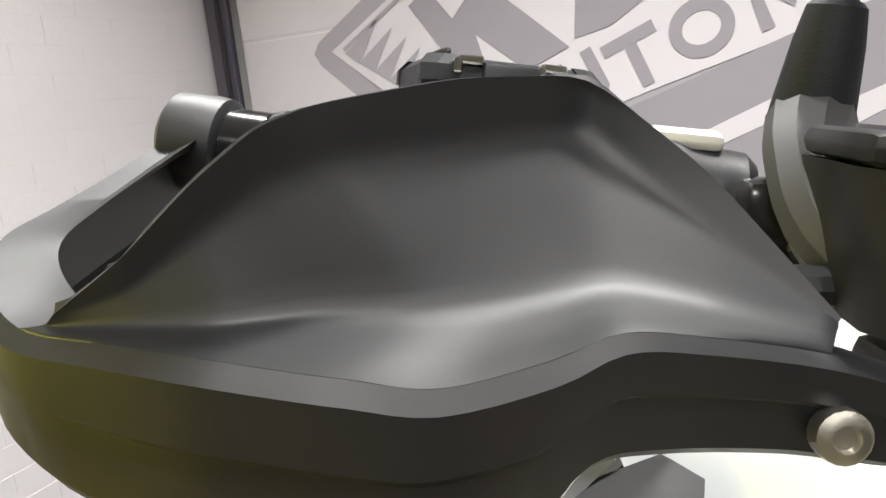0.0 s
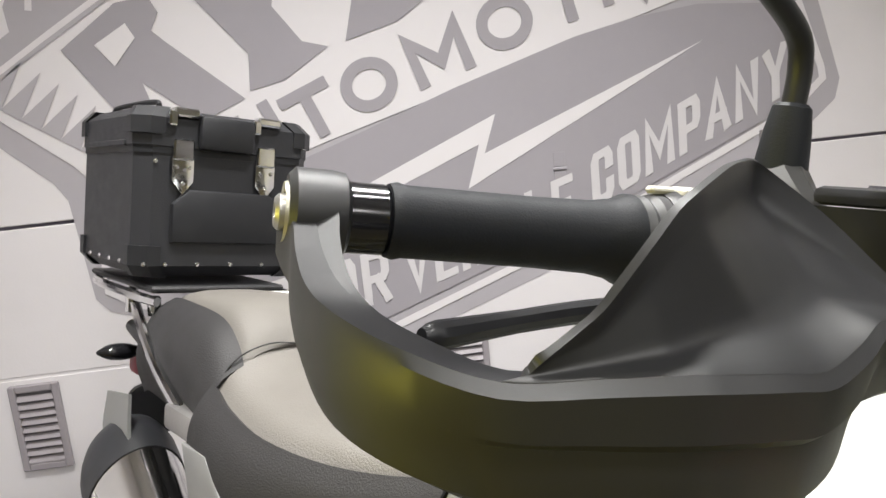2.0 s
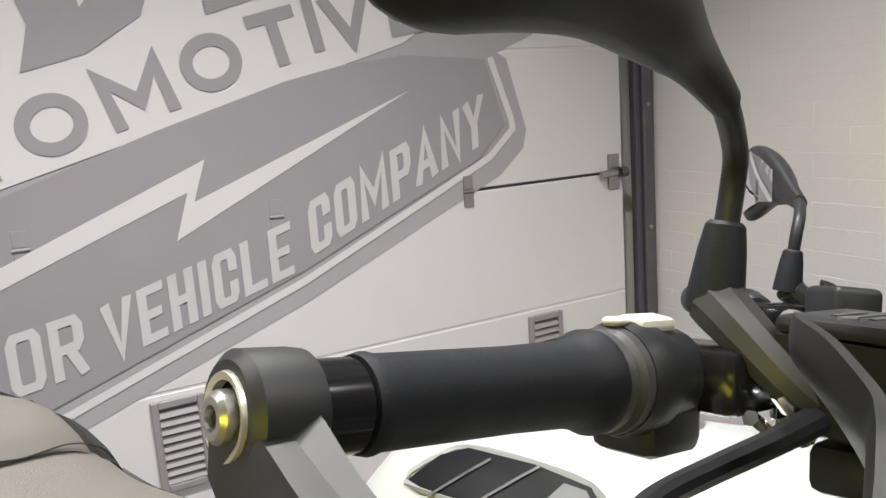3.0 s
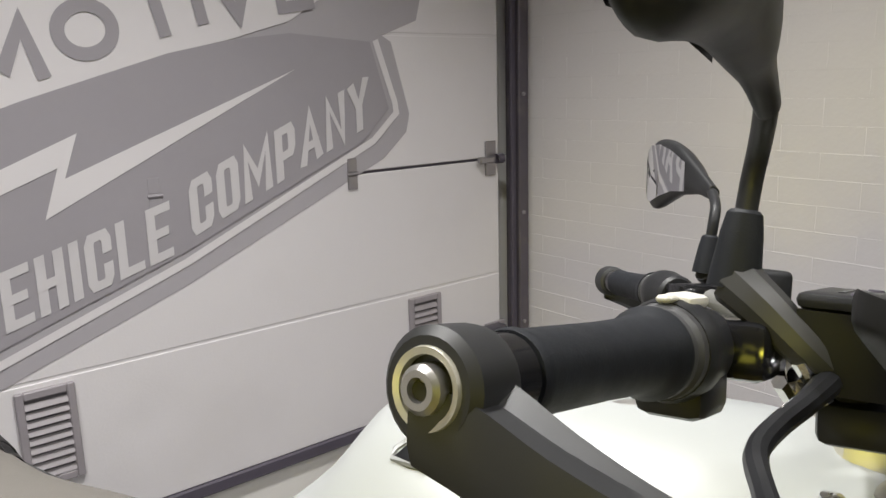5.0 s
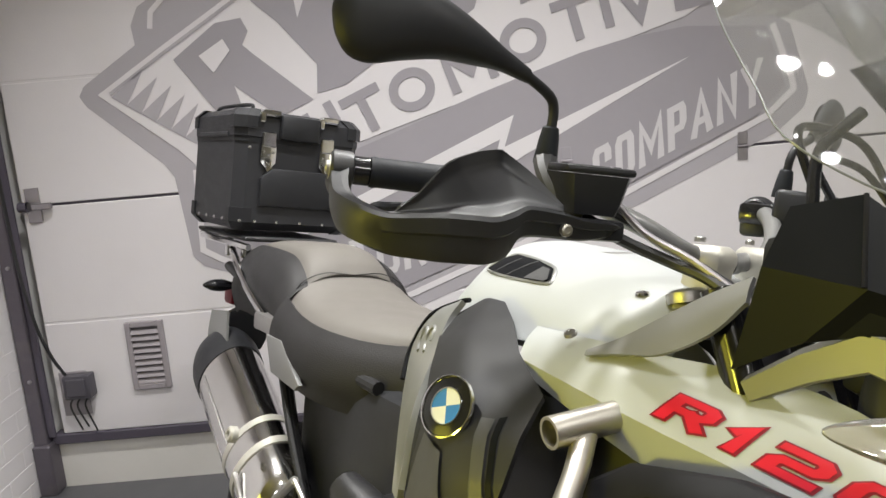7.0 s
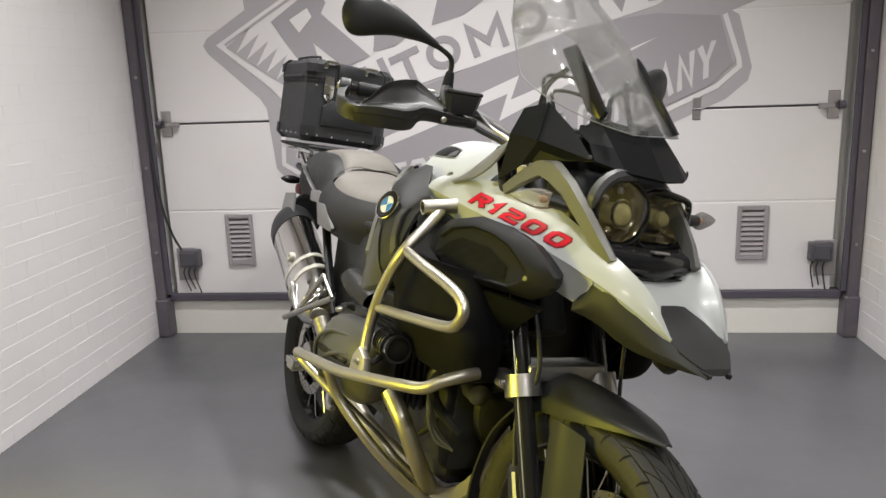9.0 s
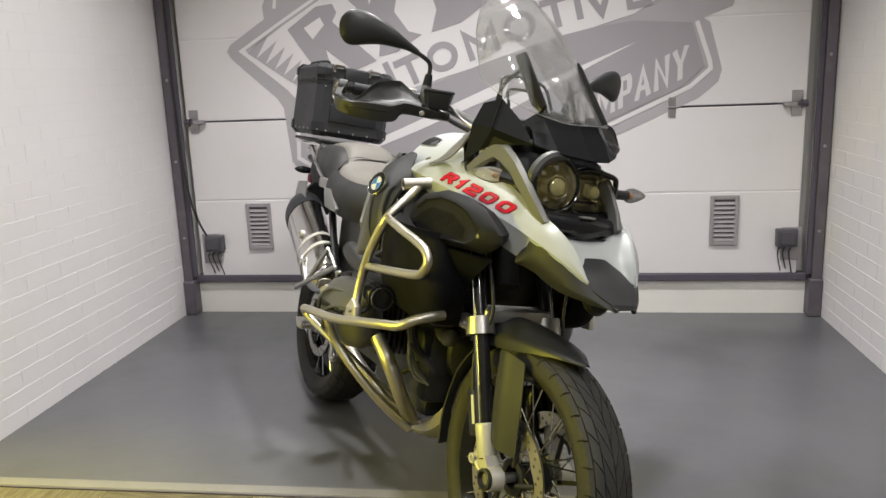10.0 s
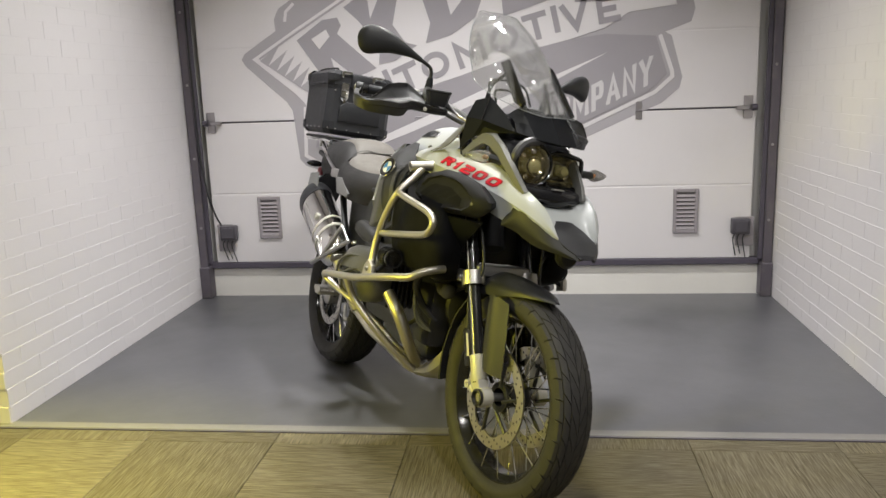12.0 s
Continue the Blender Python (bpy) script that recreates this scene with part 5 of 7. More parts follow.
rider = [(0.026, 0.149, 0.938, 0.992), (0.09, 0.155, 0.918, 0.962), (0.2, 0.158, 0.905, 0.95), (0.31, 0.13, 0.9, 0.945), (0.4, 0.08, 0.905, 0.943), (0.46, 0.055, 0.925, 0.955)]
pillion = [(y, half * 0.76, edge + (mid - edge) * 0.4, mid) for y, half, edge, mid in ((-0.36, 0.09, 0.985, 1.02), (-0.3, 0.108, 1.0, 1.04), (-0.18, 0.125, 1.0, 1.052), (-0.06, 0.135, 0.99, 1.055), (0.0, 0.142, 0.965, 1.03), (0.03, 0.148, 0.94, 0.996))]
seat = part("rider_seat", add_patch(bmesh.new(), [seat_row(*r) for r in rider], -0.03, 3, 5), SEAT_TOP, bike, "grey-beige rider seat with black sides", 60)
rear_seat = part("pillion_seat", add_patch(bmesh.new(), [seat_row(*r) for r in pillion], -0.03, 3, 5), SEAT_TOP, bike, "grey-beige pillion seat with black sides", 60)


def seat_side(rows, steps, parent):
    for s in (1, -1):
        pts = []
        for grow, drop in steps:
            pts.append([(SC + s * (h + grow), y, e - drop) for y, h, e, m in rows])
        part("seat_side", add_patch(bmesh.new(), pts, 0.01 * s, 4, 4), SEAT_SIDE, parent, "black vinyl seat side", 60)


seat_side(rider, ((-0.002, -0.004), (0.022, 0.03), (0.03, 0.075), (0.012, 0.125)), seat)
seat_side(pillion, ((-0.003, -0.003), (0.026, 0.016), (0.05, 0.06), (0.052, 0.1), (0.036, 0.15)), rear_seat)
part("seat_piping", tube([(SC + 0.152, 0.03, 0.935), (SC + 0.125, 0.03, 0.978), (SC + 0.07, 0.03, 1.0), (SC, 0.029, 0.996), (SC - 0.07, 0.03, 1.0), (SC - 0.125, 0.03, 0.978), (SC - 0.152, 0.03, 0.935)], 0.0012, 6), SEAT_SIDE, seat)
part("seat_back", add_patch(bmesh.new(), [[(SC + 0.09, -0.36, 0.985), (SC, -0.365, 1.02), (SC - 0.09, -0.36, 0.985)], [(SC + 0.1, -0.37, 0.95), (SC, -0.38, 0.96), (SC - 0.1, -0.37, 0.95)], [(SC + 0.09, -0.36, 0.9), (SC, -0.37, 0.9), (SC - 0.09, -0.36, 0.9)]], 0.01), SEAT_SIDE, rear_seat)

# ---------------------------------------------------------------- tank and fairing
rows = []
for y, half, edge, mid in ((0.47, 0.09, 0.955, 0.985), (0.54, 0.12, 0.985, 1.045), (0.6, 0.145, 1.0, 1.115), (0.67, 0.165, 1.005, 1.135), (0.78, 0.185, 1.01, 1.134), (0.92, 0.195, 1.025, 1.128), (1.02, 0.17, 1.04, 1.105)):
    rows.append([(SC + half * q, y, edge + (mid - edge) * f) for q, f in ((1, 0), (0.82, 0.4), (0.47, 0.82), (0, 1), (-0.47, 0.82), (-0.82, 0.4), (-1, 0))])
tank_bm = add_patch(bmesh.new(), rows, -0.02, 4, 4)
tank_tree_bm = tank_bm.copy()
tank = part("tank_cover", tank_bm, WHITE_PAINT, bike, "white gloss tank cover", 60)
from mathutils.bvhtree import BVHTree


def laid_on(bm, tree, direction, lift):
    """Drops flat letters or outlines on a curved panel along a direction."""
    d = Vector(direction).normalized()
    for v in bm.verts:
        hit, nrm, index, dist = tree.ray_cast(v.co - d * 0.15, d, 1.2)
        if not hit:
            spots = [tree.find_nearest(v.co + d * (0.02 * k))[:4:3] for k in range(31)]
            hit = min(spots, key=lambda q: q[1])[0]
        v.co = hit - d * lift
    return bm


def panel_shape(outline, tree, direction, lift, cuts=5):
    """A flat outline laid on a curved panel as rings round its middle."""
    bm = bmesh.new()
    line = [Vector(p) for p in outline]
    fine = []
    for p, q in zip(line, line[1:] + line[:1]):
        fine += [p.lerp(q, k / 3) for k in range(3)]
    mid = sum(fine, Vector()) / len(fine)
    rings = [[bm.verts.new(mid.lerp(p, 1 - k / cuts)) for p in fine] for k in range(cuts)]
    n = len(fine)
    for r0, r1 in zip(rings, rings[1:]):
        for k in range(n):
            bm.faces.new((r0[k], r0[(k + 1) % n], r1[(k + 1) % n], r1[k]))
    bm.faces.new(rings[-1])
    return laid_on(bm, tree, direction, lift)


tank_tree = BVHTree.FromBMesh(tank_tree_bm)
down = (0, 0, -1)
# the scoop in each shoulder of the tank: a dark panel laid on for its shaded hollow, with slanting ribs and a grey end
# plate
SCOOP = [(0.628, 1.082), (0.65, 1.108), (0.672, 1.117), (0.73, 1.111), (0.776, 1.1), (0.793, 1.08), (0.787, 1.072), (0.703, 1.072)]
for s in (1, -1):
    aim = Vector((-s, 0, -0.35)).normalized()
    start = [Vector((SC + s * 0.3, y, z + 0.07)) for y, z in SCOOP]
    part("tank_scoop", panel_shape(start, tank_tree, aim, 0.003), NOSE_BLACK, tank, "flat dark panel laid on the tank cover for the scoop's shaded hollow")
    end_plate = [Vector((SC + s * 0.3, y, z + 0.07)) for y, z in ((0.757, 1.1), (0.774, 1.097), (0.789, 1.079), (0.784, 1.075), (0.74, 1.0745))]
    part("scoop_plate", panel_shape(end_plate, tank_tree, aim, 0.0055), GREY_PLASTIC, tank, "grey plate in the scoop")
    rim = laid_on(add_tube(bmesh.new(), start, 0.0001, 4, 3, True), tank_tree, aim, 0.0)
    line = [v.co.copy() for v in rim.verts][::4]
    rim.free()
    part("scoop_rim", add_tube(bmesh.new(), line, 0.0032, 6, 1, True), PANEL_SILVER, tank, "silver rim")
    for y0 in (0.675, 0.715):
        rib = [Vector((SC + s * 0.3, y0 + 0.02 - 0.02 * k, 1.18 - 0.018 * k)) for k in range(3)]
        part("scoop_rib", laid_on(add_tube(bmesh.new(), rib, 0.0012, 5, 2), tank_tree, aim, 0.0045), GREY_PLASTIC, tank)
part("filler_cap", lathe([(0, 0.048), (0.006, 0.047), (0.012, 0.035), (0.013, 0)], (SC, 0.8, 1.118), (0, -0.1, 1), 24), ALLOY, tank, "alloy filler cap")
for p in ((0.1, 0.945, 1.2), (-0.14, 0.945, 1.2)):
    hit = tank_tree.ray_cast(Vector(p), Vector(down))[0]
    part("tank_screw", lathe([(0, 0.009), (0.003, 0.008), (0.004, 0.003), (0.002, 0)], hit, (0.2, 0, 1), 12), CHROME, tank)

side_rows = [[(0.165, 0.673, 1.037), (0.176, 0.69, 1.045), (0.188, 0.708, 1.048)],
             [(0.172, 0.615, 1.008), (0.192, 0.655, 1.02), (0.212, 0.712, 1.022)],
             [(0.185, 0.592, 0.96), (0.218, 0.665, 0.97), (0.252, 0.745, 0.985)],
             [(0.235, 0.65, 0.89), (0.265, 0.705, 0.895), (0.298, 0.772, 0.922)],
             [(0.288, 0.725, 0.8), (0.3, 0.755, 0.8), (0.322, 0.79, 0.83)]]
bm = add_patch(bmesh.new(), side_rows, -0.008)
side_tree = BVHTree.FromBMesh(bm)
side_panel, _ = pair("tank_side_panel", bm, PANEL_SILVER, bike, "silver-grey tank side panel", 60)
pair("panel_gap", tube([(0.16, 0.69, 1.045), (0.164, 0.672, 1.039), (0.17, 0.613, 1.01), (0.183, 0.588, 0.96), (0.21, 0.61, 0.915)], 0.004, 6), NOSE_BLACK, bike)
for y0 in (0.645, 0.682):
    ring = [(0.4, y0 + 0.014 * math.cos(t), 0.982 + 0.2 * (y0 - 0.645) + 0.017 * math.sin(t)) for t in (math.tau * k / 12 for k in range(10))]
    emblem = add_tube(bmesh.new(), [side_tree.ray_cast(Vector(p), Vector((-1, 0, 0)))[0] for p in ring if side_tree.ray_cast(Vector(p), Vector((-1, 0, 0)))[0]], 0.003, 6, 2)
    part("emblem", emblem, PANEL_SILVER, side_panel, "raised plain emblem")
wing_rows = [[(0.16, 0.722, 1.052), (0.163, 0.738, 1.056), (0.152, 0.757, 1.053)],
             [(0.19, 0.706, 1.03), (0.193, 0.76, 1.038), (0.184, 0.813, 1.039)],
             [(0.235, 0.727, 1.002), (0.242, 0.8, 1.012), (0.218, 0.869, 1.01)],
             [(0.27, 0.762, 0.968), (0.294, 0.86, 0.968), (0.246, 0.945, 0.98)],
             [(0.3, 0.797, 0.916), (0.325, 0.875, 0.925), (0.29, 0.962, 0.944)],
             [(0.31, 0.797, 0.872), (0.336, 0.89, 0.88), (0.315, 0.968, 0.894)],
             [(0.315, 0.795, 0.8), (0.34, 0.89, 0.81), (0.322, 0.955, 0.838)],
             [(0.315, 0.78, 0.735), (0.335, 0.86, 0.74), (0.315, 0.936, 0.772)]]
bm = add_patch(bmesh.new(), creased_grid(list(zip(*wing_rows)), (0.0, 0.25, 0.5, 0.75), 2), -0.008, 1, 1)
wing_tree = BVHTree.FromBMesh(bm)
wing, _ = pair("fairing_wing", bm, BEAK_GREY, bike, "dark grey fairing wing", 60)
strip = panel_shape([(0.5, 0.822, 0.91), (0.5, 0.878, 0.906), (0.5, 0.896, 0.85), (0.5, 0.925, 0.778), (0.5, 0.83, 0.742), (0.5, 0.786, 0.74), (0.5, 0.802, 0.83)], wing_tree, (-1, 0, 0), 0.004)
part("lower_panel", strip, GREY_PLASTIC, wing, "dark grey panel under the badge")
strip = panel_shape([(0.5, 0.906, 0.95), (0.5, 0.922, 0.952), (0.5, 0.94, 0.906), (0.5, 0.955, 0.865), (0.5, 0.94, 0.846), (0.5, 0.926, 0.9)], wing_tree, (-1, 0, 0), 0.004)
part("panel_strip", strip, GREY_PLASTIC, wing, "narrow grey strip")
part("wing_rib", laid_on(tube([(0.5, 0.928, 0.955), (0.5, 0.947, 0.908), (0.5, 0.96, 0.87)], 0.004, 6), wing_tree, (-1, 0, 0), 0.002), NOSE_BLACK, wing)
# round badge: plain coloured discs
hit, nrm, _, _ = wing_tree.ray_cast(Vector((0.5, 0.862, 0.948)), Vector((-1, 0, 0)))
nrm = Vector((0.9, 0.17, 0.36)).normalized()
hit = hit + nrm * 0.007
badge = part("round_badge", lathe([(0, 0.036), (0.004, 0.0355), (0.005, 0.033), (0.0045, 0)], hit + nrm * 0.001, nrm, 32), BLACK_GLOSS, wing, "round enamel badge in black, blue and white")
part("badge_rim", lathe([(0.002, 0.037), (0.006, 0.0365), (0.0065, 0.035), (0.004, 0.034)], hit + nrm * 0.001, nrm, 32, True), CHROME, badge)
part("badge_ring", lathe([(0.0045, 0.0222), (0.0065, 0.0218), (0.0065, 0.0205), (0.0045, 0.02)], hit + nrm * 0.001, nrm, 32, True), CHROME, badge)
side, up = frame_along(nrm)
for k in range(4):
    bm = bmesh.new()
    fan = [hit + nrm * 0.0068] + [hit + nrm * 0.0068 + 0.0206 * (side * math.cos(a) + up * math.sin(a)) for a in (math.tau * (k + j / 8) / 4 + 0.35 for j in range(9))]
    bm.faces.new([bm.verts.new(p) for p in fan])
    part("badge_quarter", bm, BLUE if k % 2 else PALE, badge)

RIDGE = [(0.222, 0.872, 1.006), (0.236, 1.06, 0.987), (0.216, 1.2, 0.964), (0.194, 1.345, 0.934), (0.172, 1.452, 0.904), (0.14, 1.519, 0.874), (0.091, 1.579, 0.83)]
INNER = [(0.166, 0.84, 1.036), (0.19, 1.03, 1.045), (0.158, 1.2, 1.042), (0.146, 1.36, 0.99), (0.133, 1.47, 0.946), (0.108, 1.533, 0.9), (0.088, 1.58, 0.831)]
UNDER = [(0.22, 0.88, 0.99), (0.228, 1.06, 0.945), (0.206, 1.21, 0.915), (0.182, 1.352, 0.868), (0.164, 1.415, 0.85)]
middle = [tuple((Vector(a) + Vector(b)) * 0.5 + Vector((0.003, 0, 0.003))) for a, b in zip(INNER, RIDGE)]
bm = add_patch(bmesh.new(), [INNER, middle, RIDGE], -0.006, 5, 4)
add_patch(bm, [RIDGE[:5], [tuple((Vector(a) + Vector(b)) * 0.5) for a, b in zip(RIDGE, UNDER)], UNDER], -0.006, 4, 4)
add_patch(bm, [RIDGE[4:], [(x - 0.001, y - 0.001, z - 0.007) for x, y, z in RIDGE[4:]]], -0.005, 4, 2)
strip_tree = BVHTree.FromBMesh(bm)
strip, _ = nose_pair("fairing_blade", bm, WHITE_PAINT, bike, "white gloss fairing blade", 22)
P0, P1 = Vector((0.23, 1.076, 0.994)), Vector((0.177, 1.366, 0.934))
along = P1 - P0
rise = Vector((-0.024, 0.014, 0.022))
for weight, mat, lift in ((0.3, RED_DARK, 0.0012), (0.2, RED, 0.002)):
    letters = bmesh.new()
    for k, c in enumerate("R1200"):
        left = (0.0, 0.215, 0.35, 0.565, 0.79)[k]
        wide = 0.12 if c == "1" else 0.185
        grow = (0.3 - weight) / 2
        add_strokes(letters, BLOCK[c], wide / 0.21 - 2 * grow, 1.0 - 2 * grow, weight, lambda u, v, j: P0 + along * (left + (u + grow) * 0.21 + 0.012 * v) + rise * (v + grow) + Vector((0, 0, 0.0002 * j)))
    bmesh.ops.subdivide_edges(letters, edges=letters.edges[:], cuts=1)
    part("model_number", laid_on(letters, strip_tree, (-0.72, -0.05, -0.69), lift), mat, strip, "red model number", 0)

# dark intake cover with its grille
DUCT_RIM = [(0.285, 1.048, 0.886), (0.272, 1.04, 0.921), (0.265, 1.09, 0.956), (0.26, 1.196, 0.977), (0.25, 1.279, 0.971), (0.24, 1.348, 0.952), (0.235, 1.404, 0.92), (0.23, 1.428, 0.9), (0.23, 1.428, 0.881), (0.235, 1.41, 0.864), (0.24, 1.37, 0.846), (0.26, 1.286, 0.846), (0.275, 1.186, 0.844), (0.285, 1.117, 0.857)]


def duct_ring(f, rise):
    mid = Vector((0.262, 1.23, 0.905))
    return [tuple(mid + (Vector(p) - mid) * f + Vector((rise, 0, 0))) for p in DUCT_RIM]


bm = add_loft(bmesh.new(), [duct_ring(0.78, -0.05), duct_ring(0.96, -0.012), duct_ring(1.0, 0.0), duct_ring(0.97, 0.008), duct_ring(0.78, 0.024), duct_ring(0.72, 0.026), duct_ring(0.66, 0.021), duct_ring(0.3, 0.02)], 1, True, 1)
duct_tree = BVHTree.FromBMesh(bm)
duct, _ = pair("intake_cover", bm, DUCT, bike, "dark grey intake cover", 28)
o = [(0.6, 1.1, 0.876), (0.6, 1.128, 0.912), (0.6, 1.17, 0.928), (0.6, 1.262, 0.924), (0.6, 1.32, 0.896), (0.6, 1.316, 0.872), (0.6, 1.24, 0.859), (0.6, 1.14, 0.86)]
part("grille", panel_shape(o, duct_tree, (-1, 0, 0), 0.002), MATT_BLACK, duct, "black mesh grille")
for k in range(3):
    pts = [(0.6, 1.15 + 0.052 * k + 0.006 * j, 0.886 + 0.002 * k + (0.006 if j % 2 else -0.003) + 0.0025 * j) for j in range(8)]
    part("grille_slit", laid_on(add_tube(bmesh.new(), pts, 0.0009, 4, 1), duct_tree, (-1, 0, 0), 0.003), DUCT, duct)
part("cover_screw", laid_on(bolt_head((0.262, 1.375, 0.888), (1, 0.2, 0), 0.005), duct_tree, (-1, 0, 0), 0.003), HEAD_METAL, duct)
pair("inner_fairing", add_patch(bmesh.new(), [[(0.275, 1.0, 0.86), (0.28, 1.15, 0.84), (0.23, 1.4, 0.84)], [(0.27, 1.0, 0.75), (0.25, 1.12, 0.72), (0.2, 1.26, 0.75)], [(0.24, 1.0, 0.63), (0.22, 1.08, 0.6), (0.17, 1.16, 0.62)]], 0.008), NOSE_BLACK, bike)

# beak
part("beak", add_patch(bmesh.new(), [[(0.145, 1.405, 0.97), (0.09, 1.405, 0.93), (NOSE, 1.405, 0.92), (-0.05, 1.405, 0.93), (-0.105, 1.405, 0.97)],
                                    [(0.134, 1.468, 0.943), (0.085, 1.455, 0.913), (NOSE, 1.452, 0.905), (-0.045, 1.455, 0.913), (-0.094, 1.468, 0.943)],
                                    [(0.109, 1.532, 0.898), (0.075, 1.5, 0.882), (NOSE, 1.5, 0.879), (-0.035, 1.5, 0.882), (-0.069, 1.532, 0.898)],
                                    [(0.09, 1.572, 0.832), (0.08, 1.55, 0.84), (NOSE, 1.55, 0.846), (-0.04, 1.55, 0.84), (-0.05, 1.572, 0.832)]], -0.005), WHITE_PAINT, bike, "white beak centre")
part("beak_tip", add_patch(bmesh.new(), [[(0.066, 1.5, 0.874), (NOSE, 1.508, 0.878), (-0.026, 1.5, 0.874)], [(0.087, 1.576, 0.829), (NOSE, 1.575, 0.84), (-0.047, 1.576, 0.829)], [(0.07, 1.61, 0.806), (NOSE, 1.612, 0.81), (-0.03, 1.61, 0.806)], [(0.042, 1.632, 0.786), (NOSE, 1.636, 0.786), (-0.002, 1.632, 0.786)], [(0.06, 1.58, 0.78), (NOSE, 1.59, 0.776), (-0.02, 1.58, 0.78)]], -0.008, 2, 2), BEAK_GREY, bike, "dark grey beak tip", 16)
top = [(0.17, 1.403, 0.854), (0.167, 1.45, 0.899), (0.158, 1.483, 0.894), (0.138, 1.519, 0.869), (0.108, 1.562, 0.837), (0.088, 1.582, 0.826), (0.046, 1.632, 0.789)]
bottom = [(0.162, 1.408, 0.836), (0.148, 1.452, 0.826), (0.135, 1.485, 0.81), (0.118, 1.517, 0.796), (0.1, 1.563, 0.79), (0.072, 1.608, 0.784), (0.038, 1.634, 0.781)]
middle = [tuple((Vector(a) + Vector(b)) * 0.5 + Vector((0.008, 0.002, -0.006))) for a, b in zip(top, bottom)]
nose_pair("beak_side", add_patch(bmesh.new(), [top, middle, bottom], -0.008, 3, 3), BEAK_GREY, bike, "dark grey lower beak", 20)

# ---------------------------------------------------------------- headlamps, nose, screen
HX, HY, HZ = 0.086, 1.4, 1.03
fwd = Vector((0.04, 1.0, 0.06)).normalized()
headlamp = part("headlamp", add_box(bmesh.new(), (-0.115, 1.22, 0.955), (0.15, 1.335, 1.1), 0.03, 3), PLASTIC, bike, "asymmetric twin headlamp")
part("main_rim", lathe([(-0.06, 0.055), (-0.02, 0.064), (0.002, 0.0655), (0.006, 0.0625), (0.004, 0.059), (-0.05, 0.05)], (HX, HY, HZ), fwd, 40, True), BLACK_GLOSS, headlamp)
part("main_reflector", lathe([(-0.055, 0.0), (-0.05, 0.018), (-0.036, 0.038), (-0.004, 0.058)], (HX, HY, HZ), fwd, 14), REFLECTOR, headlamp, "dark polished reflector bowl")
part("projector", lathe([(-0.05, 0.022), (-0.014, 0.024), (-0.006, 0.021), (-0.001, 0.013), (0.001, 0)], (HX - 0.008, HY, HZ - 0.004), fwd, 24), YELLOW_LENS, headlamp, "projector lens with a yellow reflection put into its colour")
part("projector_ring", lathe([(-0.014, 0.024), (-0.008, 0.03), (-0.002, 0.027), (-0.006, 0.024)], (HX - 0.008, HY, HZ - 0.004), fwd, 24, True), REFLECTOR, headlamp)
for k in range(5):
    a = 0.6 + 1.1 * k
    p = Vector((HX, HY - 0.022, HZ)) + 0.04 * Vector((math.cos(a), 0, math.sin(a)))
    part("reflector_step", lathe([(0, 0.008), (0.008, 0.007), (0.01, 0.003), (0.01, 0)], p, fwd, 10), ALLOY if k % 2 else REFLECTOR, headlamp)
part("main_lens", lathe([(0.003, 0.0595), (0.014, 0.048), (0.021, 0.026), (0.023, 0.0)], (HX, HY, HZ), fwd, 32), LENS, headlamp, "clear headlamp lens")
bm = bmesh.new()
arc = [(HX + 0.069 * math.cos(a), HY - 0.008, HZ + 0.069 * math.sin(a)) for a in (math.radians(d) for d in range(0, 113, 14))]
part("main_brow", add_tube(bm, arc, [0.006] + [0.0135] * 7 + [0.006], 8, 2), GREY_PLASTIC, headlamp, "grey brow over the main lamp")
HX2, HY2 = -0.056, 1.372
ring = [(HX2 + 0.066, 0, 0.044), (HX2 - 0.032, 0, 0.043), (HX2 - 0.05, 0, 0.022), (HX2 - 0.044, 0, -0.036), (HX2 - 0.028, 0, -0.046), (HX2 + 0.066, 0, -0.046)]


def lens_ring(y, f):
    return [(HX2 + (x - HX2) * f, y, HZ - 0.008 + z * f) for x, _, z in ring]


bm = add_loft(bmesh.new(), [lens_ring(HY2 - 0.045, 0.45), lens_ring(HY2 - 0.03, 0.8), lens_ring(HY2, 1.0)], 2, True, 0)
bm.faces.ensure_lookup_table()
bm.faces.remove(bm.faces[-1])
part("second_bowl", bm, REFLECTOR, headlamp, "yellowish polished bowl", 20)
part("bowl_back", box_mesh((HX2 - 0.03, HY2 - 0.045, HZ - 0.035), (HX2 + 0.05, HY2 - 0.036, HZ + 0.025), 0.004), LAMP_DARK, headlamp)
for k in range(3):
    part("reflector_step", box_mesh((HX2 + 0.03 - 0.03 * k, HY2 - 0.034, HZ - 0.03 + 0.012 * (k % 2)), (HX2 + 0.05 - 0.03 * k, HY2 - 0.02, HZ + 0.012), 0.004), YELLOW_LENS if k == 1 else REFLECTOR, headlamp)
part("second_lens", add_loft(bmesh.new(), [lens_ring(HY2 + 0.004, 1.0), lens_ring(HY2 + 0.014, 0.93), lens_ring(HY2 + 0.019, 0.6)], 2, True, 2), LENS, headlamp, "clear headlamp lens")
part("second_frame", add_tube(bmesh.new(), lens_ring(HY2 + 0.004, 1.08), 0.007, 8, 4, True), BLACK_GLOSS, headlamp)
part("bulb", lathe([(-0.03, 0.012), (0, 0.018), (0.008, 0.014), (0.01, 0)], (HX2, HY2 - 0.012, HZ - 0.008), fwd, 14), YELLOW_LENS, headlamp)
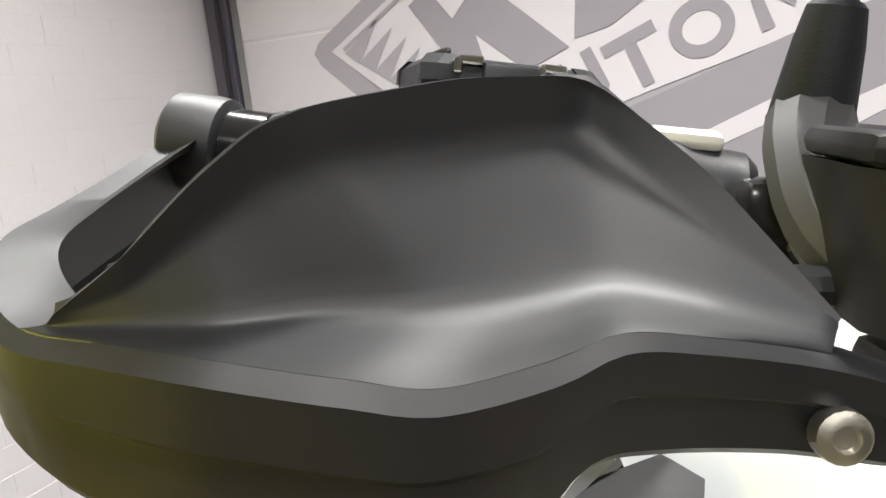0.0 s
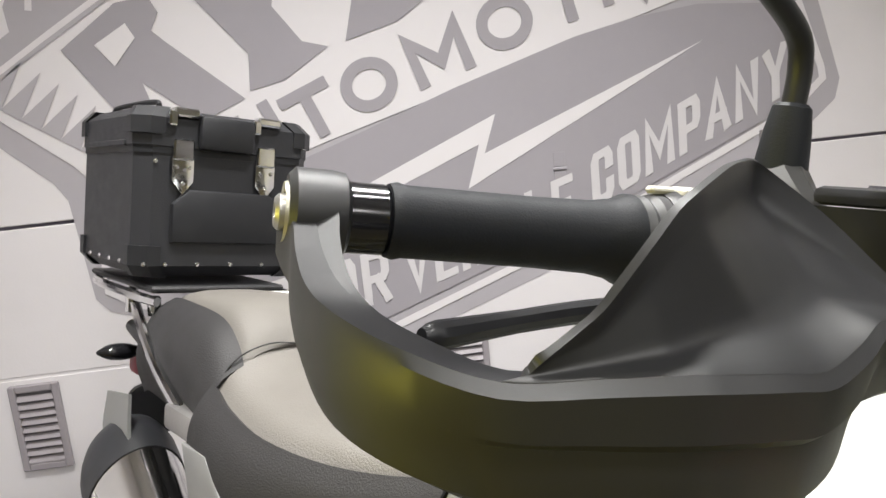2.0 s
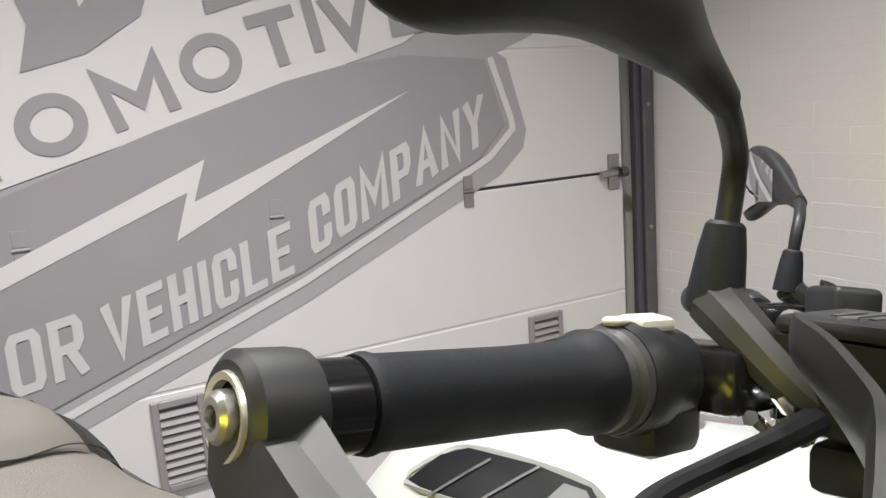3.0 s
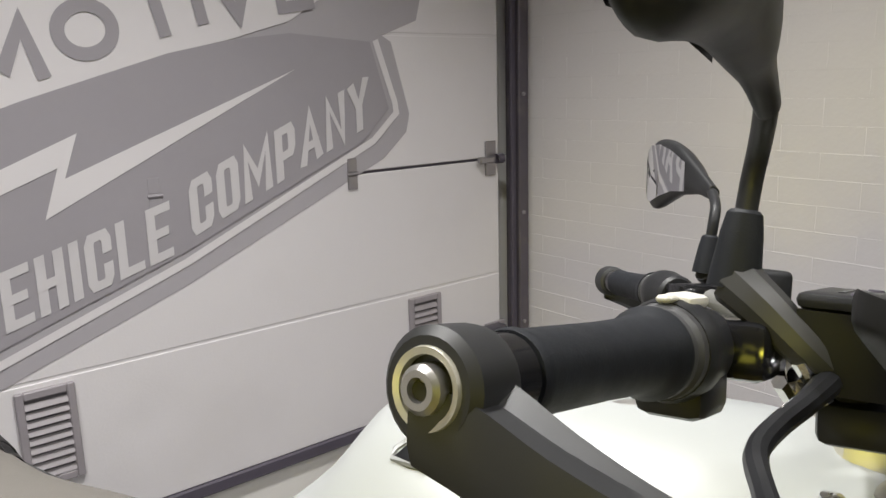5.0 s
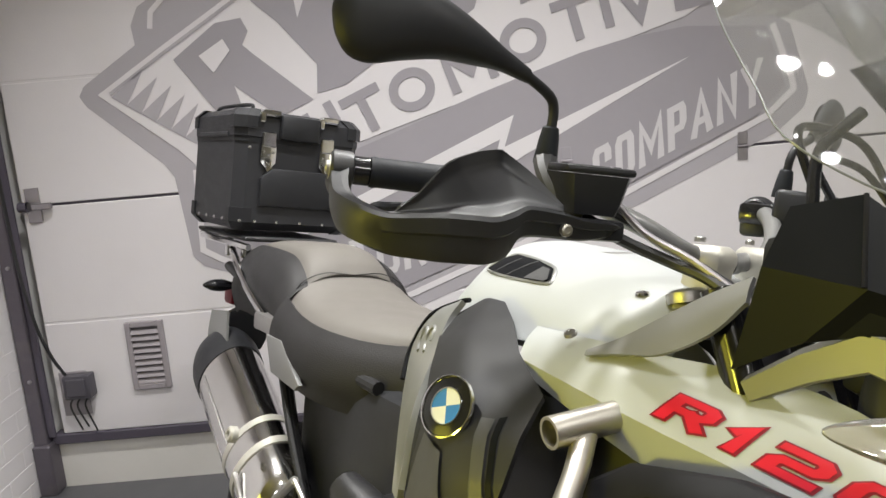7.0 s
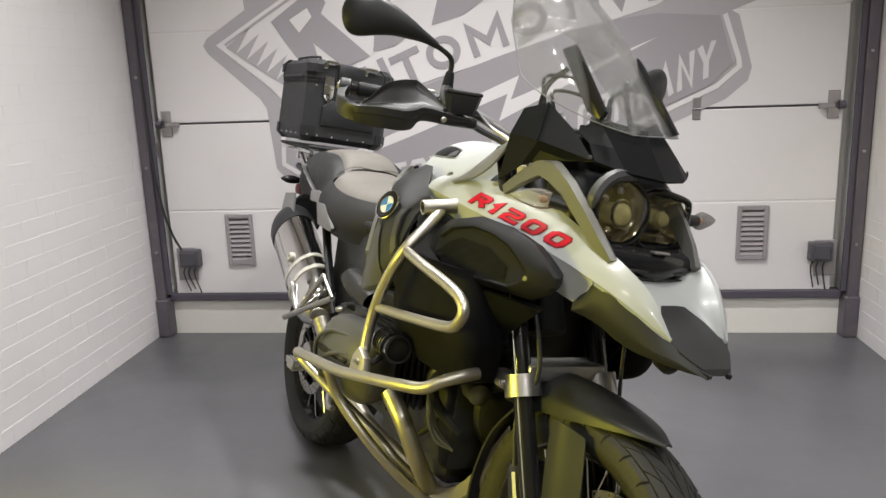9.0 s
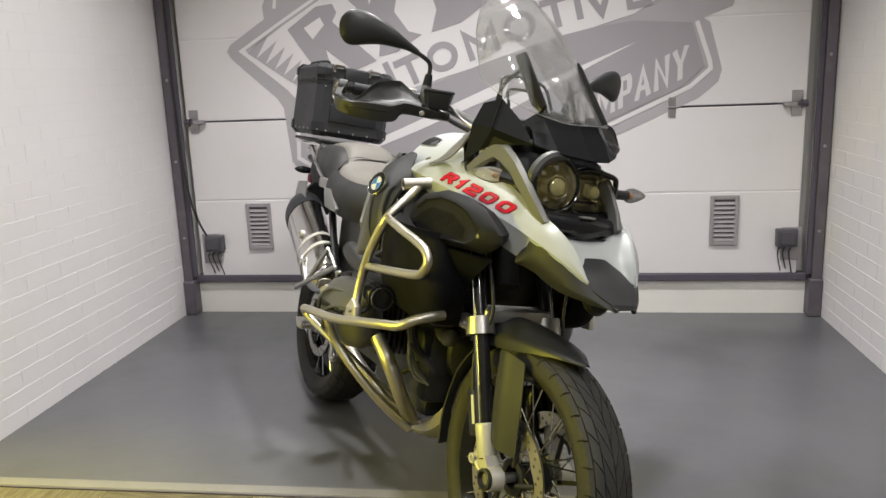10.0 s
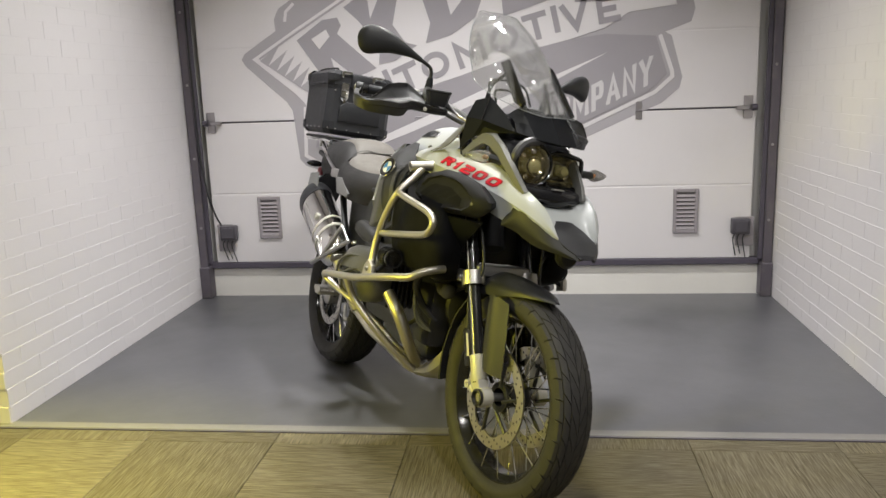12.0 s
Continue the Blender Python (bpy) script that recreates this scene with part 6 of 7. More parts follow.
part("lower_trim", add_patch(bmesh.new(), [[(0.13, 1.4, 0.972), (0.02, 1.425, 0.968), (-0.1, 1.39, 0.97)], [(0.125, 1.43, 0.962), (0.02, 1.455, 0.955), (-0.1, 1.435, 0.955)], [(0.12, 1.435, 0.935), (0.02, 1.46, 0.925), (-0.09, 1.438, 0.93)], [(0.1, 1.41, 0.91), (0.02, 1.43, 0.895), (-0.06, 1.41, 0.91)]], -0.01), BLACK_GLOSS, headlamp)
for k in range(3):
    part("cooler_fin", box_mesh((-0.05, 1.4, 0.898 + 0.014 * k), (0.09, 1.445 + 0.006 * k, 0.903 + 0.014 * k), 0.002), ENGINE, headlamp)
part("small_plate", box_mesh((0.0, 1.44, 0.962), (0.04, 1.458, 0.967), 0.002), ALLOY, headlamp, "small bright plate")
ARM = [(0.186, 1.15, 1.035), (0.182, 1.2, 1.068), (0.178, 1.25, 1.093), (0.174, 1.29, 1.086), (0.168, 1.335, 1.058), (0.162, 1.385, 1.014), (0.154, 1.425, 0.975), (0.142, 1.46, 0.942)]
rings = []
for i, p in enumerate(ARM):
    a, b = Vector(ARM[max(i - 1, 0)]), Vector(ARM[min(i + 1, len(ARM) - 1)])
    d = (b - a).normalized()
    n = Vector((0, -d.z, d.y)).normalized()
    w, e = (0.012, 0.016, 0.02, 0.022, 0.02, 0.018, 0.015, 0.006)[i], 0.008
    p = Vector(p)
    rings.append([p + n * w * u + Vector((e * v, 0, 0)) for u, v in ((1, -0.4), (0.62, 1), (-0.9, 1), (-1, 0.7), (-1, -1), (0.9, -1))])
arms = nose_pair("headlamp_arm", add_loft(bmesh.new(), rings, 1, True, 1), ARM_GREY, bike, "grey headlamp arm", 30)
arms[1].location.x = 0.03
def indicator(base, reach, stalk):
    """A pointed lens that starts at base and runs out along reach."""
    base, reach = Vector(base), Vector(reach)
    rings = []
    for k, r in ((0.0, 0.016), (0.3, 0.02), (0.65, 0.015), (0.95, 0.007), (1.05, 0.002)):
        c = base + reach * k
        rings.append([(c.x + r * 0.5 * math.cos(t), c.y + r * 0.4 * math.cos(t), c.z + r * math.sin(t)) for t in (math.tau * j / 10 for j in range(10))])
    lens = part("front_indicator", add_loft(bmesh.new(), rings, 3, True, 2), SMOKE, bike, "clear pointed indicator lens")
    part("bulb", lathe([(0, 0.006), (0.01, 0.008), (0.016, 0.004), (0.017, 0)], base + reach * 0.1, reach.normalized(), 10), AMBER, lens)
    part("stalk", tube([stalk, tuple(base + reach * 0.04)], 0.013, 10, 1), PLASTIC, lens)


indicator((0.19, 1.315, 1.031), (0.048, -0.062, 0), (0.16, 1.335, 1.025))
indicator((-0.2, 1.315, 1.026), (-0.083, -0.02, 0.004), (-0.1, 1.33, 1.024))
part("nose_cover", add_patch(bmesh.new(), [[(0.142, 1.362, 1.112), (0.095, 1.4, 1.1), (NOSE, 1.425, 1.094), (-0.055, 1.4, 1.1), (-0.102, 1.362, 1.112)], [(0.13, 1.325, 1.145), (0.1, 1.36, 1.142), (NOSE, 1.385, 1.138), (-0.06, 1.36, 1.142), (-0.09, 1.325, 1.145)], [(0.125, 1.28, 1.168), (0.1, 1.302, 1.197), (NOSE, 1.345, 1.186), (-0.06, 1.302, 1.197), (-0.085, 1.28, 1.168)]], -0.006, 1, 1), NOSE_BLACK, bike, "black faceted nose cover", 10)
nose_pair("side_cowl", add_patch(bmesh.new(), [[(0.186, 1.17, 1.205), (0.166, 1.225, 1.22), (0.15, 1.295, 1.172)], [(0.204, 1.16, 1.15), (0.196, 1.25, 1.142), (0.145, 1.362, 1.116)], [(0.202, 1.14, 1.052), (0.194, 1.2, 1.088), (0.18, 1.25, 1.104)]], -0.006, 1, 1), NOSE_BLACK, bike, "black cowl beside the instruments", 10)
nose_pair("cowl_rib", tube([(0.168, 1.226, 1.22), (0.198, 1.248, 1.143)], 0.0025, 6, 1), BLACK_GLOSS, bike)
nose_pair("cowl_fastener", lathe([(0, 0.005), (0.002, 0.0045), (0.003, 0)], (0.148, 1.356, 1.122), (0.8, 0.5, 0.3), 10), ENGINE, bike)
nose_pair("shoulder_panel", add_patch(bmesh.new(), [[(0.21, 0.97, 1.027), (0.209, 1.02, 1.038), (0.21, 1.07, 1.05), (0.206, 1.12, 1.08), (0.2, 1.15, 1.114)], [(0.209, 0.969, 1.029), (0.203, 1.014, 1.045), (0.203, 1.06, 1.065), (0.2, 1.11, 1.098), (0.195, 1.148, 1.124)], [(0.206, 0.968, 1.03), (0.194, 1.004, 1.051), (0.19, 1.047, 1.079), (0.188, 1.1, 1.112), (0.185, 1.145, 1.136)]], -0.005), SILVER_PAINT, bike, "silver shoulder panel")
for p in ((0.198, 0.93, 1.043), (0.204, 1.03, 1.044)):
    part("panel_screw", lathe([(0, 0.008), (0.004, 0.007), (0.005, 0.003), (0.003, 0)], p, (0.6, 0, 1), 12), ALLOY, bike)
part("instrument_panel", add_box(bmesh.new(), (-0.1, 1.12, 1.13), (0.15, 1.22, 1.18), 0.015, 2), PLASTIC, bike)
part("instrument_back", add_box(bmesh.new(), (-0.09, 1.2, 1.04), (0.14, 1.3, 1.165), 0.02, 2), PLASTIC, bike)


def screen_row(y0, z0, half, bow):
    c = 0.035
    return [(c + half, y0, z0), (c + half * 0.72, y0 + bow * 0.62, z0 - bow * 0.02), (c + half * 0.35, y0 + bow * 0.93, z0), (c, y0 + bow, z0), (c - half * 0.35, y0 + bow * 0.93, z0), (c - half * 0.72, y0 + bow * 0.62, z0 - bow * 0.02), (c - half, y0, z0)]


rows = [[(0.197, 1.164, 1.265), (0.17, 1.225, 1.228), (0.12, 1.308, 1.194), (0.05, 1.357, 1.178), (-0.02, 1.35, 1.184), (-0.08, 1.344, 1.189), (-0.13, 1.25, 1.2)],
        [(0.196, 1.13, 1.31), (0.165, 1.2, 1.285), (0.118, 1.27, 1.265), (0.05, 1.31, 1.25), (-0.02, 1.3, 1.255), (-0.085, 1.265, 1.265), (-0.128, 1.19, 1.29)],
        screen_row(1.075, 1.38, 0.15, 0.13), screen_row(1.03, 1.45, 0.125, 0.095), screen_row(0.985, 1.515, 0.08, 0.05)]
screen = part("windscreen", add_patch(bmesh.new(), rows, 0.004, 4, 4), SCREEN, bike, "clear curved windscreen", 60)
screen.visible_shadow = False
border = [r[0] for r in rows] + rows[-1][1:-1] + [r[-1] for r in rows[::-1]] + rows[0][-2:0:-1]
part("screen_edge", add_tube(bmesh.new(), border, 0.0011, 6, 4, True), SCREEN_EDGE, screen, "bright cut edge of the screen")
part("deflector", add_prism(bmesh.new(), [(0.113, 1.17, 1.336), (0.105, 1.205, 1.347), (0.108, 1.335, 1.212), (0.112, 1.325, 1.195), (0.114, 1.285, 1.21)], 0.014, 0.005), BLACK_GLOSS, bike, "slim black wind deflector")
part("deflector", add_prism(bmesh.new(), [(-0.05, 1.215, 1.348), (-0.05, 1.232, 1.335), (-0.066, 1.355, 1.195), (-0.066, 1.33, 1.188), (-0.056, 1.24, 1.285)], 0.012, 0.004), BLACK_GLOSS, bike, "slim black wind deflector")
nose_pair("screen_stay", tube([(0.15, 1.17, 1.2), (0.13, 1.16, 1.26), (0.1, 1.18, 1.3)], 0.006, 8), BLACK_GLOSS, bike)
part("device_bar", tube([(0.13, 1.16, 1.22), (0.12, 1.13, 1.275), (0.08, 1.12, 1.29), (0.02, 1.12, 1.29), (-0.02, 1.13, 1.275), (-0.03, 1.16, 1.22)], 0.0045, 8), BLACK_GLOSS, bike)
part("device_bar", tube([(0.11, 1.17, 1.21), (0.1, 1.14, 1.25), (0.05, 1.13, 1.26), (0.0, 1.14, 1.25), (-0.01, 1.17, 1.21)], 0.004, 8), BLACK_GLOSS, bike)

# ---------------------------------------------------------------- handlebar and controls
END = Vector((0.431, 0.758, 1.209))
BAR_DIR = Vector((-0.92, 0.39, -0.025)).normalized()


def on_bar(d):
    return END + BAR_DIR * d


pair("handlebar", tube([(-0.02, 0.985, 1.135), (0.06, 0.975, 1.145), (0.12, 0.945, 1.175), (0.18, 0.895, 1.2), on_bar(0.2), on_bar(0.12)], 0.0125, 12), SILVER_PAINT, bike, "silver handlebar")
pair("grip", lathe([(0.046, 0.0), (0.046, 0.0172), (0.05, 0.0182), (0.054, 0.0172), (0.12, 0.0176), (0.15, 0.0186), (0.162, 0.0205), (0.168, 0.0235), (0.172, 0.0235), (0.174, 0.0)], END, BAR_DIR, 28), RUBBER, bike, "black rubber grip")
pair("end_weight", lathe([(0.026, 0.0), (0.026, 0.0165), (0.044, 0.0165), (0.046, 0.015), (0.046, 0.0)], END, BAR_DIR, 24), BLACK_GLOSS, bike)
pair("grip_collar", lathe([(0.172, 0.019), (0.172, 0.0225), (0.177, 0.0235), (0.18, 0.0215), (0.183, 0.0245), (0.19, 0.025), (0.192, 0.02)], END, BAR_DIR, 28, True), GREY_PLASTIC, bike)
bm = lathe([(0.188, 0.0), (0.188, 0.0255), (0.194, 0.0275), (0.205, 0.0275), (0.212, 0.025), (0.232, 0.0235), (0.236, 0.02), (0.236, 0)], END, BAR_DIR, 24)
add_box(bm, (-0.022, -0.02, -0.036), (0.02, 0.02, 0.0), 0.008, 2, Matrix.Translation(on_bar(0.215)) @ pose(0, 0, 0, 0, 0, -23))
switch = pair("switch_housing", bm, PLASTIC, bike, "black switch housing")
p = on_bar(0.208) + Vector((0, 0.004, 0.0255))
part("rocker_button", add_box(bmesh.new(), (-0.014, -0.008, -0.003), (0.014, 0.008, 0.004), 0.003, 2, Matrix.Translation(p) @ pose(0, 0, 0, -8, 0, -23)), BUTTON, switch[0], "pale rocker button")
p = on_bar(0.188) + Vector((0, 0.002, 0.027))
part("small_button", add_box(bmesh.new(), (-0.007, -0.004, -0.002), (0.007, 0.004, 0.002), 0.0015, 1, Matrix.Translation(p) @ pose(0, 0, 0, 0, 0, -23)), BUTTON, switch[0])
part("red_button", lathe([(0, 0.006), (0.004, 0.005), (0.005, 0)], on_bar(0.215) + Vector((-0.0, 0.0, 0.0)) + Vector((0, -0.022, 0.006)), (0, -1, 0.2), 10), RED, switch[1])
# lever, perch and reservoir
pair("perch", add_box(bmesh.new(), (-0.022, -0.016, -0.016), (0.022, 0.04, 0.016), 0.006, 2, Matrix.Translation(on_bar(0.25)) @ pose(0, 0, 0, 0, 0, -23)), BLACK_GLOSS, bike)
bm = bmesh.new()
add_tube(bm, [(0.19, 0.93, 1.195), (0.22, 0.918, 1.19), (0.26, 0.9, 1.184), (0.3, 0.881, 1.179), (0.344, 0.868, 1.177), (0.39, 0.866, 1.174), (0.428, 0.866, 1.171), (0.436, 0.866, 1.171)], [0.009, 0.0075, 0.006, 0.0055, 0.005, 0.0045, 0.0055, 0.003], 10)
pair("lever", bm, PLASTIC, bike, "black hand lever")
bm = bmesh.new()
for k in range(4):
    add_lathe(bm, [(-0.004, 0.008 - 0.001 * k), (0.006, 0.008 - 0.001 * k), (0.008, 0)], (0.2 + 0.012 * k, 0.905 + 0.006 * (k % 2), 1.185 + 0.006 * (k % 3)), (0.3, -0.4, 0.6), 10)
add_tube(bm, [(0.19, 0.9, 1.195), (0.215, 0.9, 1.178), (0.24, 0.89, 1.19)], 0.004, 6)
pair("adjuster", bm, CHROME, bike, "bright lever adjuster parts")
turn = Matrix.Translation((0.2, 0.938, 1.208)) @ pose(0, 0, 0, -3, 0, -20)
bm = bmesh.new()
add_loft(bm, [[turn @ Vector((a * w, b * d, z)) for a, b in ((1, -1), (1, 0.6), (0.8, 1), (-0.8, 1), (-1, 0.6), (-1, -1))] for z, w, d in ((-0.026, 0.03, 0.02), (-0.012, 0.034, 0.024), (0.018, 0.041, 0.028))], 1, True, 1)
reservoir = part("fluid_reservoir", bm, PLASTIC, bike, "black brake fluid reservoir")
part("reservoir_lid", add_box(bmesh.new(), (-0.042, -0.029, 0.0185), (0.042, 0.029, 0.0275), 0.004, 2, turn), PLASTIC, reservoir)
for x in (-0.032, 0.032):
    part("lid_screw", add_lathe(bmesh.new(), [(0, 0.0045), (0.0012, 0.0042), (0.0005, 0.0015), (0.0005, 0)], turn @ Vector((x, 0.0, 0.0275)), (turn.to_3x3() @ Vector((0, 0, 1))), 10), VENT_DARK, reservoir)
for k in range(3):
    part("print_bar", add_box(bmesh.new(), (-0.02, -0.012 + 0.008 * k, 0.0276), (0.02, -0.009 + 0.008 * k, 0.0281), 0, 1, turn), FAINT_PRINT, reservoir)
twin_turn = Matrix.Translation((-0.22, 0.93, 1.212)) @ pose(0, 0, 0, -4, -2, 32)
part("clutch_reservoir", add_box(bmesh.new(), (-0.028, -0.024, -0.024), (0.028, 0.024, 0.026), 0.007, 3, twin_turn), PLASTIC, bike)
# mirrors
FAR_MIRROR = (-0.028, 0.01, -0.006)  # the far mirror stands a little further out
pair("mirror_boot", lathe([(0, 0.0), (0, 0.0145), (0.008, 0.014), (0.03, 0.0118), (0.042, 0.0098), (0.044, 0.0078), (0.044, 0)], (0.207, 0.869, 1.236), (0.0, 0.12, 1), 18), RUBBER, bike, "black rubber mirror boot")[1].location = FAR_MIRROR
pair("mirror_foot", tube([(0.207, 0.87, 1.24), (0.218, 0.886, 1.225), (0.222, 0.908, 1.203), (0.202, 0.935, 1.18)], [0.015, 0.013, 0.011, 0.009], 10), GREY_PLASTIC, bike, "grey mirror mount")[1].location = FAR_MIRROR
pair("mirror_stem", tube([(0.207, 0.874, 1.275), (0.208, 0.877, 1.297), (0.218, 0.879, 1.313), (0.25, 0.878, 1.329), (0.278, 0.873, 1.343)], 0.0062, 12, 8), PLASTIC, bike, "black bent mirror stem")[1].location = FAR_MIRROR
# stations along the mirror housing: x, y, z, half height, depth
MIRROR = [(0.253, 0.876, 1.3315, 0.0088, 0.0088), (0.285, 0.866, 1.346, 0.0135, 0.012), (0.315, 0.857, 1.355, 0.024, 0.019), (0.355, 0.845, 1.365, 0.036, 0.025), (0.395, 0.833, 1.373, 0.0425, 0.027),
          (0.428, 0.822, 1.374, 0.0445, 0.025), (0.45, 0.815, 1.373, 0.037, 0.018), (0.463, 0.81, 1.372, 0.021, 0.009), (0.467, 0.808, 1.372, 0.006, 0.003)]
BELOW = [0.0088, 0.0145, 0.0215, 0.0305, 0.0455, 0.054, 0.047, 0.026, 0.006]  # the housing's depth under its axis
rings = []
for (x, y, z, h, d), low in zip(MIRROR, BELOW):
    ring = []
    for a in (math.tau * k / 14 for k in range(14)):
        cy, sz = math.cos(a), math.sin(a)
        ring.append((x, y + d * (cy if cy > 0 else cy * 0.45), z + (h * sz if sz > 0 else low * math.copysign(abs(sz) ** 0.8, sz))))
    rings.append(ring)
head_bm = add_loft(bmesh.new(), rings, 3, True, 2)
turned = Matrix.Translation((-0.304, 0.872, 0)) @ Matrix.Rotation(math.radians(3), 4, "Z") @ Matrix.Translation((0.304, -0.872, 0))
twin = flipped(head_bm)
twin.transform(turned)
heads = [part("mirror_head", m, PLASTIC, bike, "black teardrop mirror housing", 50) for m in (head_bm, twin)]
heads[1].location = FAR_MIRROR
for s, head in zip((1, -1), heads):
    bm = bmesh.new()
    strip = []
    for (x, y, z, h, d), low in list(zip(MIRROR, BELOW))[2:-1]:
        back = y - d * 0.45 - 0.0012
        edge = [Vector((x, back + 0.001, z + f)) for f in (h * 0.84, h * 0.4, -low * 0.4, -low * 0.8)]
        if s < 0:
            edge = [turned @ Vector((2 * centre(p.y) - p.x, p.y, p.z)) for p in edge]
        strip.append([bm.verts.new(p) for p in edge])
    for a, b in zip(strip, strip[1:]):
        for k in range(3):
            bm.faces.new((a[k], a[k + 1], b[k + 1], b[k]))
    part("mirror_glass", bm, MIRROR_GLASS, head, "mirror glass")
# yoke, risers and cables
bm = bmesh.new()
add_prism(bm, [(0.1, 0.99, 1.075), (0.06, 1.06, 1.075), (-0.07, 1.06, 1.075), (-0.11, 0.99, 1.075), (-0.08, 0.95, 1.075), (0.07, 0.95, 1.075)], 0.03, 0.006)
part("top_yoke", bm, CREAM_ALLOY, bike, "pale alloy top yoke")
pair("bar_riser", add_loft(bmesh.new(), [[(0.035 + a * w, 0.985 + b * d, z) for a, b in ((1, -0.6), (1, 0.6), (0.6, 1), (-0.6, 1), (-1, 0.6), (-1, -0.6), (-0.6, -1), (0.6, -1))] for z, w, d in ((1.085, 0.027, 0.036), (1.1, 0.021, 0.03), (1.122, 0.018, 0.026), (1.138, 0.021, 0.03), (1.15, 0.02, 0.028), (1.157, 0.014, 0.02))], 3, True, 2), CREAM_ALLOY, bike, "pale alloy handlebar riser")
pair("riser_bolt", bolt_head((0.035, 0.97, 1.16), (0, 0, 1), 0.007), ALLOY, bike)
pair("fork_cap", lathe([(0, 0.024), (0.012, 0.024), (0.016, 0.018), (0.016, 0)], (0.085, 1.0, 1.09), (0, -0.3, 1), 16), ALLOY, bike)
pair("cable", tube([(0.2, 0.935, 1.178), (0.15, 0.95, 1.155), (0.105, 0.985, 1.135), (0.09, 1.03, 1.12), (0.08, 1.075, 1.09)], 0.007, 8), CABLE, bike)
pair("cable", tube([(0.17, 0.93, 1.19), (0.13, 0.955, 1.17), (0.09, 1.0, 1.14), (0.06, 1.05, 1.11)], 0.0045, 8), CABLE, bike)
pair("brake_line", tube([(0.16, 0.94, 1.2), (0.13, 0.965, 1.165), (0.1, 1.01, 1.14), (0.07, 1.07, 1.1)], 0.0045, 8), ZINC, bike)

# ---------------------------------------------------------------- hand guards
# stations along the guard: x, y of the outer face, upper edge, lower edge, ledge depth
GUARD_LINE = [(0.432, 0.752, 1.2120, 1.183, 0.024), (0.438, 0.775, 1.2060, 1.174, 0.021), (0.450, 0.800, 1.1950, 1.163, 0.019), (0.462, 0.830, 1.1850, 1.152, 0.018), (0.468, 0.860, 1.1790, 1.142, 0.018), (0.464, 0.890, 1.1725, 1.133, 0.021), (0.448, 0.917, 1.1665, 1.126, 0.024),
              (0.424, 0.938, 1.1695, 1.124, 0.024), (0.404, 0.952, 1.1715, 1.123, 0.024), (0.389, 0.958, 1.1715, 1.123, 0.024), (0.371, 0.964, 1.1715, 1.123, 0.024), (0.352, 0.968, 1.1715, 1.124, 0.024), (0.328, 0.968, 1.1785, 1.131, 0.024), (0.313, 0.967, 1.1845, 1.149, 0.024),
              (0.295, 0.966, 1.1845, 1.153, 0.024), (0.261, 0.965, 1.1815, 1.153, 0.024), (0.230, 0.970, 1.1760, 1.152, 0.016), (0.195, 0.974, 1.1740, 1.157, 0.012), (0.183, 0.975, 1.1710, 1.165, 0.008)]
rings = []
for i, (x, y, zt, zb, deep) in enumerate(GUARD_LINE):
    a = Vector(GUARD_LINE[max(i - 1, 0)][:2])
    b = Vector(GUARD_LINE[min(i + 1, len(GUARD_LINE) - 1)][:2])
    d = (b - a).normalized()
    inward = Vector((-d.y, d.x))  # towards the grip
    h = zt - zb
    rim = (0.008, 0.006, 0.004, 0.002)[i] if i < 4 else 0.0  # the inner rim climbs to the clamp
    o = Vector((x, y))

    def at(share, z):
        q = o + inward * share
        return (q.x, q.y, z)

    wide = [at(0.003, zt), at(-0.0005, zt - h * 0.1), at(0.0022, zt - h * 0.42), at(0.0058, zt - h * 0.48), at(0.009, zb + h * 0.08), at(0.012, zb), at(deep * 0.85, zb + h * 0.05), at(deep + 0.003, zt - h * 0.45), at(deep + 0.002, zt - 0.001), at(deep * 0.6, zt + 0.001)]
    slim = [at(0.001, zt), at(0.0, zt - h * 0.1), at(0.0, zt - h * 0.45), at(0.0, zt - h * 0.75), at(0.003, zb), at(deep * 0.5, zb), at(deep * 0.35, zb + h * 0.12), at(deep * 0.35, zt + rim * 0.4 - h * 0.12), at(deep * 0.98, zt + rim), at(deep * 0.82, zt + rim * 0.12)]
    f = min(1.0, max(0.0, (i - 4) / 2))
    rings.append([tuple(p + (q - p) * f for p, q in zip(u, v)) for u, v in zip(slim, wide)])
guard_bm = add_loft(bmesh.new(), rings, 4, True, 1)
guards = pair("hand_guard", guard_bm, GUARD, bike, "matt black plastic hand guard", 34)
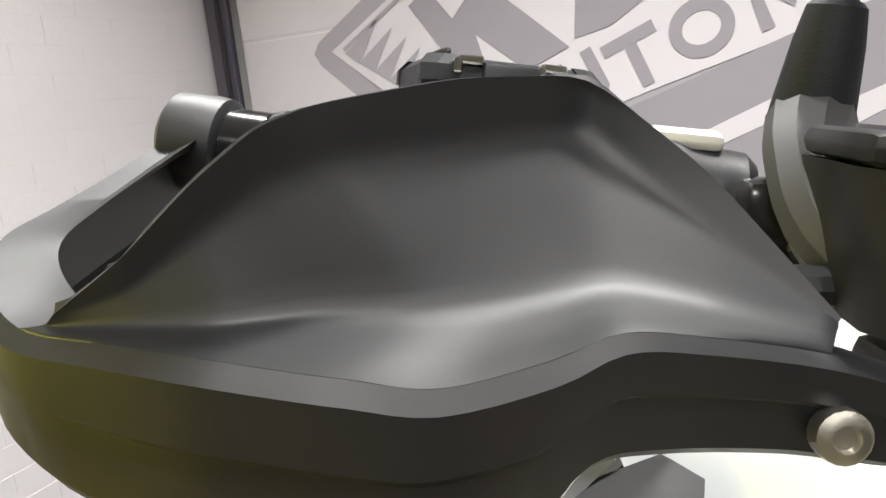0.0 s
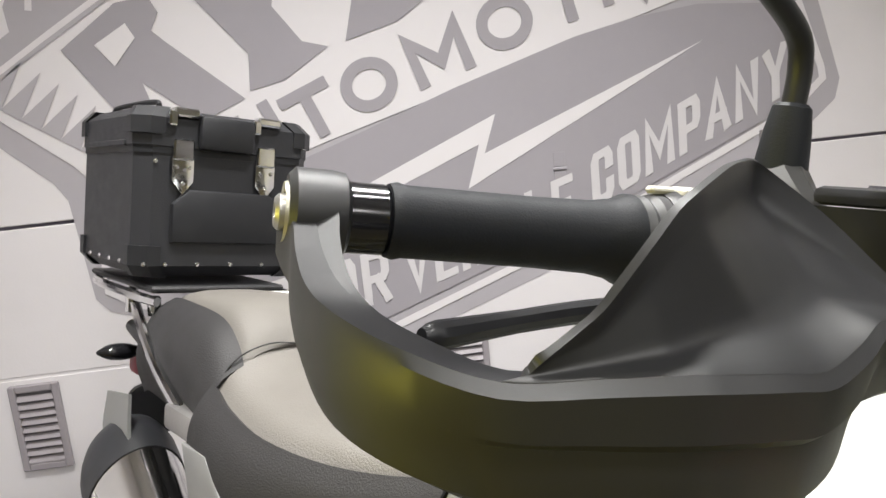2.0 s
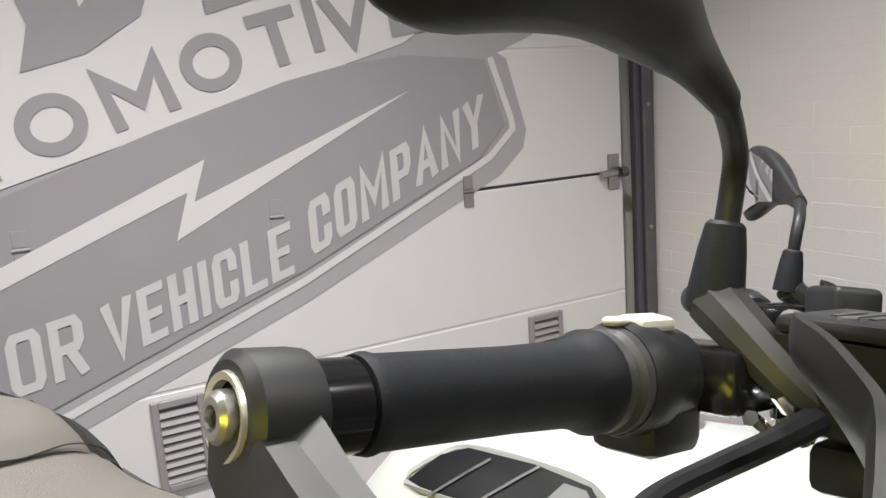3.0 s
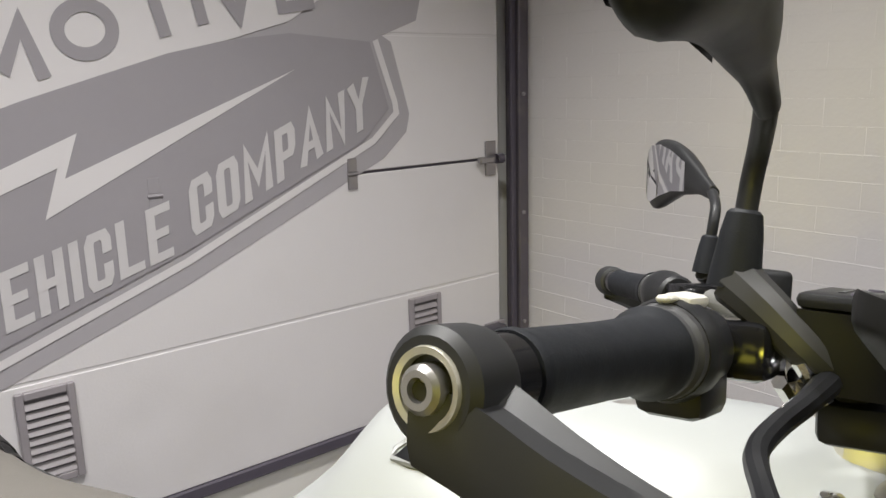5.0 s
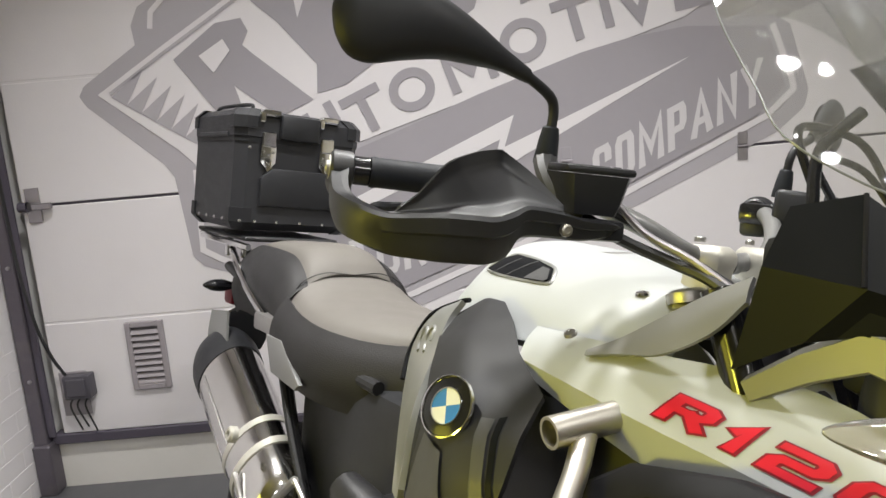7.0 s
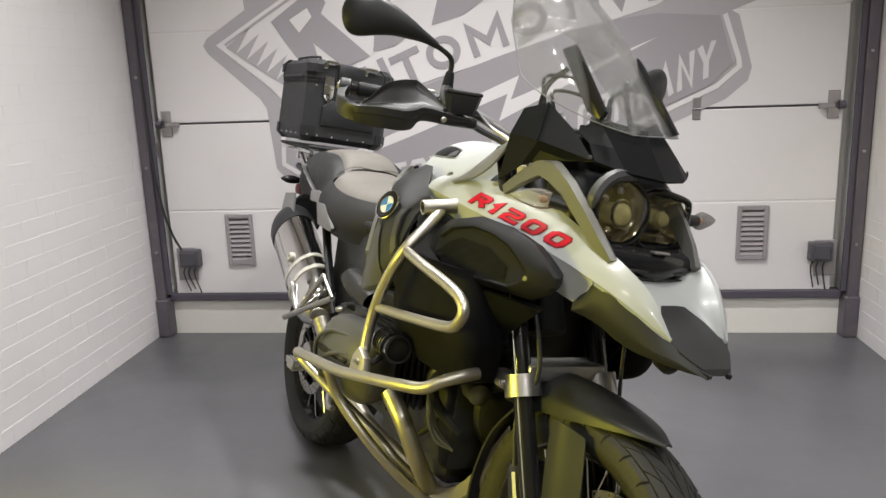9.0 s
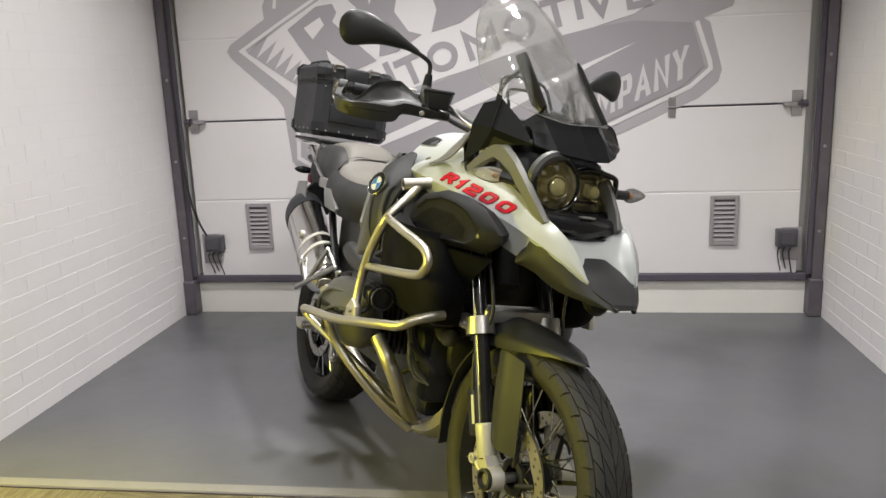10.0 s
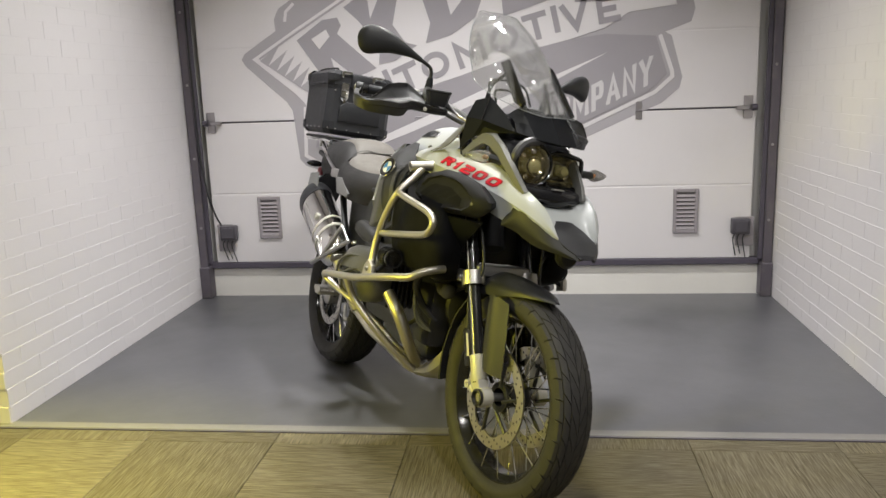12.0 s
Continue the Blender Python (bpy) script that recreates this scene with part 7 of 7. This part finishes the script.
# wind shield: points across it (under the ledge's edge, edge, foot, crease, rim) at stations from the tip to the bracket
SHIELD = [((0.4476, 0.9177, 1.1595), (0.4472, 0.9170, 1.1667), (0.4385, 0.9195, 1.1690), (0.4372, 0.9210, 1.1712), (0.4362, 0.9218, 1.1725)),
          ((0.4316, 0.9333, 1.1609), (0.4312, 0.9328, 1.1690), (0.4170, 0.9300, 1.1728), (0.4195, 0.9280, 1.1800), (0.4205, 0.9305, 1.1880)),
          ((0.4165, 0.9460, 1.1629), (0.4161, 0.9455, 1.1714), (0.3975, 0.9375, 1.1758), (0.4040, 0.9315, 1.1950), (0.4065, 0.9345, 1.2060)),
          ((0.4006, 0.9557, 1.1639), (0.4004, 0.9552, 1.1724), (0.3760, 0.9390, 1.1795), (0.3890, 0.9330, 1.2080), (0.3930, 0.9355, 1.2200)),
          ((0.3757, 0.9648, 1.1641), (0.3756, 0.9642, 1.1726), (0.3530, 0.9420, 1.1822), (0.3755, 0.9335, 1.2140), (0.3810, 0.9350, 1.2265)),
          ((0.3470, 0.9701, 1.1647), (0.3470, 0.9695, 1.1732), (0.3280, 0.9405, 1.1865), (0.3410, 0.9220, 1.2210), (0.3450, 0.9235, 1.2370)),
          ((0.3115, 0.9691, 1.1771), (0.3115, 0.9685, 1.1856), (0.3045, 0.9405, 1.1905), (0.3060, 0.9100, 1.2280), (0.3070, 0.9105, 1.2425)),
          ((0.2900, 0.9679, 1.1769), (0.2900, 0.9673, 1.1854), (0.2820, 0.9490, 1.1892), (0.2860, 0.9280, 1.2110), (0.2780, 0.9300, 1.2200)),
          ((0.2600, 0.9671, 1.1741), (0.2600, 0.9665, 1.1826), (0.2540, 0.9565, 1.1865), (0.2530, 0.9550, 1.1875), (0.2520, 0.9545, 1.1885))]

grid = creased_grid(SHIELD, (0.0, 0.12, 0.3, 0.5, 0.7, 0.88), 3)
# the ledge grows out of the guard's upper edge
edge_line = smooth_line([r[0] for r in rings], 24)
for j in range(len(grid[0])):
    seat_point = min(edge_line, key=lambda q: (q.xy - grid[6][j].xy).length) + Vector((0, 0, 0.0001))
    shift = seat_point - grid[6][j]
    for r in range(6):
        grid[r][j] = seat_point + Vector((0, -0.0004, -0.001)) * (6 - r)
    for r in range(6, 12):
        grid[r][j] = grid[r][j] + shift * (1 - (r - 6) / 6)
shield = add_patch(bmesh.new(), grid, 0.0032, 1, 1)
for g, b in zip(guards, (shield, flipped(shield))):
    part("guard_shield", b, GUARD, g, "raised wind shield", 70)
# clamp ring round the bar end, its washer and socket screw
bm = lathe([(0.004, 0.0), (0.004, 0.0115), (0.0, 0.012), (0.0, 0.0175), (0.003, 0.0208), (0.019, 0.0208), (0.025, 0.02), (0.027, 0.017), (0.027, 0.0)], END, BAR_DIR, 28)
pair("bar_end", bm, GUARD, bike, "black bar end clamp")
pair("end_washer", lathe([(0.002, 0.0112), (-0.001, 0.0114), (-0.0016, 0.0138), (0.001, 0.0146), (0.003, 0.0146)], END, BAR_DIR, 28, True), WASHER, bike, "pale steel washer")
pair("end_screw", lathe([(0.004, 0.0088), (-0.0035, 0.0084), (-0.0052, 0.0066), (-0.0052, 0.0042), (-0.001, 0.0038), (-0.001, 0.0)], END, BAR_DIR, 18), ALLOY, bike, "steel socket screw")
pair("guard_screw", lathe([(-0.004, 0.0068), (0.001, 0.0066), (0.002, 0.005), (0.0022, 0.0034), (0.0006, 0.0028), (0.0004, 0)], (0.256, 0.9665, 1.163), (0.25, 1, 0.05), 18), STAINLESS, bike, "steel guard screw")
pair("guard_bracket", add_box(bmesh.new(), (-0.03, -0.03, -0.012), (0.03, 0.012, 0.012), 0.006, 2, Matrix.Translation((0.195, 0.95, 1.165)) @ pose(0, 0, 0, 0, 0, -20)), PLASTIC, bike)

# side stand
part("side_stand", tube([(-0.12, 0.5, 0.34), (-0.2, 0.48, 0.18), (-0.262, 0.47, 0.08)], 0.012, 10), ENGINE, bike, "black side stand")

# ---------------------------------------------------------------- bricks and carpet tiles
def brick_wall(name, label, x_face, facing):
    """A wall along y whose painted face lies at x_face; facing: +1 looks to +x."""
    x0, x1 = sorted((x_face - facing * 0.0018, x_face - facing * 0.22))
    wall = tagged(part(name, box_mesh((x0, WALL_END + 0.006, -0.1), (x1, 0.06, TOP)), MORTAR), label, "wall", kind="structure")
    meshes = []
    for k in range(4):
        full = k < 3
        half = BRICK_LENGTH * (0.5 if full else 0.25) - 0.0013
        bm = box_mesh((-0.05, -half, -COURSE / 2 + 0.002), (0.0, half, COURSE / 2 - 0.0023))
        for v in bm.verts:
            v.co.x -= 0.0012 if v.co.z < 0 and v.co.x > -0.01 else 0.0
        rng = random.Random(k)
        for v in bm.verts:
            v.co.z += rng.uniform(-0.0007, 0.0007)
        me = bpy.data.meshes.new("brick")
        bmesh.ops.recalc_face_normals(bm, faces=bm.faces)
        bm.to_mesh(me)
        bm.free()
        me.materials.append(BRICK)
        meshes.append(me)
    rng = random.Random(name)
    rest = bmesh.new()
    turn = 0 if facing > 0 else 180
    for row in range(int(TOP / COURSE)):
        z = (row + 0.5) * COURSE
        y = WALL_END
        k = 0
        while y < 0.05:
            half = row % 2 and k == 0
            length = BRICK_LENGTH / 2 if half else BRICK_LENGTH
            place = pose(x_face + facing * rng.uniform(-0.0004, 0.0003), y + length / 2, z, 0, rng.uniform(-0.1, 0.1), turn)
            me = meshes[3] if half else meshes[rng.randrange(3)]
            if row < 29:
                shared("brick", me, wall, place)
            else:
                add_box(rest, (-0.05, -length / 2 + 0.0016, -COURSE / 2 + 0.002), (0.0, length / 2 - 0.0016, COURSE / 2 - 0.003), 0, 1, place)
            y += length
            k += 1
    tagged(part("upper_bricks", rest, BRICK, wall, "", 0), kind="stuff")
    return wall


wall_left = brick_wall("wall_left", "white painted brick side wall of the bay", LEFT, 1)
wall_right = brick_wall("wall_right", "white painted brick side wall of the bay", RIGHT, -1)
for name, xa, xb in (("wall_front_left", -4.2, LEFT - 0.004), ("wall_front_right", RIGHT + 0.004, 7.2)):
    wall = tagged(part(name, box_mesh((xa, WALL_END + 0.004, -0.1), (xb, WALL_END + 0.22, TOP)), MORTAR), "white painted brick front of the dividing wall", "wall", kind="structure")
    bm = bmesh.new()
    near = xb - 0.9 if xa < 0 else xa
    for row in range(int(TOP / COURSE)):
        x = near + (BRICK_LENGTH / 2 if row % 2 else 0)
        while x + BRICK_LENGTH <= near + 0.91:
            add_box(bm, (x + 0.0022, WALL_END - 0.004, row * COURSE + 0.0035), (x + BRICK_LENGTH - 0.0022, WALL_END + 0.01, (row + 1) * COURSE - 0.0035))
            x += BRICK_LENGTH
    tagged(part("front_bricks", bm, BRICK, wall, "", 0), kind="stuff")

carpet = tagged(part("carpet_floor", box_mesh((-4.2, -8.2, -0.2), (7.2, FRONT - 0.008, -0.014)), RAIL_DARK), "brown and grey striped carpet tiles laid in alternating directions", "carpet", kind="structure")


def tile_mesh(width, depth):
    me = bpy.data.meshes.new("carpet_tile")
    bm = box_mesh((-width / 2 + 0.0008, -depth / 2 + 0.0008, -0.014), (width / 2 - 0.0008, depth / 2 - 0.0008, 0.0), 0.002)
    bmesh.ops.recalc_face_normals(bm, faces=bm.faces)
    bm.to_mesh(me)
    bm.free()
    me.materials.append(CARPET)
    return me


TILE_X = 0.34
CUT = 0.085  # depth of the cut row along the floor's edge
whole, cut_along, cut_across = tile_mesh(0.5, 0.5), tile_mesh(0.5, CUT), tile_mesh(CUT, 0.5)
for i in range(-4, 11):
    x = TILE_X + 0.5 * i
    turned = (i + 1) % 2
    shared("carpet_tile", cut_across if turned else cut_along, carpet, pose(x, FRONT - 0.008 - CUT / 2, -0.002, 0, 0, 90 * turned))
    for j in range(10):
        shared("carpet_tile", whole, carpet, pose(x, FRONT - 0.258 - CUT - 0.5 * j, -0.002, 0, 0, 90 * ((i + j) % 2)))
